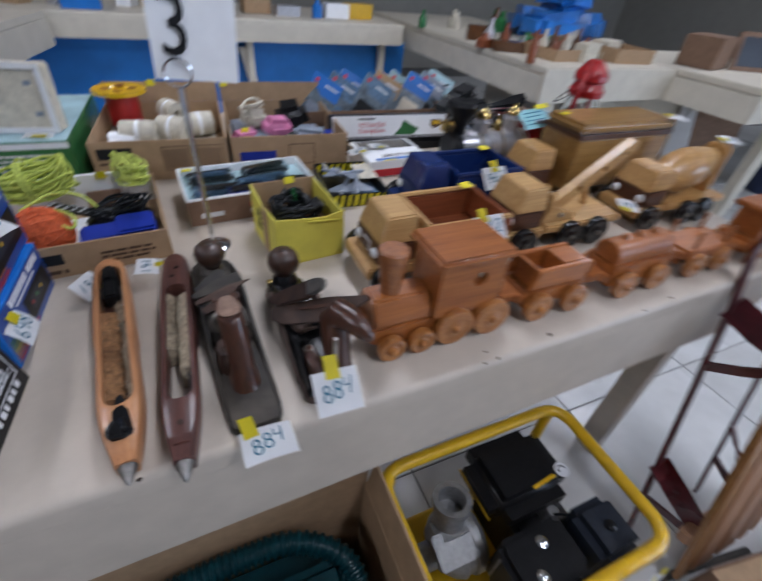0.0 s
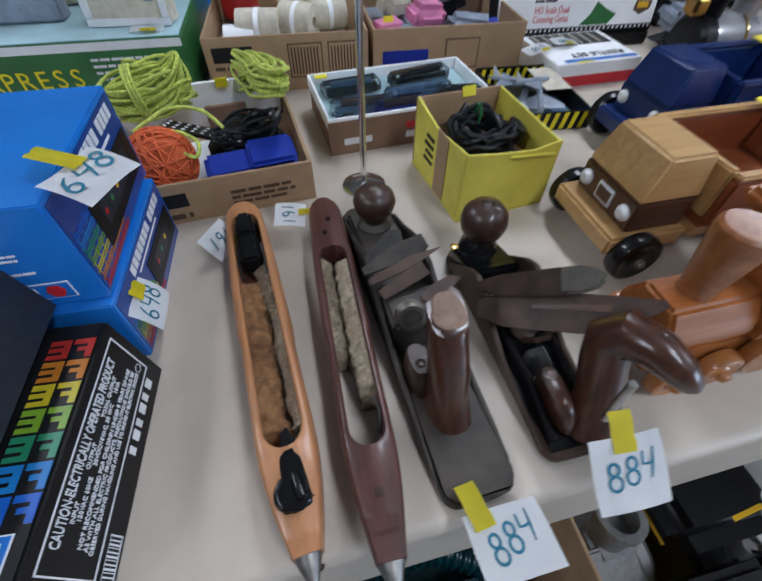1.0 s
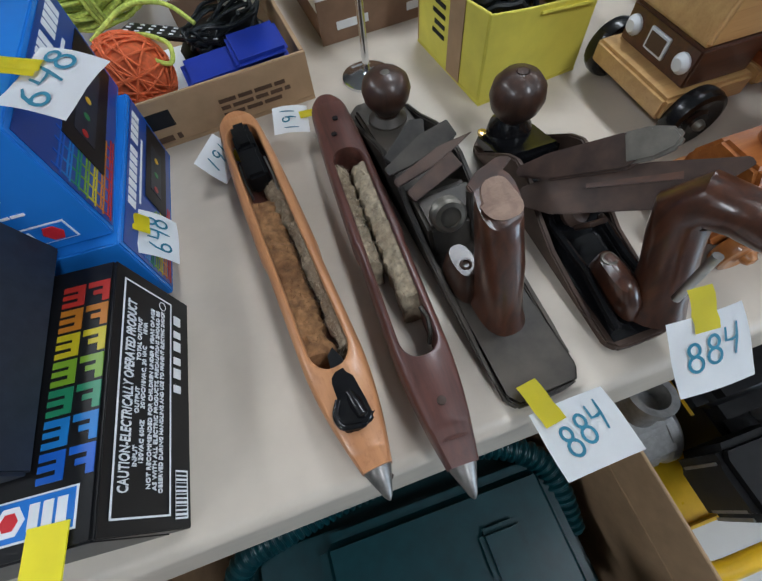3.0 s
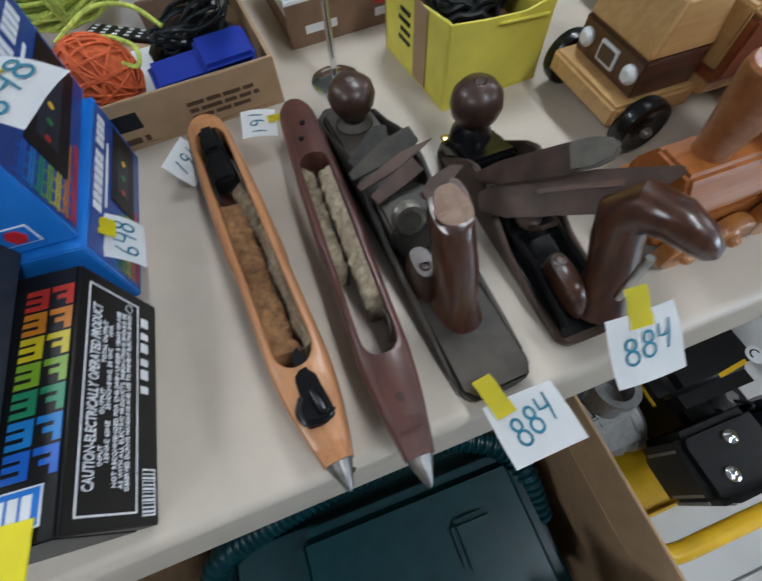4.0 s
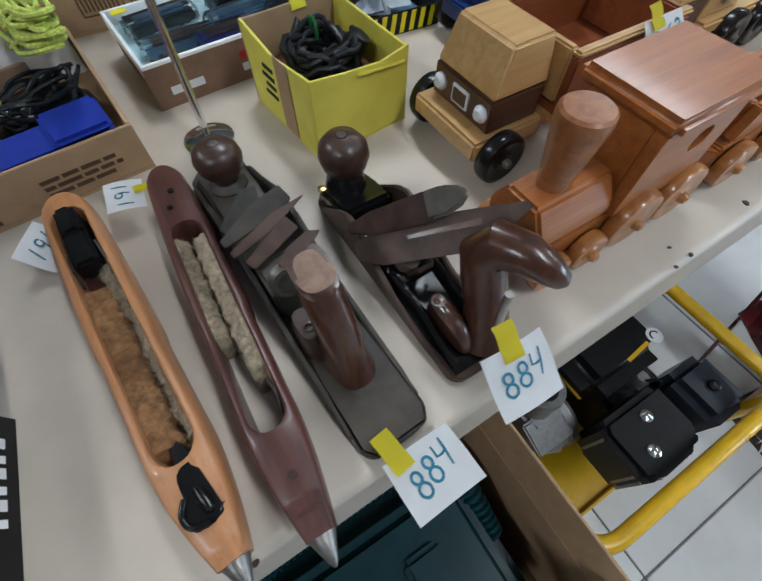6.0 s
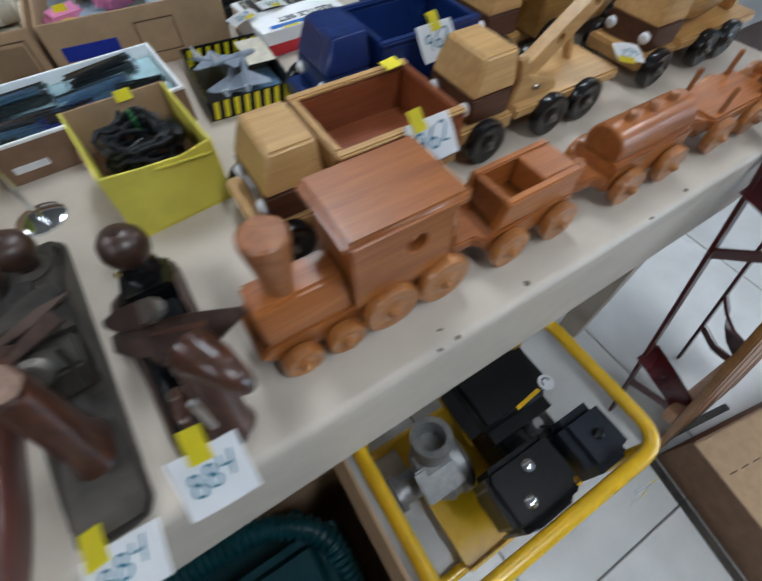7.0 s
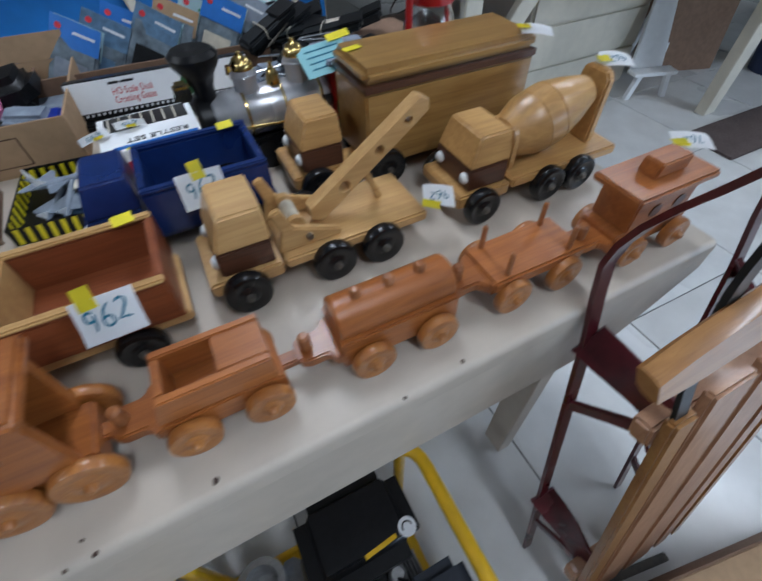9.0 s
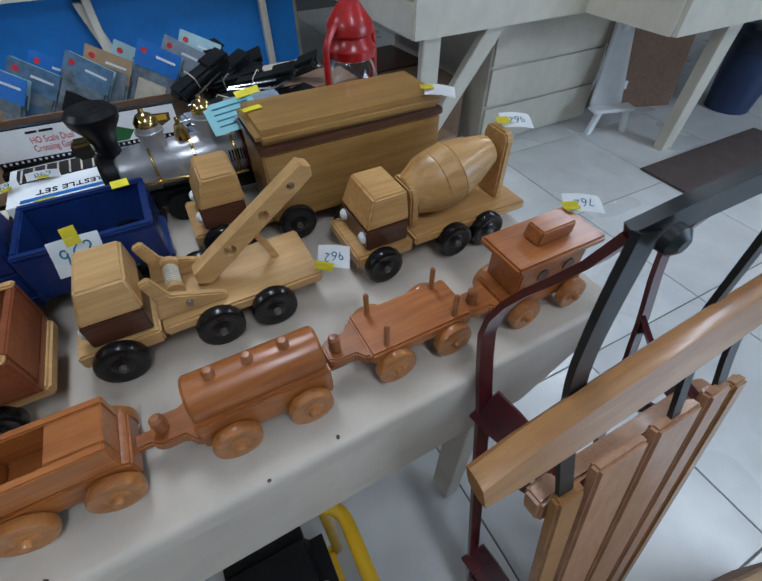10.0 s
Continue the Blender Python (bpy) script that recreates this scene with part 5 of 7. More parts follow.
for k in range(9):
    rnd = random.Random(40 + k)
    c = Vector((-0.045, 0.865, T + 0.03))
    pts = [c + Vector((0.05 * math.cos(a * 0.7 + k) * rnd.uniform(0.6, 1), 0.045 * math.sin(a * 0.7 + k * 1.3) * rnd.uniform(0.6, 1), 0.028 * rnd.random())) for a in range(9)]
    solid("cable", tube(B(), arc(pts, 0.02, 3), 0.0022, 6), CABLE, "tangled black cable in the carton", "cable")
solid("plastic_bag", lathe(B(), [(0, 0), (0.04, 0.004), (0.052, 0.02), (0.03, 0.036), (0.01, 0.04), (0, 0.04)], pose(-0.05, 0.865, T + 0.006), 14), BLACK, "crumpled black plastic bag in the carton", "bag")

# yellow box of cables
yb = thing("cable_box", pose(0.180, 0.676, T, 0, 0, 6.5), "torn yellow cardboard box full of black cables", "box")
t = 0.003
YW, YD, YH = 0.118, 0.135, 0.088
part("bottom", box(B(), 0, YW, 0, YD, 0, t), YBOX, yb)
part("front_wall", prism(B(), [(0, t), (YW, t), (YW, YH - 0.004), (YW * 0.7, YH - 0.010), (YW * 0.35, YH - 0.006), (0, YH)], "y", 0, t, 0.0006), YBOX, yb)
part("back_wall", prism(B(), [(0, t), (YW, t), (YW, YH), (0, YH + 0.002)], "y", YD - t, YD, 0.0006), CARD, yb)
part("side_wall", prism(B(), [(t, t), (YD - t, t), (YD - t, YH + 0.004), (YD * 0.5, YH - 0.008), (t, YH)], "x", 0, t, 0.0006), YBOX, yb)
part("side_wall", prism(B(), [(t, t), (YD - t, t), (YD - t, YH), (t, YH - 0.006)], "x", YW - t, YW, 0.0006), YBOX, yb)
part("inner_card", box(B(), t + 0.0006, YW - t - 0.0006, t + 0.0006, t + 0.002, t, YH - 0.012), CARD, yb)
part("packing_tape", box(B(), -0.0012, -0.0002, 0.040, 0.066, t, YH - 0.004), CARD, yb, "strip of brown packing tape")
part("flap_edge", box(B(), YW * 0.45, YW * 0.95, -0.003, 0.010, -0.0012, 0.0012, 0.0005, pose(0, 0, YH - 0.007, -14, 6, 0)), YBOX, yb)
mside = Matrix(((0, 1, 0, 0), (-1, 0, 0, YD), (0, 0, 1, 0), (0, 0, 0, 1)))
for k in range(4):
    part("print_bar", box(B(), -0.0012, -0.0002, 0.075, 0.095 + 0.004 * (k % 2), 0.060 - k * 0.010, 0.064 - k * 0.010), INKB, yb)
for k in range(14):
    rnd = random.Random(70 + k)
    a0, rx, ry = rnd.uniform(0, 6.28), rnd.uniform(0.022, 0.044), rnd.uniform(0.020, 0.048)
    pts = [(YW / 2 + rx * math.cos(a * 0.2618 + a0) + 0.004 * math.sin(a), YD * 0.52 + ry * math.sin(a * 0.2618 + a0), 0.055 + 0.022 * rnd.random() * 0.3 + 0.012 * math.sin(a * 0.5 + a0) + 0.001 * k) for a in range(24)]
    part("cable_loop", tube(B(), pts, 0.0032, 7, True), CABLE, yb)
part("twist_tie", tube(B(), [(YW * 0.55, YD * 0.70 + 0.006 * math.cos(a * 0.6), 0.075 + 0.014 * math.sin(a * 0.6)) for a in range(10)], 0.0018, 6), GREENP, yb, "green twist tie")
part("plug", lathe(B(), [(0, 0), (0.013, 0), (0.014, 0.012), (0.010, 0.022), (0, 0.024)], pose(YW * 0.72, YD * 0.42, 0.062, 20, 30, 0), 18), BLACK, yb, "glossy black plug")
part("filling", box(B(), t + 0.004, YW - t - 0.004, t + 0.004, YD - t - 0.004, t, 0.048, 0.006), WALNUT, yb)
solid("tape_marker", box(B(), -0.009, 0.009, -0.001, 0.001, -0.006, 0.006), TAPE, "small yellow tape flag on the cable box", "tape flag", "yellow tape flags", m=pose(0.235, 0.815, T + 0.088, -20, 0, 8))

# white tray with bagged model trains
wt = thing("model_train_tray", pose(0.058, 0.848, T, 0, 0, 4.5), "white-lined box tray holding bagged model train cars", "box")
TW, TD, TH = 0.250, 0.148, 0.052
part("body", box(B(), 0.002, TW - 0.002, 0.002, TD - 0.002, 0, TH - 0.018, 0.001), CARDD, wt, "dark brown printed lower box")
part("tray_lining", box(B(), 0.0045, TW - 0.0045, 0.0045, TD - 0.0045, TH - 0.0178, TH - 0.0165), PALE, wt, "pale blue bagged tray lining")
for n, a in (("front_rim", (0, TW, 0, 0.004)), ("back_rim", (0, TW, TD - 0.004, TD)), ("side_rim", (0, 0.004, 0.0045, TD - 0.0045)), ("side_rim", (TW - 0.004, TW, 0.0045, TD - 0.0045))):
    part(n, box(B(), *a, TH - 0.0175, TH, 0.0008), WHITE, wt)
part("skirt", box(B(), -0.0006, TW + 0.0006, -0.0006, 0.0004, 0.0, TH - 0.004), CARDD, wt)
for k, (px, pz) in enumerate(((0.02, 0.014), (0.11, 0.026), (0.11, 0.012), (0.165, 0.022))):
    part("print_bar", box(B(), px, px + 0.04, -0.0014, -0.0007, pz, pz + 0.009), REDINK if k == 1 else WINK if k != 3 else BROWNINK, wt)
for k, (x, y, ln, rot, mat) in enumerate(((0.058, 0.104, 0.040, 4, CABLE), (0.170, 0.112, 0.044, 8, CABLE), (0.060, 0.040, 0.042, -4, BLUEGREY), (0.150, 0.060, 0.046, 6, BLUEGREY), (0.205, 0.034, 0.030, -8, CABLE), (0.110, 0.024, 0.034, 2, ROYAL))):
    mc_ = pose(x, y, TH - 0.017, 0, 0, rot)
    tc = part("train_car", box(B(), -ln, ln, -0.010, 0.010, 0.003, 0.014, 0.002, mc_), mat, wt)
    part("car_roof", box(B(), -ln * 0.8, ln * 0.8, -0.006, 0.006, 0.0142, 0.0185, 0.0015, mc_), (BLUEGREY, CABLE, RUST)[k % 3], tc)
    for q in (-0.7, -0.5, 0.5, 0.7):
        part("car_wheel", lathe(B(), [(0.0045, -0.011), (0.0045, 0.011)], mc_ @ pose(q * ln, 0, 0.0045, 90), 10), IRON, tc)
    bm = box(B(), -ln * 1.12, ln * 1.12, -0.015, 0.015, 0.0, 0.0205, 0.004, mc_)
    for v in bm.verts:
        v.co.z += 0.0025 * noise.noise(v.co * 70 + Vector((k, 0, 0)))
    part("clear_bag", bm, CLEAR, tc, "crumpled clear plastic bag")
solid("tape_marker", box(B(), -0.009, 0.009, -0.006, 0.006, 0, 0.001), TAPE, "small yellow tape flag on the tray", "tape flag", "yellow tape flags", m=pose(0.066, 0.98, T + 0.053, 0, 0, 8))

# ---- boxed train controllers ----
bk = thing("controller_box", pose(-0.1475, 0.386, T, 0, 0, -4.2), "glossy black controller box with rainbow letters on top", "box")
BW, BD, BH = 0.30, 0.163, 0.073
part("carton", box(B(), -BW, -0.012, 0, BD, 0, BH, 0.0012), BLKCARD, bk)
part("side_panel", prism(B(), [(-0.012, 0.0), (0.0, 0.0), (-0.0105, BH - 0.0006), (-0.012, BH - 0.0006)], "y", 0.0005, BD - 0.0005, 0.0005), BLKCARD, bk)
tilt = math.degrees(math.atan2(0.0105, BH))
ms = Matrix.Translation((0.0006, 0, 0)) @ Matrix.Rotation(radians(-tilt), 4, "Y") @ Matrix(((0, 0, 1, 0), (1, 0, 0, 0), (0, 1, 0, 0), (0, 0, 0, 1)))
part("warning", writing(B(), "CAUTION-ELECTRICALLY OPERATED PRODUCT", 0.0105, ms @ pose(BD * 0.49, BH * 0.80, 0) @ Matrix.Diagonal((0.52, 1, 1, 1))), WINK, bk, "white printed warning line")
for a in ((0.008, BD - 0.010, 0.90, 0.915), (0.008, BD - 0.010, 0.285, 0.30)):
    part("frame_line", box(B(), a[0], a[1], a[2] * BH, a[3] * BH, 0, 0.0004, m=ms), WINK, bk)
for a in (0.008, BD - 0.011):
    part("frame_line", box(B(), a, a + 0.001, 0.285 * BH, 0.915 * BH, 0, 0.0004, m=ms), WINK, bk)
for k, (line, y0) in enumerate((("INPUT                OUTPUT               TOTAL OUTPUT", 0.70), ("120VAC 60HZ      20VDC/18VAC, 20 VAC       18VA", 0.635), ("NOT RECOMMENDED FOR CHILDREN UNDER 8 YEARS OF AGE", 0.545), ("AS WITH ALL ELECTRIC PRODUCTS, PRECAUTIONS SHOULD BE", 0.475), ("OBSERVED DURING HANDLING AND USE TO PREVENT ELECTRIC SHOCK", 0.405))):
    part("fine_print", writing(B(), line, 0.0046, ms @ pose(BD * 0.50, BH * y0, 0) @ Matrix.Diagonal((0.90 if k < 4 else 0.80, 1, 1, 1))), WINK, bk)
part("round_mark", tube(B(), [Vector(ms @ Vector((BD * 0.90 + 0.0032 * math.cos(a * 0.4), BH * 0.42 + 0.0032 * math.sin(a * 0.4), 0.0003))) for a in range(16)], 0.0003, 4, True), WINK, bk)
for k in range(6):
    part("name_stroke", box(B(), 0, 0.0052 + 0.002 * (k % 2), 0, 0.0075, 0, 0.0004, m=ms @ pose(BD * 0.52 + k * 0.0105, BH * 0.145, 0) @ Matrix.Shear("XY", 4, (0.3, 0))), WINK, bk)
part("bar_code", box(B(), 0.006, 0.034, BH * 0.06, BH * 0.22, 0, 0.0004, m=ms), WINK, bk)
for k in range(12):
    part("code_line", box(B(), 0.007 + k * 0.0022, 0.0078 + k * 0.0022 + 0.0004 * (k % 3), BH * 0.08, BH * 0.22, 0.0004, 0.0006, m=ms), INKB, bk)
# rainbow block letters, row by row, as plain strokes
for k in range(7):
    bm = B()
    y = BD - 0.014 - k * 0.0170
    for q in range(2):
        x = -0.0135 - q * 0.0155
        box(bm, x - 0.0135, x, y - 0.0040, y, BH, BH + 0.0005)
        box(bm, x - 0.0042, x, y - 0.0150, y - 0.0040, BH, BH + 0.0005)
        if q:
            box(bm, x - 0.0135, x - 0.0042, y - 0.0092, y - 0.0060, BH, BH + 0.0005)
            box(bm, x - 0.0135, x - 0.0042, y - 0.0150, y - 0.0116, BH, BH + 0.0005)
        else:
            box(bm, x - 0.0100, x - 0.0042, y - 0.0098, y - 0.0066, BH, BH + 0.0005)
    part("rainbow_letters", bm, RAINBOW[k], bk)
part("maker_badge", box(B(), -0.062, -0.020, 0.008, 0.028, BH, BH + 0.0005), WINK, bk)
part("badge_face", box(B(), -0.061, -0.021, 0.009, 0.027, BH + 0.0005, BH + 0.0009), BLUEINK, bk)
part("badge_emblem", lathe(B(), [(0.0075, 0), (0.0075, 0.0004), (0, 0.0004)], pose(-0.052, 0.018, BH + 0.0009), 6), WINK, bk)
part("badge_centre", lathe(B(), [(0.0045, 0), (0.0045, 0.0003), (0, 0.0003)], pose(-0.052, 0.018, BH + 0.0013), 6), REDINK, bk)
for k in range(3):
    part("badge_stroke", box(B(), -0.043 + 0.0068 * k, -0.038 + 0.0068 * k, 0.012, 0.024, BH + 0.0009, BH + 0.0012), WINK, bk)
solid("tape_marker", box(B(), -0.010, 0.010, -0.015, 0.015, 0, 0.001), TAPE, "yellow tape strip on the black box", "tape flag", "yellow tape flags", m=pose(-0.180, 0.386, T + BH + 0.001, 0, 0, -6))

pk = thing("power_controller", pose(-0.188, 0.427, T + BH + 0.001, 0, 0, -2.0), "slate grey train power controller on the black box", "controller")
part("case", prism(B(), [(0.0, 0.0), (-0.012, 0.042), (-0.20, 0.042), (-0.20, 0.0)], "y", 0, 0.146, 0.002), GREYP, pk)
ptop = 0.0425
for a in ((-0.022, 0.010, 0.090), (-0.022, 0.098, 0.138)):
    part("panel_line", tube(B(), arc([(-0.10, a[1], ptop), (a[0], a[1], ptop), (a[0], a[2], ptop), (-0.10, a[2], ptop)], 0.010, 5), 0.0010, 6), WINK, pk)
part("brake_lamp", box(B(), -0.052, -0.040, 0.112, 0.120, ptop - 0.001, ptop + 0.001), REDINK, pk)
for k in range(8):
    part("scale_mark", box(B(), -0.056, -0.046, 0.034 + 0.005 * k, 0.0355 + 0.005 * k, ptop - 0.0002, ptop + 0.0006), WINK, pk)

def printed_box(name, m, w, d, h, label):
    b = thing(name, m, label, "box", "blue controller boxes")
    part("carton", box(B(), -w, 0, 0, d, 0, h, 0.0012), BLUEBOX, b)
    return b


DEP = 0.168
lob = printed_box("controller_box", pose(-0.1455, 0.564, T, 0, 0, -3), 0.30, DEP, 0.072, "glossy blue controller box stacked under another")
upb = printed_box("controller_box", pose(-0.1475, 0.573, T + 0.0725, 0, 0, -1.5), 0.30, DEP, 0.088, "glossy blue controller box with rainbow side panel")
for b, h, a in ((lob, 0.072, 0), (upb, 0.088, 1)):
    mr = Matrix.Translation((0.0004, 0, 0)) @ Matrix(((0, 0, 1, 0), (1, 0, 0, 0), (0, 1, 0, 0), (0, 0, 0, 1)))
    part("side_print", box(B(), 0.004, DEP - 0.004, 0.004, h - 0.004, 0, 0.0004, m=mr), BLUEDK, b)
    # coloured grid
    for k in range(7):
        bm = B()
        for q in range(2):
            z = 0.006 + k * h * 0.085
            box(bm, 0.006 + 0.002 * q, 0.085 - 0.006 * k, z + q * 0.0026, z + q * 0.0026 + 0.0012, 0.0004, 0.0008, m=mr)
        for q in range(7):
            x = 0.008 + q * 0.011
            if x < 0.084 - 0.006 * k:
                box(bm, x, x + 0.0012, 0.006 + k * h * 0.085, 0.006 + (k + 1) * h * 0.085, 0.0004, 0.0008, m=mr)
        part("grid_print", bm, RAINBOW[k], b)
    part("picture", box(B(), 0.070 - 0.03 * a, 0.160, h * 0.18, h * 0.62, 0.0008, 0.0012, m=mr), BLKCARD, b, "printed picture of a controller")
    part("picture_face", box(B(), 0.085 - 0.03 * a, 0.14, h * 0.30, h * 0.52, 0.0012, 0.0015, m=mr), GREYP, b)
    for k in range(3):
        part("picture_dot", lathe(B(), [(0.003, 0), (0.003, 0.0003), (0, 0.0003)], mr @ pose(0.09 - 0.03 * a + 0.018 * k, h * 0.41, 0.0015), 10), (REDP, GREENP, YPAINT)[k], b)
    x = 0.044
    for k in range(11):
        part("name_stroke", box(B(), x, x + 0.0072, h * 0.78, h * 0.91, 0.0004, 0.0008, m=mr), WINK, b)
        x += 0.0095 + (0.006 if k == 6 else 0)
    part("subtitle", box(B(), 0.055, 0.130, h * 0.69, h * 0.72, 0.0004, 0.0008, m=mr), WINK, b)
# front of the upper box: badge and lines of print; top: title bars
h = 0.088
part("badge", box(B(), -0.075, -0.018, -0.0008, -0.0002, 0.008, 0.024), WINK, upb)
part("badge_face", box(B(), -0.074, -0.019, -0.0013, -0.0008, 0.009, 0.023), BLUEINK, upb)
for k in range(3):
    part("badge_stroke", box(B(), -0.070 + 0.0105 * k, -0.062 + 0.0105 * k, -0.0018, -0.0013, 0.011, 0.021), WINK, upb)
part("badge_emblem", lathe(B(), [(0.0065, 0), (0.0065, 0.0005), (0, 0.0005)], pose(-0.029, -0.0013, 0.016, 90), 6), REDINK, upb)
bars(upb, I4, -0.13, -0.030, 0.056, 6, 0.0016, 0.0042, WINK, "fine_print", 0.25, 11)
bars(upb, I4, -0.13, -0.075, 0.064, 1, 0.004, 0.01, WINK, "heading", 0, 12)
mt = Matrix.Translation((0, 0, h)) @ Matrix(((1, 0, 0, 0), (0, 0, -1, 0), (0, 1, 0, 0), (0, 0, 0, 1)))
bars(upb, mt, -0.28, -0.02, DEP - 0.012, 2, 0.006, 0.011, WINK, "heading", 0.1, 13)
card("price_card", pose(-0.119, 0.590, T + 0.166, 3, 4, -33), 0.042, 0.043, "648", "white price card taped to the upper blue box", (-0.027, 0.003, 0.038, 0.013, 6), size=0.020, flip=82)
card("price_card", pose(-0.1345, 0.590, T + 0.040, 0, 55, 0), 0.031, 0.043, "648", "white price card taped to the lower blue box", (-0.017, 0.006, 0.018, 0.018, 0), size=0.017, flip=90)

# ---- water pump under the table ----
pm = thing("water_pump", pose(0.006, 0.014, 0) @ Matrix.Diagonal((1, 1, 0.945, 1)), "petrol water pump in a yellow tube frame on the floor", "pump")
FZ = 0.372
loop = arc([(0.300, 0.140, FZ), (0.775, 0.140, FZ), (0.775, 0.455, FZ), (0.300, 0.455, FZ)], 0.055, 7, True)
part("top_frame", tube(B(), loop, 0.0135, 12, True), YPAINT, pm)
for x, y in ((0.325, 0.145), (0.745, 0.145), (0.325, 0.45), (0.745, 0.45)):
    part("upright", tube(B(), [(x, y, FZ), (x, y, 0.03)], 0.0125, 10), YPAINT, pm)
for y in (0.145, 0.45):
    part("foot_rail", tube(B(), arc([(0.325, y, 0.05), (0.325, y, 0.016), (0.745, y, 0.016), (0.745, y, 0.05)], 0.03), 0.0125, 10), YPAINT, pm)
part("base_plate", box(B(), 0.400, 0.735, 0.140, 0.44, 0.05, 0.056, 0.002), YPAINT, pm)
part("plate_lip", box(B(), 0.402, 0.733, 0.134, 0.1395, 0.050, 0.080, 0.001), YPAINT, pm)
eg = part("engine_block", box(B(), 0.57, 0.70, 0.20, 0.42, 0.057, 0.22, 0.012), BLACK, pm)
for k in range(9):
    part("cooling_fin", box(B(), 0.642 + 0.007 * k, 0.6445 + 0.007 * k, 0.20, 0.31, 0.10, 0.236), CAST, eg)
tk = part("fuel_tank", box(B(), 0.508, 0.726, 0.296, 0.466, 0.222, 0.325, 0.034, seg=5), BLACK, pm, "glossy black fuel tank")
part("sticker", lathe(B(), [(0.017, 0), (0.017, 0.0006), (0, 0.0006)], pose(0.700, 0.336, 0.3251), 20), WINK, tk, "round white sticker")
part("sticker_mark", tube(B(), [(0.700 + 0.009 * math.cos(a * 0.5), 0.336 + 0.009 * math.sin(a * 0.5), 0.3258) for a in range(8)], 0.0016, 5), INKB, tk)
part("stripe", box(B(), 0.612, 0.676, 0.325, 0.333, 0.3251, 0.3258, m=Matrix.Translation((0.644, 0.329, 0)) @ pose(0, 0, 0, 0, 0, 6) @ Matrix.Translation((-0.644, -0.329, 0))), YPAINT, tk, "yellow warning strip")
part("stripe", box(B(), 0.5072, 0.5079, 0.32, 0.44, 0.262, 0.272), YPAINT, tk)
af = part("air_filter", box(B(), 0.656, 0.764, 0.150, 0.266, 0.185, 0.322, 0.018, seg=4), GREYP, pm, "dark grey air filter box")
part("knob", lathe(B(), [(0.011, 0), (0.011, 0.006), (0.006, 0.010), (0, 0.010)], pose(0.712, 0.207, 0.3222), 14), BLACK, af)
sh_ = part("starter_cover", prism(B(), [(0.470, 0.158), (0.500, 0.146), (0.600, 0.148), (0.628, 0.168), (0.628, 0.270), (0.480, 0.270), (0.468, 0.248)], "z", 0.185, 0.322, 0.016), BLACK, pm, "black engine cover with cooling slots")
for x, y in ((0.557, 0.236), (0.520, 0.188)):
    part("bolt_cap", lathe(B(), [(0, 0), (0.013, 0), (0.012, 0.004), (0.006, 0.007), (0, 0.008)], pose(x, y, 0.3222), 14), CHROME, sh_)
for k in range(8):
    part("slot", box(B(), 0.4695, 0.4725, 0.158 + 0.012 * k, 0.163 + 0.012 * k, 0.21, 0.300, m=I4), CAST, sh_)
for k in range(7):
    part("slot", box(B(), 0.508 + 0.013 * k, 0.513 + 0.013 * k, 0.1445, 0.1475, 0.21, 0.300), CAST, sh_)
part("carburettor", lathe(B(), [(0, 0), (0.018, 0), (0.018, 0.03), (0.012, 0.045), (0, 0.045)], pose(0.655, 0.285, 0.22), 14), CAST, pm)
part("spark_lead", tube(B(), arc([(0.65, 0.28, 0.26), (0.67, 0.26, 0.29), (0.64, 0.245, 0.24)], 0.02), 0.003, 7), CABLE, pm)
pb_ = part("pump_body", lathe(B(), [(0, 0.0), (0.066, 0.0), (0.076, 0.012), (0.076, 0.030), (0.070, 0.034), (0.070, 0.052), (0.074, 0.056), (0.066, 0.074), (0.045, 0.098), (0.0, 0.104)], pose(0.495, 0.335, 0.175, 0, -90, 0), 32), CAST, pm, "grey cast aluminium pump housing")
part("outlet", lathe(B(), [(0.034, 0.0), (0.034, 0.055), (0.042, 0.058), (0.042, 0.074), (0.029, 0.074), (0.027, 0.03), (0, 0.03)], pose(0.432, 0.360, 0.245, -10, 4, 0), 30), CAST, pb_)
part("outlet_rib", box(B(), -0.040, 0.040, -0.034, 0.034, 0.0, 0.085, 0.01, pose(0.432, 0.345, 0.170)), CAST, pb_)
part("inlet", lathe(B(), [(0.030, 0), (0.030, 0.045), (0.038, 0.047), (0.038, 0.06), (0.026, 0.06), (0.026, 0.02), (0, 0.02)], pose(0.396, 0.335, 0.150, 0, -90, 0), 24), CAST, pb_)
part("flange", box(B(), -0.05, 0.045, -0.035, 0.035, 0, 0.012, 0.004, pose(0.428, 0.312, 0.232, 24, 0, 0)), CAST, pb_)
card("price_card", pose(0.705, 0.120, 0.336, 80, 0, -6), 0.036, 0.052, "162", "white price card hung from the pump's frame", (0.0, 0.028, 0.014, 0.02, 8), size=0.014, flip=90)
card("price_card", pose(0.672, 0.116, 0.340, 78, 0, 8), 0.034, 0.048, "", "white price card hung from the pump's frame", (0.0, 0.028, 0.014, 0.02, 8))

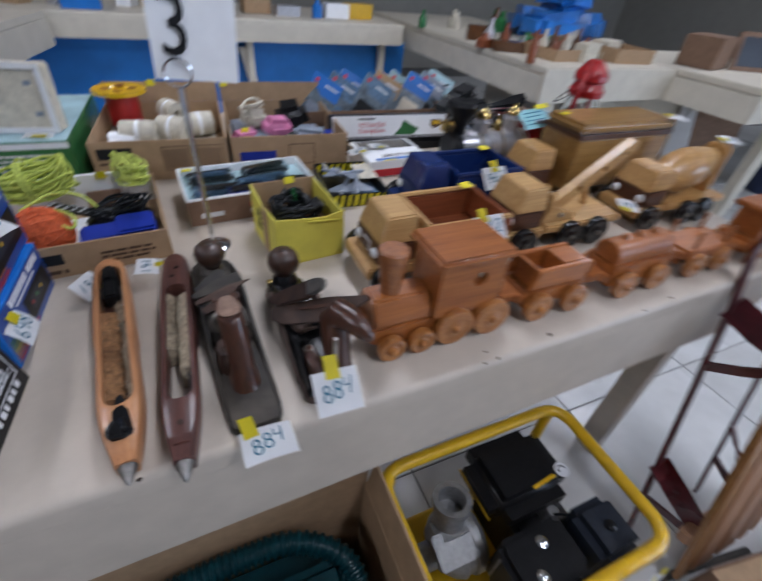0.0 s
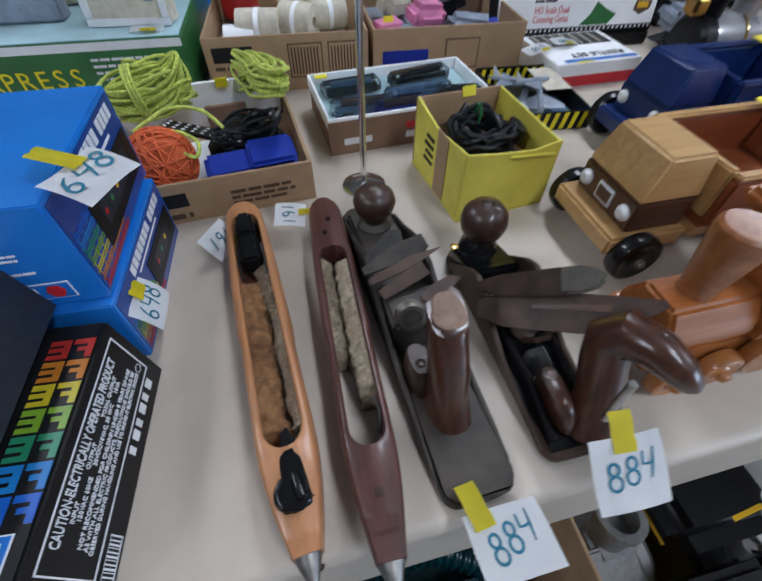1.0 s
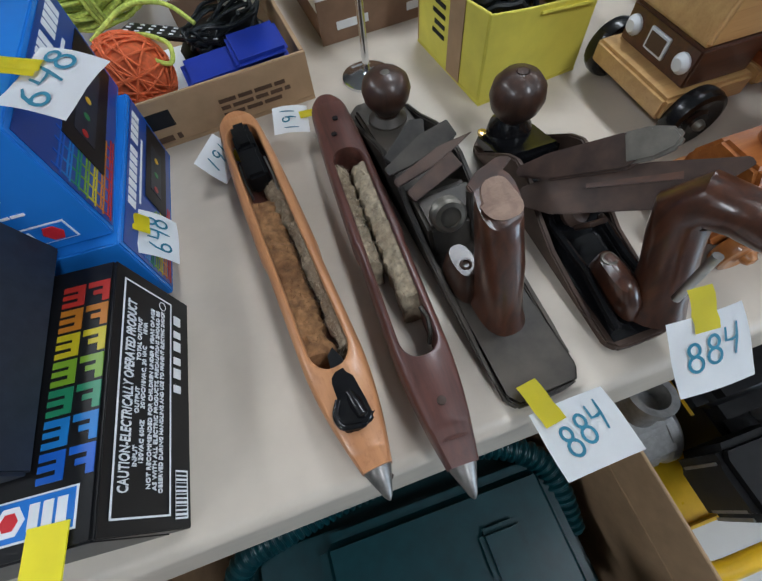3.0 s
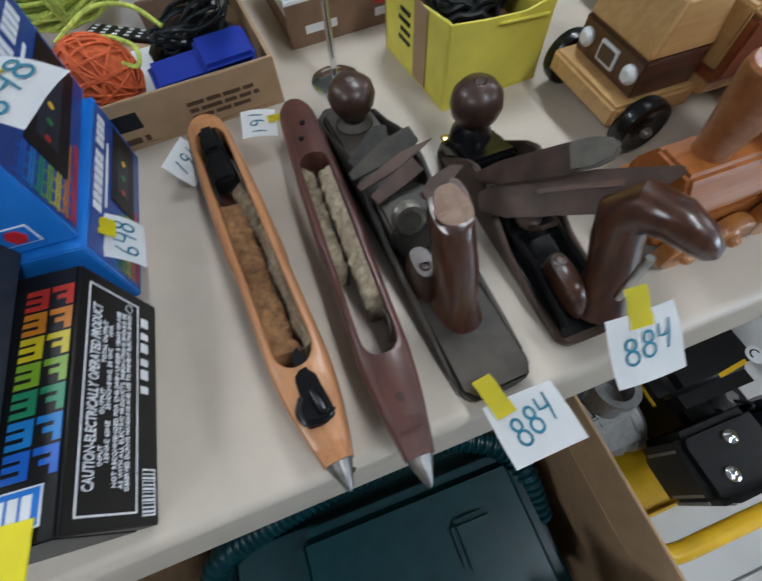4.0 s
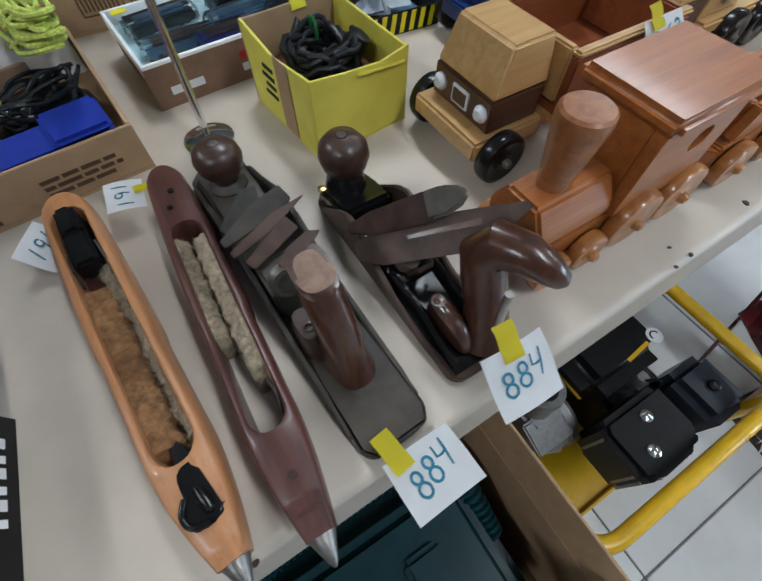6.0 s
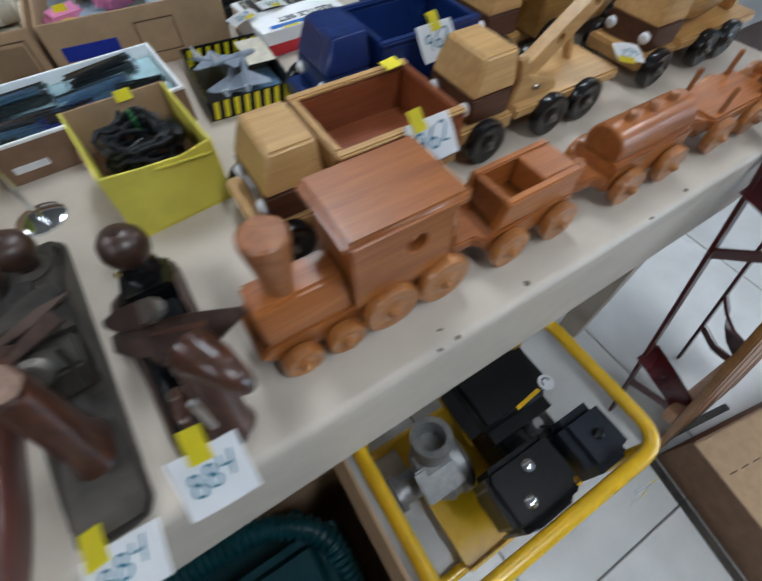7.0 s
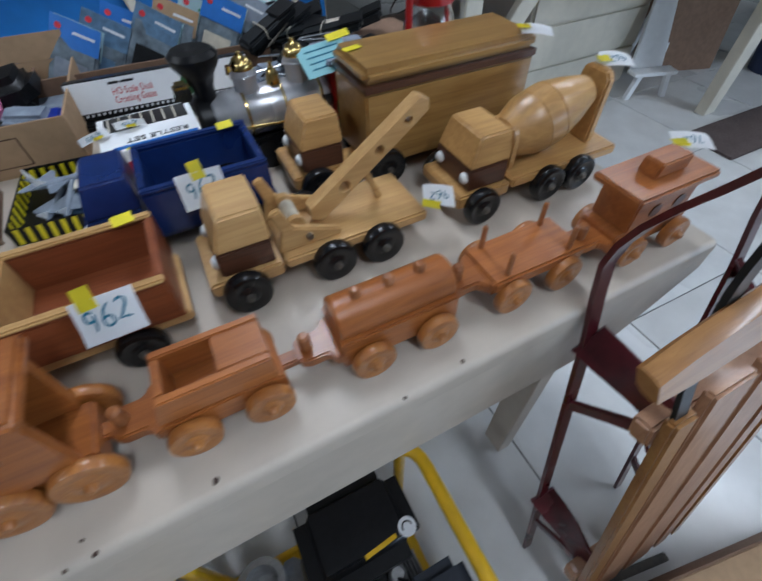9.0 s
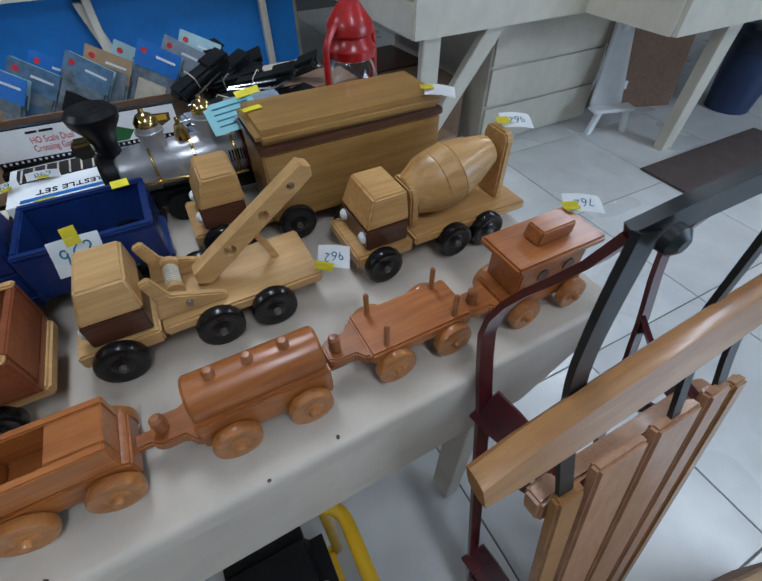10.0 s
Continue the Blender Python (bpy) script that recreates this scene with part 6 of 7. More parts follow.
# ---- carton under the table ----
uc = thing("large_carton", pose(0, 0, 0), "large open kraft carton on the floor under the table", "box")
part("bottom", box(B(), -0.42, 0.262, 0.03, 0.44, 0, 0.006), CARD, uc)
part("back_wall", box(B(), -0.42, 0.262, 0.434, 0.44, 0.006, 0.47, 0.001), CARD, uc)
part("front_wall", box(B(), -0.42, 0.262, 0.03, 0.036, 0.006, 0.30, 0.001), CARD, uc)
part("side_wall", box(B(), 0.256, 0.262, 0.0365, 0.4335, 0.006, 0.42, 0.001), CARD, uc)
part("side_wall", box(B(), -0.42, -0.414, 0.0365, 0.4335, 0.006, 0.42, 0.001), CARD, uc)
part("side_flap", box(B(), 0, 0.005, 0.04, 0.43, 0, 0.07, 0.001, pose(0.257, 0, 0.418, 0, 12, 0)), CARD, uc)
part("torn_flap", prism(B(), [(0, 0), (0.13, 0.0), (0.135, 0.10), (0.09, 0.115), (0.05, 0.10), (0.01, 0.112)], "z", 0, 0.003, 0.0008, pose(0.135, 0.085, 0.400, 24, -4, -10)), WHITE, uc, "torn white card flap")
part("flap_mark", box(B(), 0.085, 0.12, 0.012, 0.02, 0.0032, 0.0038, m=pose(0.135, 0.085, 0.400, 24, -4, -10)), REDINK, uc)
tc = thing("tool_case", pose(0.0, 0.0, 0.0), "dark teal plastic vacuum cleaner with ribbed hose in the carton", "vacuum cleaner")
part("body", box(B(), -0.30, 0.215, 0.10, 0.415, 0.012, 0.335, 0.05, seg=4), TEAL, tc)
part("shoulder", box(B(), -0.16, 0.19, 0.14, 0.36, 0.33, 0.375, 0.02, seg=3), TEAL, tc)
part("handle", tube(B(), arc([(-0.10, 0.16, 0.36), (-0.10, 0.16, 0.43), (0.06, 0.17, 0.43), (0.06, 0.17, 0.36)], 0.03), 0.014, 10), TEAL, tc)
part("latch", box(B(), 0.06, 0.12, 0.235, 0.30, 0.374, 0.392, 0.008), TEAL, tc)
part("label", box(B(), -0.045, 0.02, 0.165, 0.215, 0.3755, 0.377), GREYB, tc, "pale grey label")
hose = arc([(-0.30, 0.28, 0.30), (-0.28, 0.37, 0.36), (-0.05, 0.405, 0.385), (0.12, 0.405, 0.38), (0.205, 0.35, 0.36), (0.20, 0.25, 0.32)], 0.08, 10)
bm = B()
pts = []
for a, b in zip(hose, hose[1:]):
    n = max(1, int((b - a).length / 0.0025))
    pts += [a + (b - a) * (k / n) for k in range(n)]
tube(bm, pts, [0.018 + 0.0022 * (1 if (k // 2) % 2 else -1) for k in range(len(pts))], 12)
part("ribbed_hose", bm, TEAL, tc, "ribbed teal hose")
solid("cardboard_sheet", box(B(), -0.55, 0.05, 0.30, 0.305, 0.0, 0.115, 0, pose(0, 0.15, 0.47, 4, 0, 0)), CARDD, "dark cardboard sheet tucked under the table", "cardboard")

# ---- sled standing on its tail against the table ----
sl = thing("wooden_sled", pose(1.12, 0.20, 0), "old wooden sled with maroon steel runners leaning on the table", "sled")


def on_runner(z):
    return 0.228 + 0.212 * z


def on_deck(z):
    return 0.095 + 0.222 * z


sled0 = Matrix.Translation((-1.12, -0.20, 0))
for x in (0.975, 1.268):
    pts = [(x, on_runner(0.006), 0.006), (x, on_runner(0.35), 0.35), (x, on_runner(0.70), 0.70), (x, 0.396, 0.775), (x, 0.404, 0.815), (x, 0.400, 0.848), (x, 0.388, 0.882), (x, 0.370, 0.917), (x - 0.002, 0.350, 0.950), (x - 0.005, 0.330, 0.985), (x - 0.008, 0.314, 1.022)]
    P = [Vector(pts[0])]
    P += [Vector(pts[0]).lerp(Vector(pts[2]), k / 6) for k in range(1, 7)]
    P += [Vector(p) for p in pts[3:]]
    part("runner", tube(B(), P, 0.01, m=sled0, flat=(0.010, 0.0035), up=(0, -1, 0.1)), MAROON, sl, "maroon steel runner curling at the front")
    for zt, zd, w in ((0.70, 0.665, 0.026), (0.56, 0.625, 0.010), (0.27, 0.185, 0.026), (0.15, 0.15, 0.010)):
        a, b = Vector((x, on_runner(zt), zt)), Vector((x + (0.03 if x < 1.1 else -0.03), on_deck(zd) + 0.02, zd))
        mid = a.lerp(b, 0.5) + Vector((0.008 if x < 1.1 else -0.008, 0.0, -0.008))
        part("brace", tube(B(), [a, a.lerp(mid, 0.5), mid, mid.lerp(b, 0.5), b], 0.01, m=sled0, flat=(0.0035, w), up=(0, 1, 1) if w > 0.01 else (0, 0, 1)), MAROON, sl, "maroon steel brace")
for z in (0.655, 0.165):
    part("crosspiece", prism(B(), [(0.965, -0.018), (0.985, -0.024), (1.27, -0.024), (1.285, -0.018), (1.285, 0.018), (1.27, 0.024), (0.985, 0.024), (0.965, 0.018)], "y", -0.013, 0.013, 0.004, sled0 @ pose(0, on_deck(z) + 0.022, z, -12.5)), SLAT, sl)
for k, (x0, x1, top, mat) in enumerate(((0.972, 1.012, 0.70, SLATO), (1.028, 1.108, 0.715, SLAT), (1.124, 1.204, 0.715, SLAT), (1.220, 1.262, 0.715, SLAT), (1.278, 1.306, 0.70, SLATO))):
    m = sled0 @ pose(0, 0.095, 0, -12.5)
    part("slat", box(B(), x0, x1, -0.008, 0.008, 0.03, top / math.cos(0.218), 0.004, m), mat, sl, "golden edge slat" if mat is SLATO else "")
for z in (0.25, 0.45, 0.62):
    part("rivet", lathe(B(), [(0.004, 0), (0.004, 0.003), (0, 0.0045)], sled0 @ pose(1.306, on_deck(z) - 0.002, z, 0, 90, 0), 8), RUST, sl)
# steering bar and its iron straps
a, b = Vector((0.852, 0.272, 0.862)), Vector((1.392, 0.290, 0.866))
n = 14
bm = B()
ring = []
for i in range(n + 1):
    s = i / n
    p = a.lerp(b, s)
    hw = 0.0125 + 0.007 * math.sin(math.pi * s) ** 0.7
    e = min(1, min(i, n - i) / 1.2)
    hw *= 0.80 + 0.20 * e
    ring.append([(p.x - 1.12, p.y - 0.20 + dy, p.z + dz) for dy, dz in ((-0.010 - 0.4 * hw, -hw * 0.8), (-0.011 + 0.4 * hw, hw * 0.8), (-0.005 + 0.5 * hw, hw), (0.005 + 0.5 * hw, hw), (0.010 + 0.35 * hw, hw * 0.7), (0.010 - 0.35 * hw, -hw * 0.7), (0.005 - 0.5 * hw, -hw), (-0.005 - 0.5 * hw, -hw))])
part("steering_bar", loft(bm, ring), SLATO, sl, "varnished wooden steering bar")
for dx in (0.0, 0.265):
    P = arc([(0.964 + dx, 0.308, 1.028), (0.953 + dx, 0.300, 0.970), (0.962 + dx, 0.297, 0.890), (0.984 + dx, 0.276, 0.770), (0.990 + dx, 0.250, 0.690)], 0.05)
    part("strap", tube(B(), P, 0.01, m=sled0, flat=(0.010, 0.003), up=(0, -1, 0.2)), STRAP, sl, "black iron strap")
part("bumper", tube(B(), arc([(0.960, 0.314, 1.020), (0.985, 0.306, 1.034), (1.25, 0.306, 1.036), (1.272, 0.314, 1.020)], 0.02), 0.01, m=sled0, flat=(0.010, 0.0045), up=(0, -1, 0)), STRAP, sl, "black iron front bumper")
part("bolt", lathe(B(), [(0.010, 0), (0.010, 0.006), (0.005, 0.010), (0, 0.010)], sled0 @ pose(0.972, 0.300, 1.026, 90), 10), STRAP, sl)
part("inner_strap", tube(B(), [(1.16, on_deck(0.70), 0.70), (1.15, 0.298, 0.87), (1.14, 0.304, 1.03)], 0.01, m=sled0, flat=(0.008, 0.003), up=(0, -1, 0.2)), STRAP, sl)

bxr = thing("kraft_box", pose(0.977, 0.085, 0, 0, 0, -9.4), "low kraft cardboard box on the floor beside the sled", "box")
part("carton", box(B(), 0.004, 0.60, -0.45, -0.004, 0.0, 0.142, 0.003), CARD, bxr)
part("back_flap", box(B(), 0, 0.60, -0.004, 0.0, 0.0, 0.158, 0.001), CARDD, bxr)
part("side_flap", box(B(), 0, 0.0036, -0.45, -0.0045, 0.0, 0.150, 0.001), CARDD, bxr)
for k in range(14):
    part("perforation", box(B(), 0.03 + k * 0.035, 0.052 + k * 0.035, -0.085, -0.0825, 0.1421, 0.1426), BROWNINK, bxr)
fr = thing("floor_frame", pose(0.955, 0.125, 0, 0, 0, -9.4), "dark grey metal frame lying on the floor", "frame")
part("rail", box(B(), 0, 0.30, -0.018, 0, 0, 0.014, 0.002), IRON, fr)
part("rail", box(B(), 0, 0.016, -0.32, -0.0185, 0, 0.014, 0.002), IRON, fr)

# ---- goods at the table's back ----
def goods_carton(x, y, w, d, h, rot, label, seed):
    c = open_carton("goods_carton", pose(x, y, T, 0, 0, rot), w, d, h, 0.004, label, CARD)
    part("back_flap", box(B(), 0, w, -0.002, 0.002, 0, 0.045, 0.001, pose(0, d, h, -8, 0, 0)), CARD, c)
    return c


mc = goods_carton(-0.105, 1.075, 0.262, 0.29, 0.085, -3, "open kraft drinks carton with fabric rolls and spools", 1)
bars(mc, I4, 0.012, 0.075, 0.060, 1, 0.022, 0.01, INKB, "name_bar", 0, 21)
bars(mc, I4, 0.012, 0.07, 0.040, 1, 0.005, 0.01, BROWNINK, "print_bar", 0, 22)
for x0 in (0.130, 0.195):
    part("stamp_frame", box(B(), x0, x0 + 0.056, -0.0009, -0.0002, 0.020, 0.072), BROWNINK, mc)
    part("stamp_panel", box(B(), x0 + 0.002, x0 + 0.054, -0.0013, -0.0009, 0.022, 0.070), CARD, mc)
    for k in range(9):
        part("stamp_line", box(B(), x0 + 0.005 + k * 0.0052, x0 + 0.0075 + k * 0.0052, -0.0017, -0.0013, 0.026, 0.066), BROWNINK, mc)
md = goods_carton(0.165, 1.060, 0.265, 0.29, 0.085, -3, "open kraft drinks carton with bagged craft goods", 2)
bars(md, I4, 0.016, 0.095, 0.042, 1, 0.020, 0.01, ROYAL, "name_bar", 0, 23)
part("stamp_frame", box(B(), 0.125, 0.185, -0.0009, -0.0002, 0.018, 0.066), BROWNINK, md)
part("stamp_panel", box(B(), 0.127, 0.183, -0.0013, -0.0009, 0.020, 0.064), CARD, md)
sp_ = thing("thread_spool", pose(-0.045, 1.29, T + 0.055), "red spool with a yellow plastic rim", "spool")
part("barrel", lathe(B(), [(0.035, 0), (0.035, 0.07)], seg=24), REDP, sp_)
part("rim", lathe(B(), [(0, 0), (0.056, 0), (0.056, 0.008), (0.03, 0.008), (0.025, 0.004), (0, 0.004)], pose(0, 0, 0.07), 28), YPAINT, sp_)
for k in range(4):
    a = k * 1.57
    part("rim_hole", lathe(B(), [(0.010, 0), (0.010, 0.001), (0, 0.001)], pose(0.028 * math.cos(a), 0.028 * math.sin(a), 0.0775), 10), REDWOOD, sp_)
for k, (x, y, z, r, l, rot, mat, lab) in enumerate(((-0.015, 1.17, 0.068, 0.027, 0.07, 80, CREAM, "roll of cream fabric"), (0.055, 1.18, 0.070, 0.028, 0.06, 60, CREAM, "roll of cream fabric"), (0.11, 1.20, 0.074, 0.026, 0.06, 100, CREAM, "roll of cream fabric"),
                                                     (0.055, 1.27, 0.085, 0.024, 0.05, 30, CREAM, "roll of cream fabric"), (-0.05, 1.16, 0.05, 0.026, 0.05, 90, WHITE, "roll of white ribbon"))):
    rl = thing("fabric_roll", pose(x, y, T + z, 90, 0, rot), lab + " in the carton", "fabric roll", "fabric rolls")
    part("cloth", lathe(B(), [(r * 0.3, -l / 2), (r, -l / 2), (r * 1.02, 0), (r, l / 2), (r * 0.3, l / 2), (r * 0.3, l * 0.4), (r * 0.3, -l * 0.4)], seg=20), mat, rl)
    part("band", lathe(B(), [(r * 1.03, -0.004), (r * 1.03, 0.004)], seg=20), WHITE, rl)
solid("fabric_pad", box(B(), -0.095, 0.145, 1.10, 1.34, T + 0.006, T + 0.045, 0.01), CREAM, "folded cream cloth filling the carton", "cloth")
# bagged goods
solid("goods_pad", box(B(), 0.18, 0.42, 1.08, 1.33, T + 0.006, T + 0.045, 0.012), GREYB, "grey packing filling the carton", "packing")
rnd = random.Random(17)
for k, (x, y, sx, sy, sz, mat, lab) in enumerate(((0.205, 1.13, 0.06, 0.05, 0.03, PINK, "pink printed packet"), (0.205, 1.105, 0.05, 0.03, 0.022, YPAINT, "yellow printed packet"), (0.285, 1.17, 0.07, 0.06, 0.045, PINK, "pink bagged craft goods"),
                                                   (0.25, 1.10, 0.07, 0.04, 0.02, GREYB, "clear bag of grey fittings"), (0.345, 1.24, 0.08, 0.09, 0.06, BLACK, "black fabric bundle"), (0.36, 1.13, 0.08, 0.05, 0.03, GREYB, "clear bag of grey fittings"),
                                                   (0.40, 1.12, 0.03, 0.05, 0.02, ROYAL, "blue plastic packet"), (0.24, 1.24, 0.07, 0.05, 0.05, CREAM, "cream straw bundle"), (0.31, 1.11, 0.05, 0.03, 0.02, BLACK, "black craft pieces in a bag"))):
    bm = box(B(), -sx / 2, sx / 2, -sy / 2, sy / 2, 0, sz, min(sx, sy, sz) * 0.32, seg=3)
    for v in bm.verts:
        v.co += Vector((noise.noise(v.co * 60 + Vector((k, 0, 0))), noise.noise(v.co * 60 + Vector((0, k, 3))), noise.noise(v.co * 60 + Vector((k, 3, 0))))) * 0.006
    solid("craft_packet", bm, mat, lab + " in the carton", "packet", "craft packets", m=pose(x, y, T + 0.046, 8, rnd.uniform(-10, 10), rnd.uniform(-30, 30)))
for k, (x, y, z) in enumerate(((0.02, 1.36, 0.128), (0.19, 1.345, 0.128), (0.205, 1.12, 0.078))):
    solid("tape_marker", box(B(), -0.009, 0.009, -0.001, 0.001, -0.007, 0.007), TAPE, "small yellow tape flag on the carton", "tape flag", "yellow tape flags", m=pose(x, y, T + z, -8, 0, 4 * k))
st2 = [(0.24 + 0.03 * math.cos(k * 0.9), 1.24 + 0.03 * math.sin(k * 1.3), T + 0.10 + 0.012 * math.sin(k)) for k in range(14)]
solid("straw_cord", tube(B(), arc(st2, 0.02, 3), 0.0035, 6), CREAM, "twisted cream straw cord in the carton", "cord")

# green train set box, with a framed picture box on it
gb = thing("train_set_box", pose(-0.125, 1.050, T, 0, 0, -2), "green train set box with a pale picture lid", "box")
part("carton", box(B(), -0.55, 0, 0, 0.33, 0, 0.098, 0.0015), GREENBX, gb)
part("lid_print", box(B(), -0.545, -0.004, 0.004, 0.326, 0.0982, 0.0995, 0.0004), PALE, gb, "pale landscape print on the lid")
part("lid_edge", box(B(), -0.548, -0.002, -0.0007, -0.0001, 0.086, 0.097), WINK, gb)
for k, ch in enumerate("EXPRESS"):
    part("title_letter", writing(B(), ch, 0.036, pose(-0.235 + (k - 3) * 0.0235, -0.0008, 0.050, 90)), TAPE, gb, "yellow title letter")
bars(gb, I4, -0.135, -0.02, 0.074, 4, 0.0035, 0.009, WINK, "fine_print", 0.3, 31)
card("price_card", pose(-0.175, 1.085, T + 0.101, 0, 0, -2), 0.05, 0.032, "", "white price card on the green box", (0.004, -0.014, 0.022, 0.014, 0))
fb = thing("picture_box", pose(-0.185, 1.10, T + 0.1005, -6, 0, -8), "white framed picture box standing on the green box", "picture box")
part("case", box(B(), -0.075, 0.045, 0.002, 0.045, 0, 0.118, 0.003), CREAM, fb)
for a in ((-0.075, 0.045, 0.108, 0.118), (-0.075, 0.045, 0, 0.010)):
    part("frame_rail", box(B(), a[0], a[1], -0.004, 0.0015, a[2], a[3], 0.001), WHITEP, fb)
for a in (-0.075, 0.035):
    part("frame_stile", box(B(), a, a + 0.010, -0.004, 0.0015, 0.0105, 0.1075, 0.001), WHITEP, fb)
for k, (x, z) in enumerate(((-0.045, 0.085), (0.012, 0.082), (-0.02, 0.05), (0.015, 0.03))):
    part("picture_patch", box(B(), x, x + 0.012, 0.0006, 0.0016, z, z + 0.008), (PINK, GREYB, CREAM, GREYB)[k], fb)
for k, (x, y, w, h, mat, lab) in enumerate(((-0.36, 1.16, 0.12, 0.14, GREYB, "grey blister-packed toy"), (-0.40, 1.22, 0.10, 0.20, REDP, "red boxed toy"), (-0.33, 1.24, 0.06, 0.17, CREAM, "cream boxed toy"))):
    solid("toy_box", box(B(), -w / 2, w / 2, -0.02, 0.02, 0, h, 0.003), mat, lab + " standing on the green box", "box", "boxed toys", m=pose(x, y, T + 0.1, -6, 0, 8 * k))

# striped open box with grey jets
hz = open_carton("striped_tray", pose(0.325, 0.852, T, 0, 0, -4), 0.130, 0.170, 0.028, 0.003, "black and yellow striped tray of grey toy jets", BLKCARD)
for wall in range(3):
    for k in range(8):
        if wall == 0:
            m = pose(0.006 + k * 0.015, -0.0006, 0)
            part("stripe", prism(B(), [(0, 0.002), (0.007, 0.002), (0.011, 0.027), (0.004, 0.027)], "y", -0.0004, 0, m=m), TAPE, hz)
        elif wall == 1:
            part("stripe", prism(B(), [(0, 0.002), (0.007, 0.002), (0.011, 0.027), (0.004, 0.027)], "y", -0.0004, 0, m=pose(0.006 + k * 0.015, 0.1618, 0)), TAPE, hz)
        else:
            part("stripe", prism(B(), [(0, 0.002), (0.009, 0.002), (0.013, 0.027), (0.004, 0.027)], "x", 0.003, 0.0035, m=pose(0, 0.01 + k * 0.0185, 0)), TAPE, hz)
part("print", box(B(), 0.06, 0.122, 0.004, 0.10, 0.0035, 0.005), BLUEGREY, hz)
part("camouflage_print", box(B(), 0.085, 0.128, 0.07, 0.15, 0.0285, 0.0295), CREAM, hz)
for k, (x, y, r) in enumerate(((0.052, 0.075, 150), (0.075, 0.065, 165), (0.045, 0.11, 60), (0.07, 0.095, 110))):
    jt = thing("toy_jet", hz.matrix_basis @ pose(x, y, 0.012 + 0.007 * k, -18 if k < 2 else 4, 6, r), "grey plastic toy jet in the striped tray", "toy jet", "toy jets")
    part("fuselage", lathe(B(), [(0, -0.045), (0.004, -0.03), (0.0055, 0), (0.005, 0.03), (0.003, 0.036)], pose(0, 0, 0, 90), 10), GREYB, jt)
    part("wing", prism(B(), [(0, -0.012), (0.036, 0.016), (0.036, 0.024), (0, 0.022), (-0.036, 0.024), (-0.036, 0.016)], "z", -0.0008, 0.0008), GREYB, jt)
    part("fin", prism(B(), [(0.018, 0.002), (0.036, 0.018), (0.038, 0.018), (0.034, 0.002)], "x", -0.0007, 0.0007), WHITEP, jt)

# kit boxes
tb = thing("kit_box", pose(0.462, 0.972, T, 0, 0, 2), "white model trestle kit box with blue stripe", "box")
part("carton", box(B(), 0, 0.165, 0, 0.135, 0, 0.040, 0.001), WHITE, tb)
part("side_band", box(B(), 0.001, 0.164, -0.0006, -0.0001, 0.002, 0.020), REDINK, tb)
part("picture", box(B(), 0.012, 0.155, 0.075, 0.130, 0.0402, 0.0408), BLKCARD, tb)
for k in range(7):
    part("picture_beam", box(B(), 0.018 + k * 0.019, 0.021 + k * 0.019, 0.078, 0.127, 0.0408, 0.0412, m=Matrix.Shear("XY", 4, (0.25, 0))if False else I4), CREAM, tb)
part("stripe", box(B(), 0.02, 0.16, 0.006, 0.016, 0.0402, 0.0408), BLUEINK, tb)
part("stripe", box(B(), 0.04, 0.07, 0.001, 0.006, 0.0402, 0.0408), TAPE, tb)
part("title", writing(B(), "RESTLE SET", 0.021, pose(0.095, 0.032, 0.0405, 0, 0, 180)), INKB, tb, "black title letters")
card("price_card", pose(0.515, 1.052, T + 0.046, 0, 6, 10), 0.05, 0.03, "648", "white price card on the kit box", (0.0, -0.012, 0.016, 0.012, 0), size=0.014, flip=180)
card("price_card", pose(0.455, 1.035, T + 0.044, 0, -6, 14), 0.05, 0.03, "648", "white price card beside the kit box", (0.006, -0.012, 0.016, 0.012, 0), size=0.014, flip=180)
hb = thing("kit_box", pose(0.425, 1.150, T + 0.026, -12, 0, -3), "long white model railway kit box standing on edge", "box")
part("carton", box(B(), 0, 0.335, 0, 0.04, 0, 0.066, 0.001), BLKCARD, hb)
part("front_print", box(B(), 0.002, 0.333, -0.0008, -0.0002, 0.012, 0.064), WHITE, hb)
part("film_strip", box(B(), 0.002, 0.333, -0.0008, -0.0002, 0.002, 0.0115), BLKCARD, hb)
for k in range(34):
    part("film_hole", box(B(), 0.006 + k * 0.0097, 0.010 + k * 0.0097, -0.0012, -0.0008, 0.006, 0.010), WINK, hb)
for k, line in enumerate(("HO Scale Dual", "Crossing Gates")):
    part("red_title", writing(B(), line, 0.0165, pose(0.112, -0.0010, 0.041 - 0.0145 * k, 90) @ Matrix.Diagonal((0.72, 1, 1, 1))), REDINK, hb, "red title letters")
bars(hb, pose(0, -0.0007, 0), 0.075, 0.12, 0.056, 1, 0.004, 0.01, INKB, "small_title", 0, 44)
bm = prism(B(), [(0.175, 0.014), (0.235, 0.014), (0.25, 0.03), (0.225, 0.04), (0.205, 0.052), (0.195, 0.032)], "y", -0.0014, -0.0008)
part("crane_picture", bm, GREENBX, hb, "printed picture of a crane")
part("emblem", prism(B(), [(0.285, 0.035), (0.30, 0.027), (0.32, 0.036), (0.322, 0.05), (0.288, 0.052)], "y", -0.0014, -0.0008), BROWNINK, hb)
part("emblem_face", prism(B(), [(0.292, 0.038), (0.315, 0.038), (0.315, 0.048), (0.292, 0.048)], "y", -0.0018, -0.0014), YPAINT, hb)
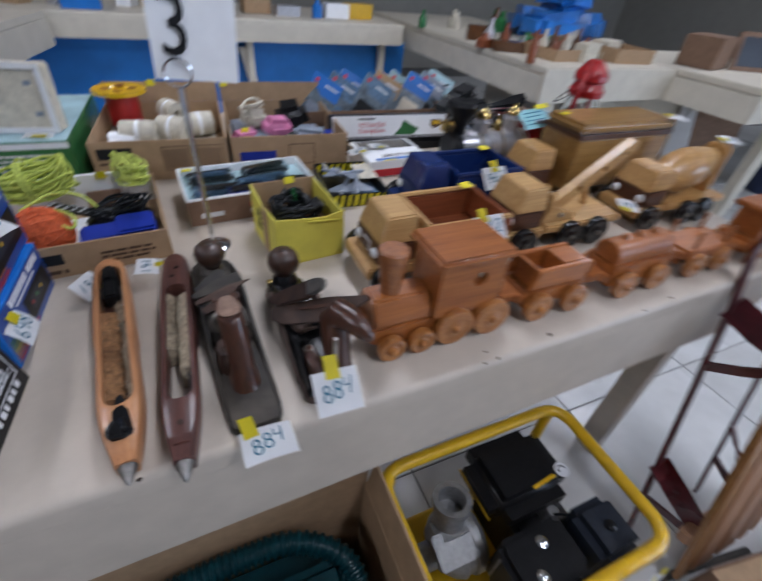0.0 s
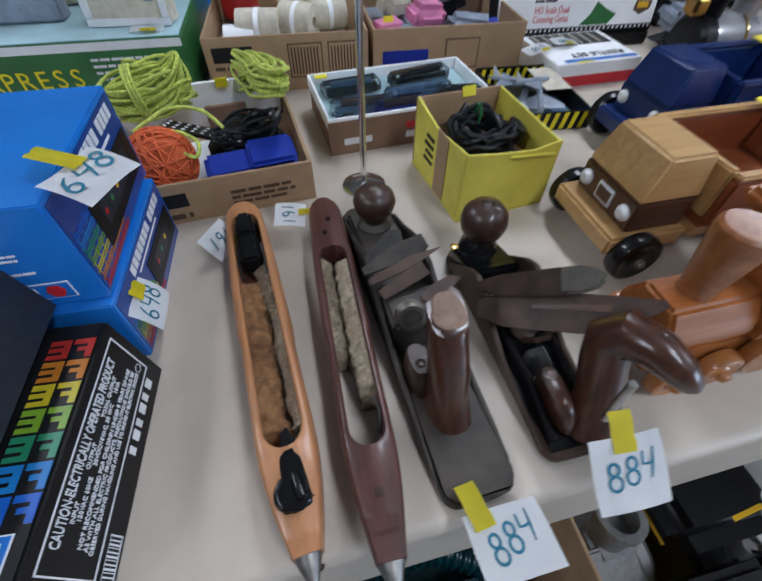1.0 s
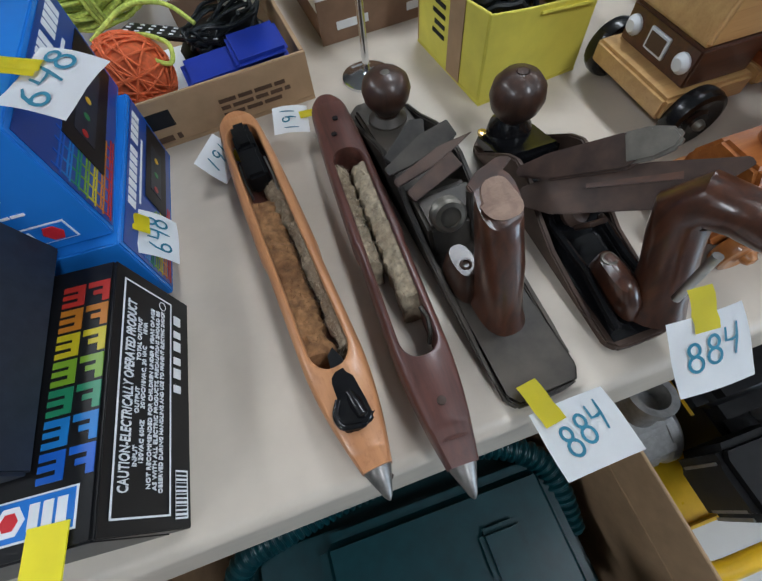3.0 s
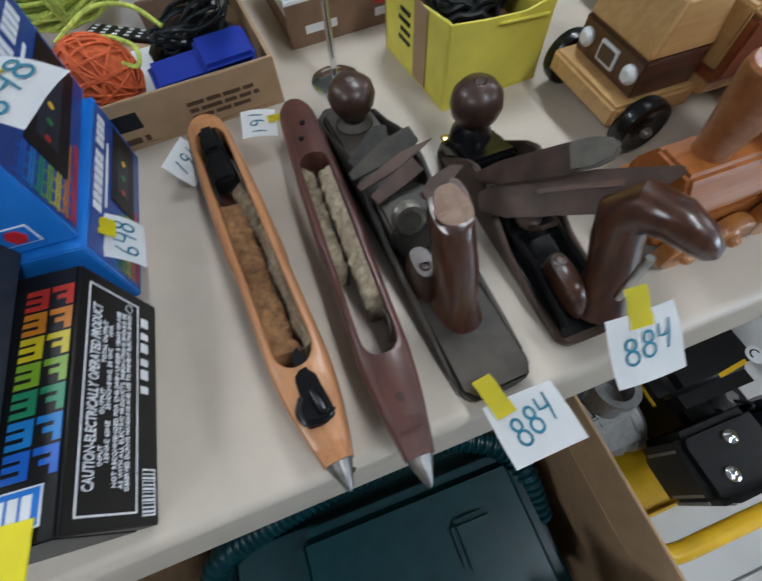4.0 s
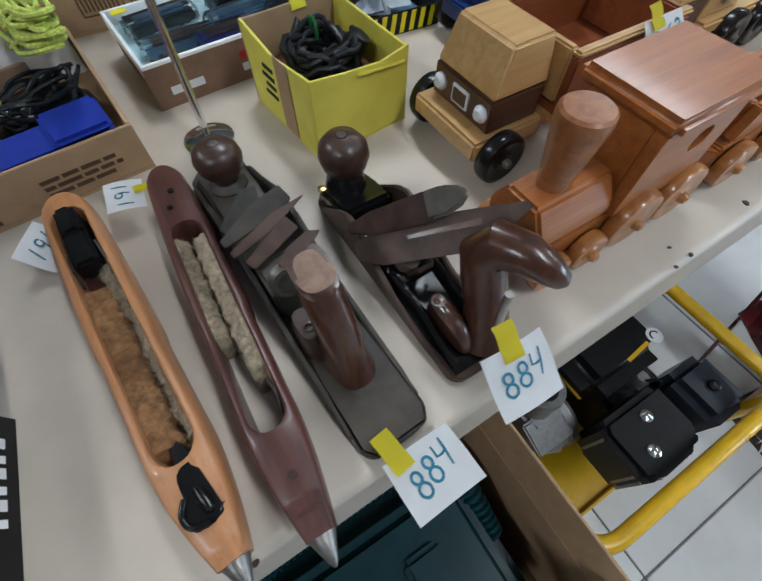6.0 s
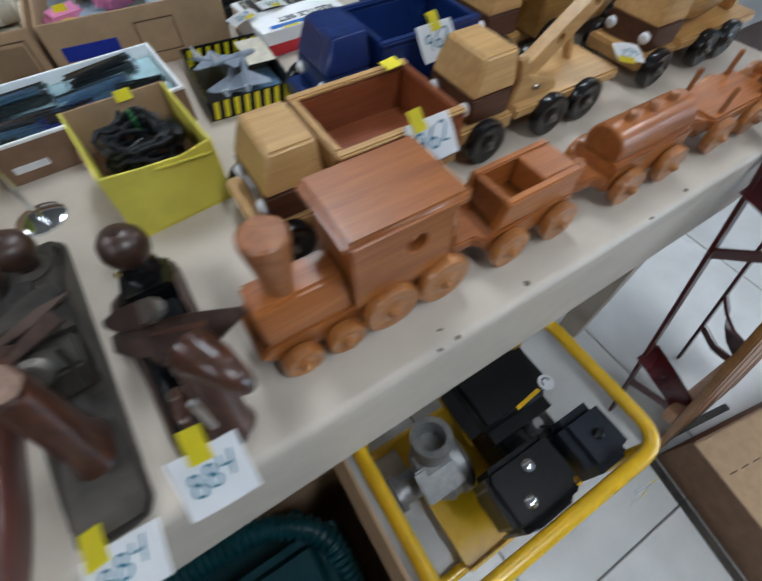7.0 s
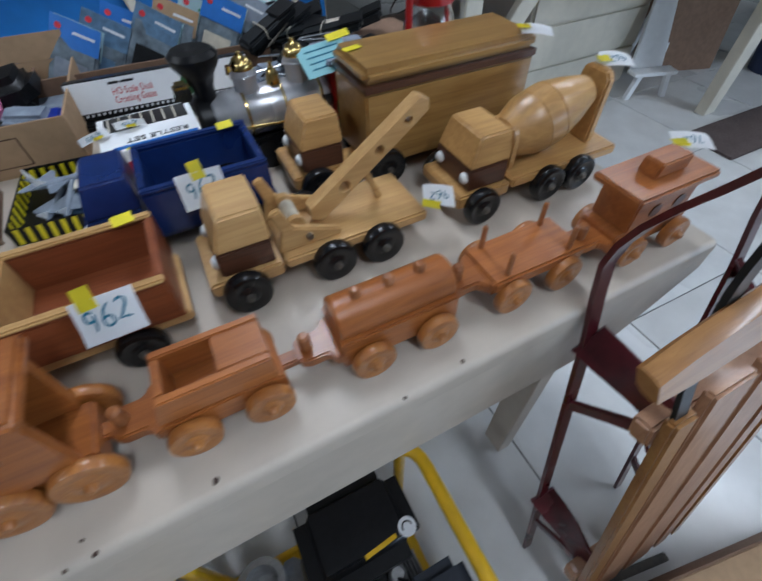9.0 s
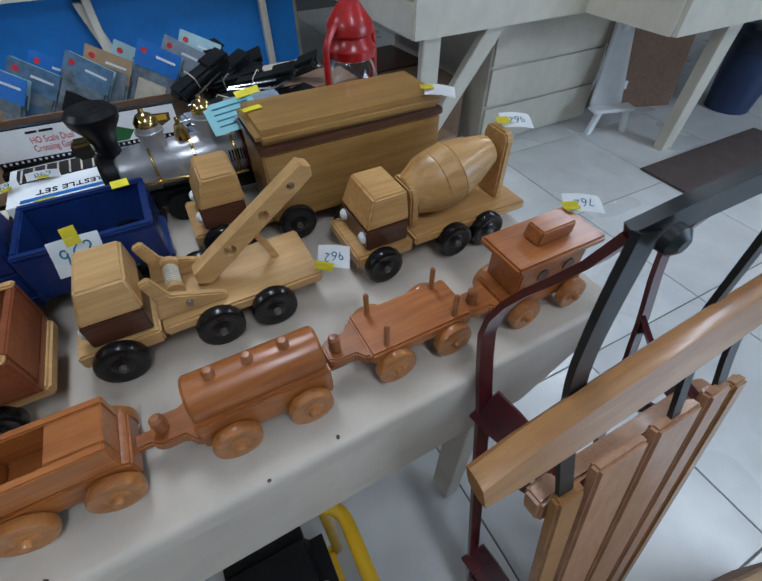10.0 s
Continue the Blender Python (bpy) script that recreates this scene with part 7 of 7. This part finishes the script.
solid("dark_tray", box(B(), 0.43, 0.76, 1.128, 1.19, T, T + 0.024, 0.003), BLKCARD, "dark flat kit box under the white one", "box")

# gilt and silver toy steam locomotive
tl = thing("toy_steam_engine", pose(0.644, 0.914, T) @ Matrix.Scale(1.12, 4), "silver and gilt toy steam engine with black chimney", "toy engine")
ax = pose(0.005, 0, 0.075, 0, 90, 0)
part("boiler", lathe(B(), [(0, 0.0), (0.030, 0.0), (0.033, 0.004), (0.033, 0.165), (0.030, 0.17), (0, 0.17)], ax, 28), SILVER, tl)
for z in (0.045, 0.10, 0.155):
    part("boiler_band", lathe(B(), [(0.0335, z - 0.002), (0.0348, z - 0.001), (0.0348, z + 0.001), (0.0335, z + 0.002)], ax, 28), BRASS, tl, "gilt boiler band")
part("smokebox", lathe(B(), [(0, -0.022), (0.028, -0.022), (0.034, -0.016), (0.034, 0.0)], ax, 24), BLACK, tl)
part("chimney", lathe(B(), [(0.015, 0.09), (0.014, 0.12), (0.020, 0.136), (0.030, 0.150), (0.032, 0.160), (0.026, 0.166), (0.010, 0.165), (0, 0.162)], pose(0.004, 0, 0), 24), BLACK, tl, "flared black chimney")
for x, hgt in ((0.060, 0.0), (0.135, 0.004)):
    part("dome", lathe(B(), [(0.016, 0.095), (0.016, 0.122), (0.0185, 0.123), (0.0185, 0.126), (0.0165, 0.127), (0.015, 0.134)], pose(x, 0, hgt), 22), SILVER, tl)
    part("dome_cap", lathe(B(), [(0.0155, 0.133), (0.0155, 0.138), (0.010, 0.146), (0.004, 0.149), (0.003, 0.154), (0, 0.155)], pose(x, 0, hgt), 20), BRASS, tl, "gilt dome cap")
part("bell", lathe(B(), [(0.010, 0.108), (0.009, 0.118), (0.006, 0.126), (0.003, 0.130), (0.003, 0.136), (0, 0.137)], pose(0.098, -0.004, 0), 18), BRASS, tl, "gilt bell")
for s in (-1, 1):
    part("pipe", tube(B(), arc([(0.02, s * 0.036, 0.07), (0.10, s * 0.038, 0.066), (0.11, s * 0.038, 0.055), (0.17, s * 0.038, 0.055)], 0.01), 0.0022, 7), BRASS, tl)
    for wx, r in ((0.02, 0.018), (0.065, 0.022), (0.115, 0.022)):
        w = part("wheel", lathe(B(), [(0, -0.004), (r, -0.004), (r, 0.004), (r * 0.8, 0.006), (r * 0.78, 0.002), (0, 0.002)], pose(wx, s * 0.034, r, s * 90), 22), BLACK, tl)
        part("hub", lathe(B(), [(0, 0), (0.006, 0), (0.005, 0.008), (0, 0.009)], pose(wx, s * 0.034, r, s * 90), 12), BRASS, w)
part("chassis", box(B(), -0.02, 0.23, -0.026, 0.026, 0.022, 0.046, 0.003), BLACK, tl)
part("headlamp", box(B(), -0.034, -0.012, -0.012, 0.012, 0.108, 0.130, 0.004), BRASS, tl, "gilt square headlamp")
cb = part("cab", box(B(), 0.176, 0.245, -0.034, 0.034, 0.046, 0.125, 0.003), REDP, tl, "red cab")
for s in (-1, 1):
    part("cab_window", box(B(), 0.192, 0.222, s * 0.0345 - 0.0008, s * 0.0345 + 0.0008, 0.085, 0.115), BLACK, cb)
    part("cab_panel", box(B(), 0.180, 0.240, s * 0.0345 - 0.0008, s * 0.0345 + 0.0008, 0.052, 0.075), GREENP, cb, "green lower panel")
part("cab_roof", box(B(), 0.168, 0.252, -0.042, 0.042, 0.126, 0.133, 0.003), GREYB, tl)
for k in range(6):
    part("grille", box(B(), 0.150 + 0.004 * k, 0.152 + 0.004 * k, -0.0345, -0.031, 0.072, 0.088), BLACK, tl)
solid("paper_note", box(B(), -0.04, 0.04, -0.026, 0.026, 0, 0.0008), CYAN, "pale cyan handwritten note on the engine's roof", "note", m=pose(0.836, 0.884, T + 0.150, 34, -4, 4))
for k in range(4):
    solid("note_line", box(B(), -0.028, 0.03 - 0.008 * (k % 2), -0.0012, 0.0012, 0.001, 0.0014), INK, "line of dark handwriting on the note", "handwriting", "note lines", m=pose(0.836, 0.884, T + 0.150, 34, -4, 4) @ pose(0, 0.016 - 0.010 * k, 0))
solid("tape_marker", box(B(), -0.02, 0.02, -0.006, 0.006, 0, 0.001), TAPE, "yellow tape strip on the note", "tape flag", "yellow tape flags", m=pose(0.868, 0.908, T + 0.170, 34, -4, 8))

# rack of carded blister packs
rk = open_carton("pack_tray", pose(0.36, 1.255, T, 0, 0, -2), 0.47, 0.25, 0.075, 0.005, "low brown tray of blister packs", CARDD)
FILM = plain("clear_film", (0.20, 0.25, 0.29), 0.16, vary=0.35, scale=35, coat=0.7, bumps=0.5)
for k in range(9):
    x = 0.400 + 0.050 * k
    bp = thing("blister_pack", pose(x, 1.315 + 0.012 * (k % 3), T + 0.012, -24, 26 + 4 * (k % 2), -26 + 5 * (k % 3)), "carded pack in clear film leaning in the tray", "blister pack", "blister packs")
    head = (BLUEINK, BLUEGREY, BLUEINK, BLUEGREY, CARD, PALE, BLUEINK, GREYB, PALE)[k]
    bm = box(B(), -0.044, 0.044, -0.007, 0.007, 0, 0.125, 0.005, seg=2)
    for v in bm.verts:
        v.co.y += 0.005 * noise.noise(v.co * 45 + Vector((k, 0, 0)))
    part("film_pouch", bm, FILM, bp, "glossy clear film pouch")
    part("header_card", box(B(), -0.045, 0.045, -0.0082, -0.0072, 0.098, 0.150, 0.0004), head, bp, "printed header card")
    part("header_back", box(B(), -0.045, 0.045, 0.0072, 0.0082, 0.090, 0.150, 0.0004), PALE, bp)
    part("header_spot", lathe(B(), [(0.006, 0), (0.006, 0.0006), (0, 0.0006)], pose(-0.030, -0.0083, 0.132, 90), 16), REDINK, bp)
    part("header_line", box(B(), -0.004, 0.036, -0.0089, -0.0083, 0.126, 0.131), WINK if k != 5 else GREENP, bp)
    part("packed_piece", box(B(), -0.030, 0.028, -0.0095, -0.0075, 0.016 + 0.01 * (k % 2), 0.075, 0.001), (GREYB, BLUEGREY, CREAM, BLACK)[k % 4], bp)

# heap of black nylon pouches
for k in range(22):
    rnd = random.Random(300 + k)
    x, y, z = rnd.uniform(0.80, 1.06), rnd.uniform(1.10, 1.40), rnd.uniform(0.0, 0.11)
    pc = thing("tool_pouch", pose(x, y, T + z, rnd.uniform(-12, 25), rnd.uniform(-25, 5), rnd.uniform(-30, 45)), "black nylon tool pouch tied with wire in a heap", "pouch", "heap of black pouches")
    bm = box(B(), -0.07, 0.07, -0.022, 0.022, 0, 0.022, 0.007, seg=3)
    for v in bm.verts:
        v.co.z += 0.006 * noise.noise(v.co * 40 + Vector((k, 0, 0)))
    part("body", bm, CABLE, pc)
    part("flap", box(B(), 0.02, 0.074, -0.0235, 0.0235, 0.021, 0.026, 0.002), BLACK, pc)
    part("wire_tie", tube(B(), arc([(-0.02, -0.024, 0.004), (-0.02, -0.024, 0.026), (-0.016, 0.024, 0.027), (-0.016, 0.024, 0.004)], 0.008, 4), 0.0012, 5), CREAM, pc)
for k in range(16):
    rnd = random.Random(500 + k)
    x, y = rnd.uniform(0.80, 1.06), rnd.uniform(1.06, 1.20)
    solid("drill_bit", tube(B(), [(-0.05, 0, 0), (0.05, 0, 0)], 0.0022, 6), CHROME if k % 3 else IRON, "steel drill bit lying on the pouches", "drill bit", "drill bits", m=pose(x, y, T + rnd.uniform(0.05, 0.10), 0, rnd.uniform(-12, 12), rnd.uniform(-20, 50)))
solid("foil_bag", box(B(), -0.05, 0.05, -0.03, 0.03, 0, 0.04, 0.014, pose(0, 0, 0, 15, 10, 20), 3), GREYB, "crumpled grey foil bag", "bag", m=pose(0.80, 1.12, T + 0.03))

# hurricane lantern
ln = thing("hurricane_lantern", pose(1.085, 0.985, T, 0, 0, 25), "red hurricane lantern with clear glass globe", "lantern")
part("tank", lathe(B(), [(0, 0), (0.058, 0), (0.062, 0.008), (0.060, 0.038), (0.035, 0.050), (0.030, 0.062), (0, 0.062)], seg=28), REDP, ln)
part("globe", lathe(B(), [(0.030, 0.066), (0.046, 0.090), (0.052, 0.115), (0.046, 0.145), (0.034, 0.170), (0.032, 0.170), (0.044, 0.145), (0.050, 0.115), (0.044, 0.090), (0.028, 0.066)], seg=28), GLASS, ln, "clear glass globe")
part("collar", lathe(B(), [(0.036, 0.168), (0.044, 0.172), (0.046, 0.186), (0.040, 0.192), (0.036, 0.205), (0.042, 0.210), (0.042, 0.224), (0.030, 0.240), (0.018, 0.255), (0, 0.258)], seg=28), REDP, ln)
for s in (-1, 1):
    part("side_tube", tube(B(), arc([(s * 0.05, 0, 0.03), (s * 0.066, 0, 0.05), (s * 0.066, 0, 0.20), (s * 0.04, 0, 0.225)], 0.03), 0.0065, 10), REDP, ln)
part("burner", lathe(B(), [(0.018, 0.060), (0.020, 0.074), (0.008, 0.086), (0, 0.086)], seg=16), BRASS, ln)
part("bail", tube(B(), [(0.068 * math.cos(a * 0.262), 0.05 * math.sin(a * 0.262) + 0.02, 0.19 - 0.05 * math.sin(a * 0.262)) for a in range(13)], 0.0015, 6), IRON, ln)
solid("dark_goods_box", box(B(), -0.09, 0.09, -0.06, 0.06, 0, 0.05, 0.003), CARDD, "dark cardboard box at the table's back corner", "box", m=pose(1.10, 1.25, T, 0, 0, 8))

# ---- goods on the far benches ----
def bottle(x, y, z, r, h, mat, lab):
    solid("glass_bottle", lathe(B(), [(0, 0), (r, 0), (r, h * 0.55), (r * 0.45, h * 0.72), (r * 0.38, h), (0, h)], pose(0, 0, 0), 14), mat, lab, "bottle", "bench bottles", m=pose(x, y, z))


BROWNG = plain("amber_glazed", (0.12, 0.05, 0.02), 0.2, vary=0.2, scale=30, coat=0.4)
rnd = random.Random(77)
for k in range(26):
    x, y = rnd.uniform(1.72, 2.5), rnd.uniform(1.95, 3.2)
    mat, nm = ((SILVER, "silvery"), (BROWNG, "amber"), (GREENP, "green"), (CREAM, "cream"), (REDWOOD, "red-brown"))[k % 5]
    if k % 3:
        bottle(x, y, FB, rnd.uniform(0.02, 0.045), rnd.uniform(0.06, 0.15), mat, nm + " glazed bottle on the far bench")
    else:
        s = rnd.uniform(0.05, 0.10)
        solid("trinket_box", box(B(), -s, s, -s * 0.6, s * 0.6, 0, s * rnd.uniform(0.5, 1.4), 0.004), mat, nm + " trinket box on the far bench", "box", "bench boxes", m=pose(x, y, FB, 0, 0, rnd.uniform(-30, 30)))
for k in range(22):
    x, y = -2.6 + k * 0.19 + rnd.uniform(-0.04, 0.04), 3.3 + rnd.uniform(0, 0.3)
    mat, nm = ((YPAINT, "yellow"), (CARD, "brown"), (WHITE, "white"), (REDP, "red"), (BLUEBOX, "blue"), (CARDD, "dark brown"), (SILVER, "silvery"))[(k * 5) % 7]
    w, h = rnd.uniform(0.04, 0.10), rnd.uniform(0.05, 0.16)
    if k % 4 == 3:
        bottle(x, y, FB, 0.035, h + 0.05, mat, nm + " glazed bottle on the far bench")
    else:
        solid("goods_box", box(B(), -w, w, -0.06, 0.06, 0, h, 0.004), mat, nm + " goods box on the far bench", "box", "bench boxes", m=pose(x, y, FB, 0, 0, rnd.uniform(-25, 25)))
for k, (x, y, w, d, h, rot, lab) in enumerate(((1.92, 1.98, 0.30, 0.26, 0.055, 4, "low kraft tray of trinkets on the bench"), (2.34, 1.95, 0.26, 0.24, 0.07, -6, "low kraft tray of trinkets on the bench"))):
    tr = open_carton("kraft_tray", pose(x, y, FB, 0, 0, rot), w, d, h, 0.006, lab, CARD)
for k in range(8):
    bottle(1.97 + 0.07 * (k % 4), 2.05 + 0.1 * (k // 4), FB + 0.008, 0.025, 0.10 + 0.02 * (k % 3), (REDWOOD, CREAM, BROWNG)[k % 3], "small glazed bottle in the kraft tray")
for k in range(4):
    bm = box(B(), -0.20, 0.20, -0.13, 0.13, 0, 0.17, 0.05, seg=4)
    for v in bm.verts:
        v.co += Vector((noise.noise(v.co * 14 + Vector((k, 0, 0))), noise.noise(v.co * 14 + Vector((0, k, 0))), noise.noise(v.co * 14 + Vector((0, 3, k))))) * 0.035
    solid("plastic_bag", bm, BAGBLUE, "full blue and white plastic bag on the bench", "bag", "blue bags", m=pose(2.55 + 0.28 * (k % 2), 2.75 + 0.25 * (k // 2), FB + (0.15 if k == 3 else 0), 0, 0, 30 * k))
solid("brown_box", box(B(), -0.13, 0.13, -0.10, 0.10, 0, 0.16, 0.004), CARDD, "dark brown cardboard box on the bench", "box", m=pose(2.98, 1.88, FB + 0.004, 0, 0, 14))
pf = thing("framed_picture", pose(3.22, 1.72, FB + 0.004, -14, 0, -20), "dark framed picture standing on the bench", "picture frame")
part("frame", box(B(), -0.14, 0.14, 0, 0.02, 0, 0.2, 0.004), CARDD, pf)
part("picture", box(B(), -0.115, 0.115, -0.002, -0.0002, 0.025, 0.175), GREYP, pf)
for k, (x, y, w, d, h, m_) in enumerate(((2.02, 2.25, 0.42, 0.35, 0.34, CARDD), (2.05, 2.75, 0.45, 0.4, 0.30, WALNUT), (1.98, 1.99, 0.2, 0.18, 0.14, CARD))):
    solid("storage_carton", box(B(), -w / 2, w / 2, -d / 2, d / 2, 0, h, 0.004), m_, "brown cardboard carton stored under the bench", "box", "stored cartons", m=pose(x, y, 0, 0, 0, 5 * k))
for k, (x, y, w, d, h, mat, lab) in enumerate(((-0.90, 2.25, 0.12, 0.10, 0.16, REDP, "red goods box"), (-0.98, 2.05, 0.10, 0.09, 0.20, CREAM, "cream goods box"), (-0.80, 2.72, 0.10, 0.12, 0.10, ORANGE, "bright orange goods box"), (-1.05, 2.6, 0.16, 0.12, 0.22, REDP, "red goods box"), (-0.84, 2.02, 0.05, 0.05, 0.12, BROWNG, "brown pottery jar"))):
    solid("goods_box", box(B(), -w, w, -d, d, 0, h, 0.006), mat, lab + " on the far bench", "box", "bench boxes", m=pose(x, y, FB, 0, 0, 12 * k))
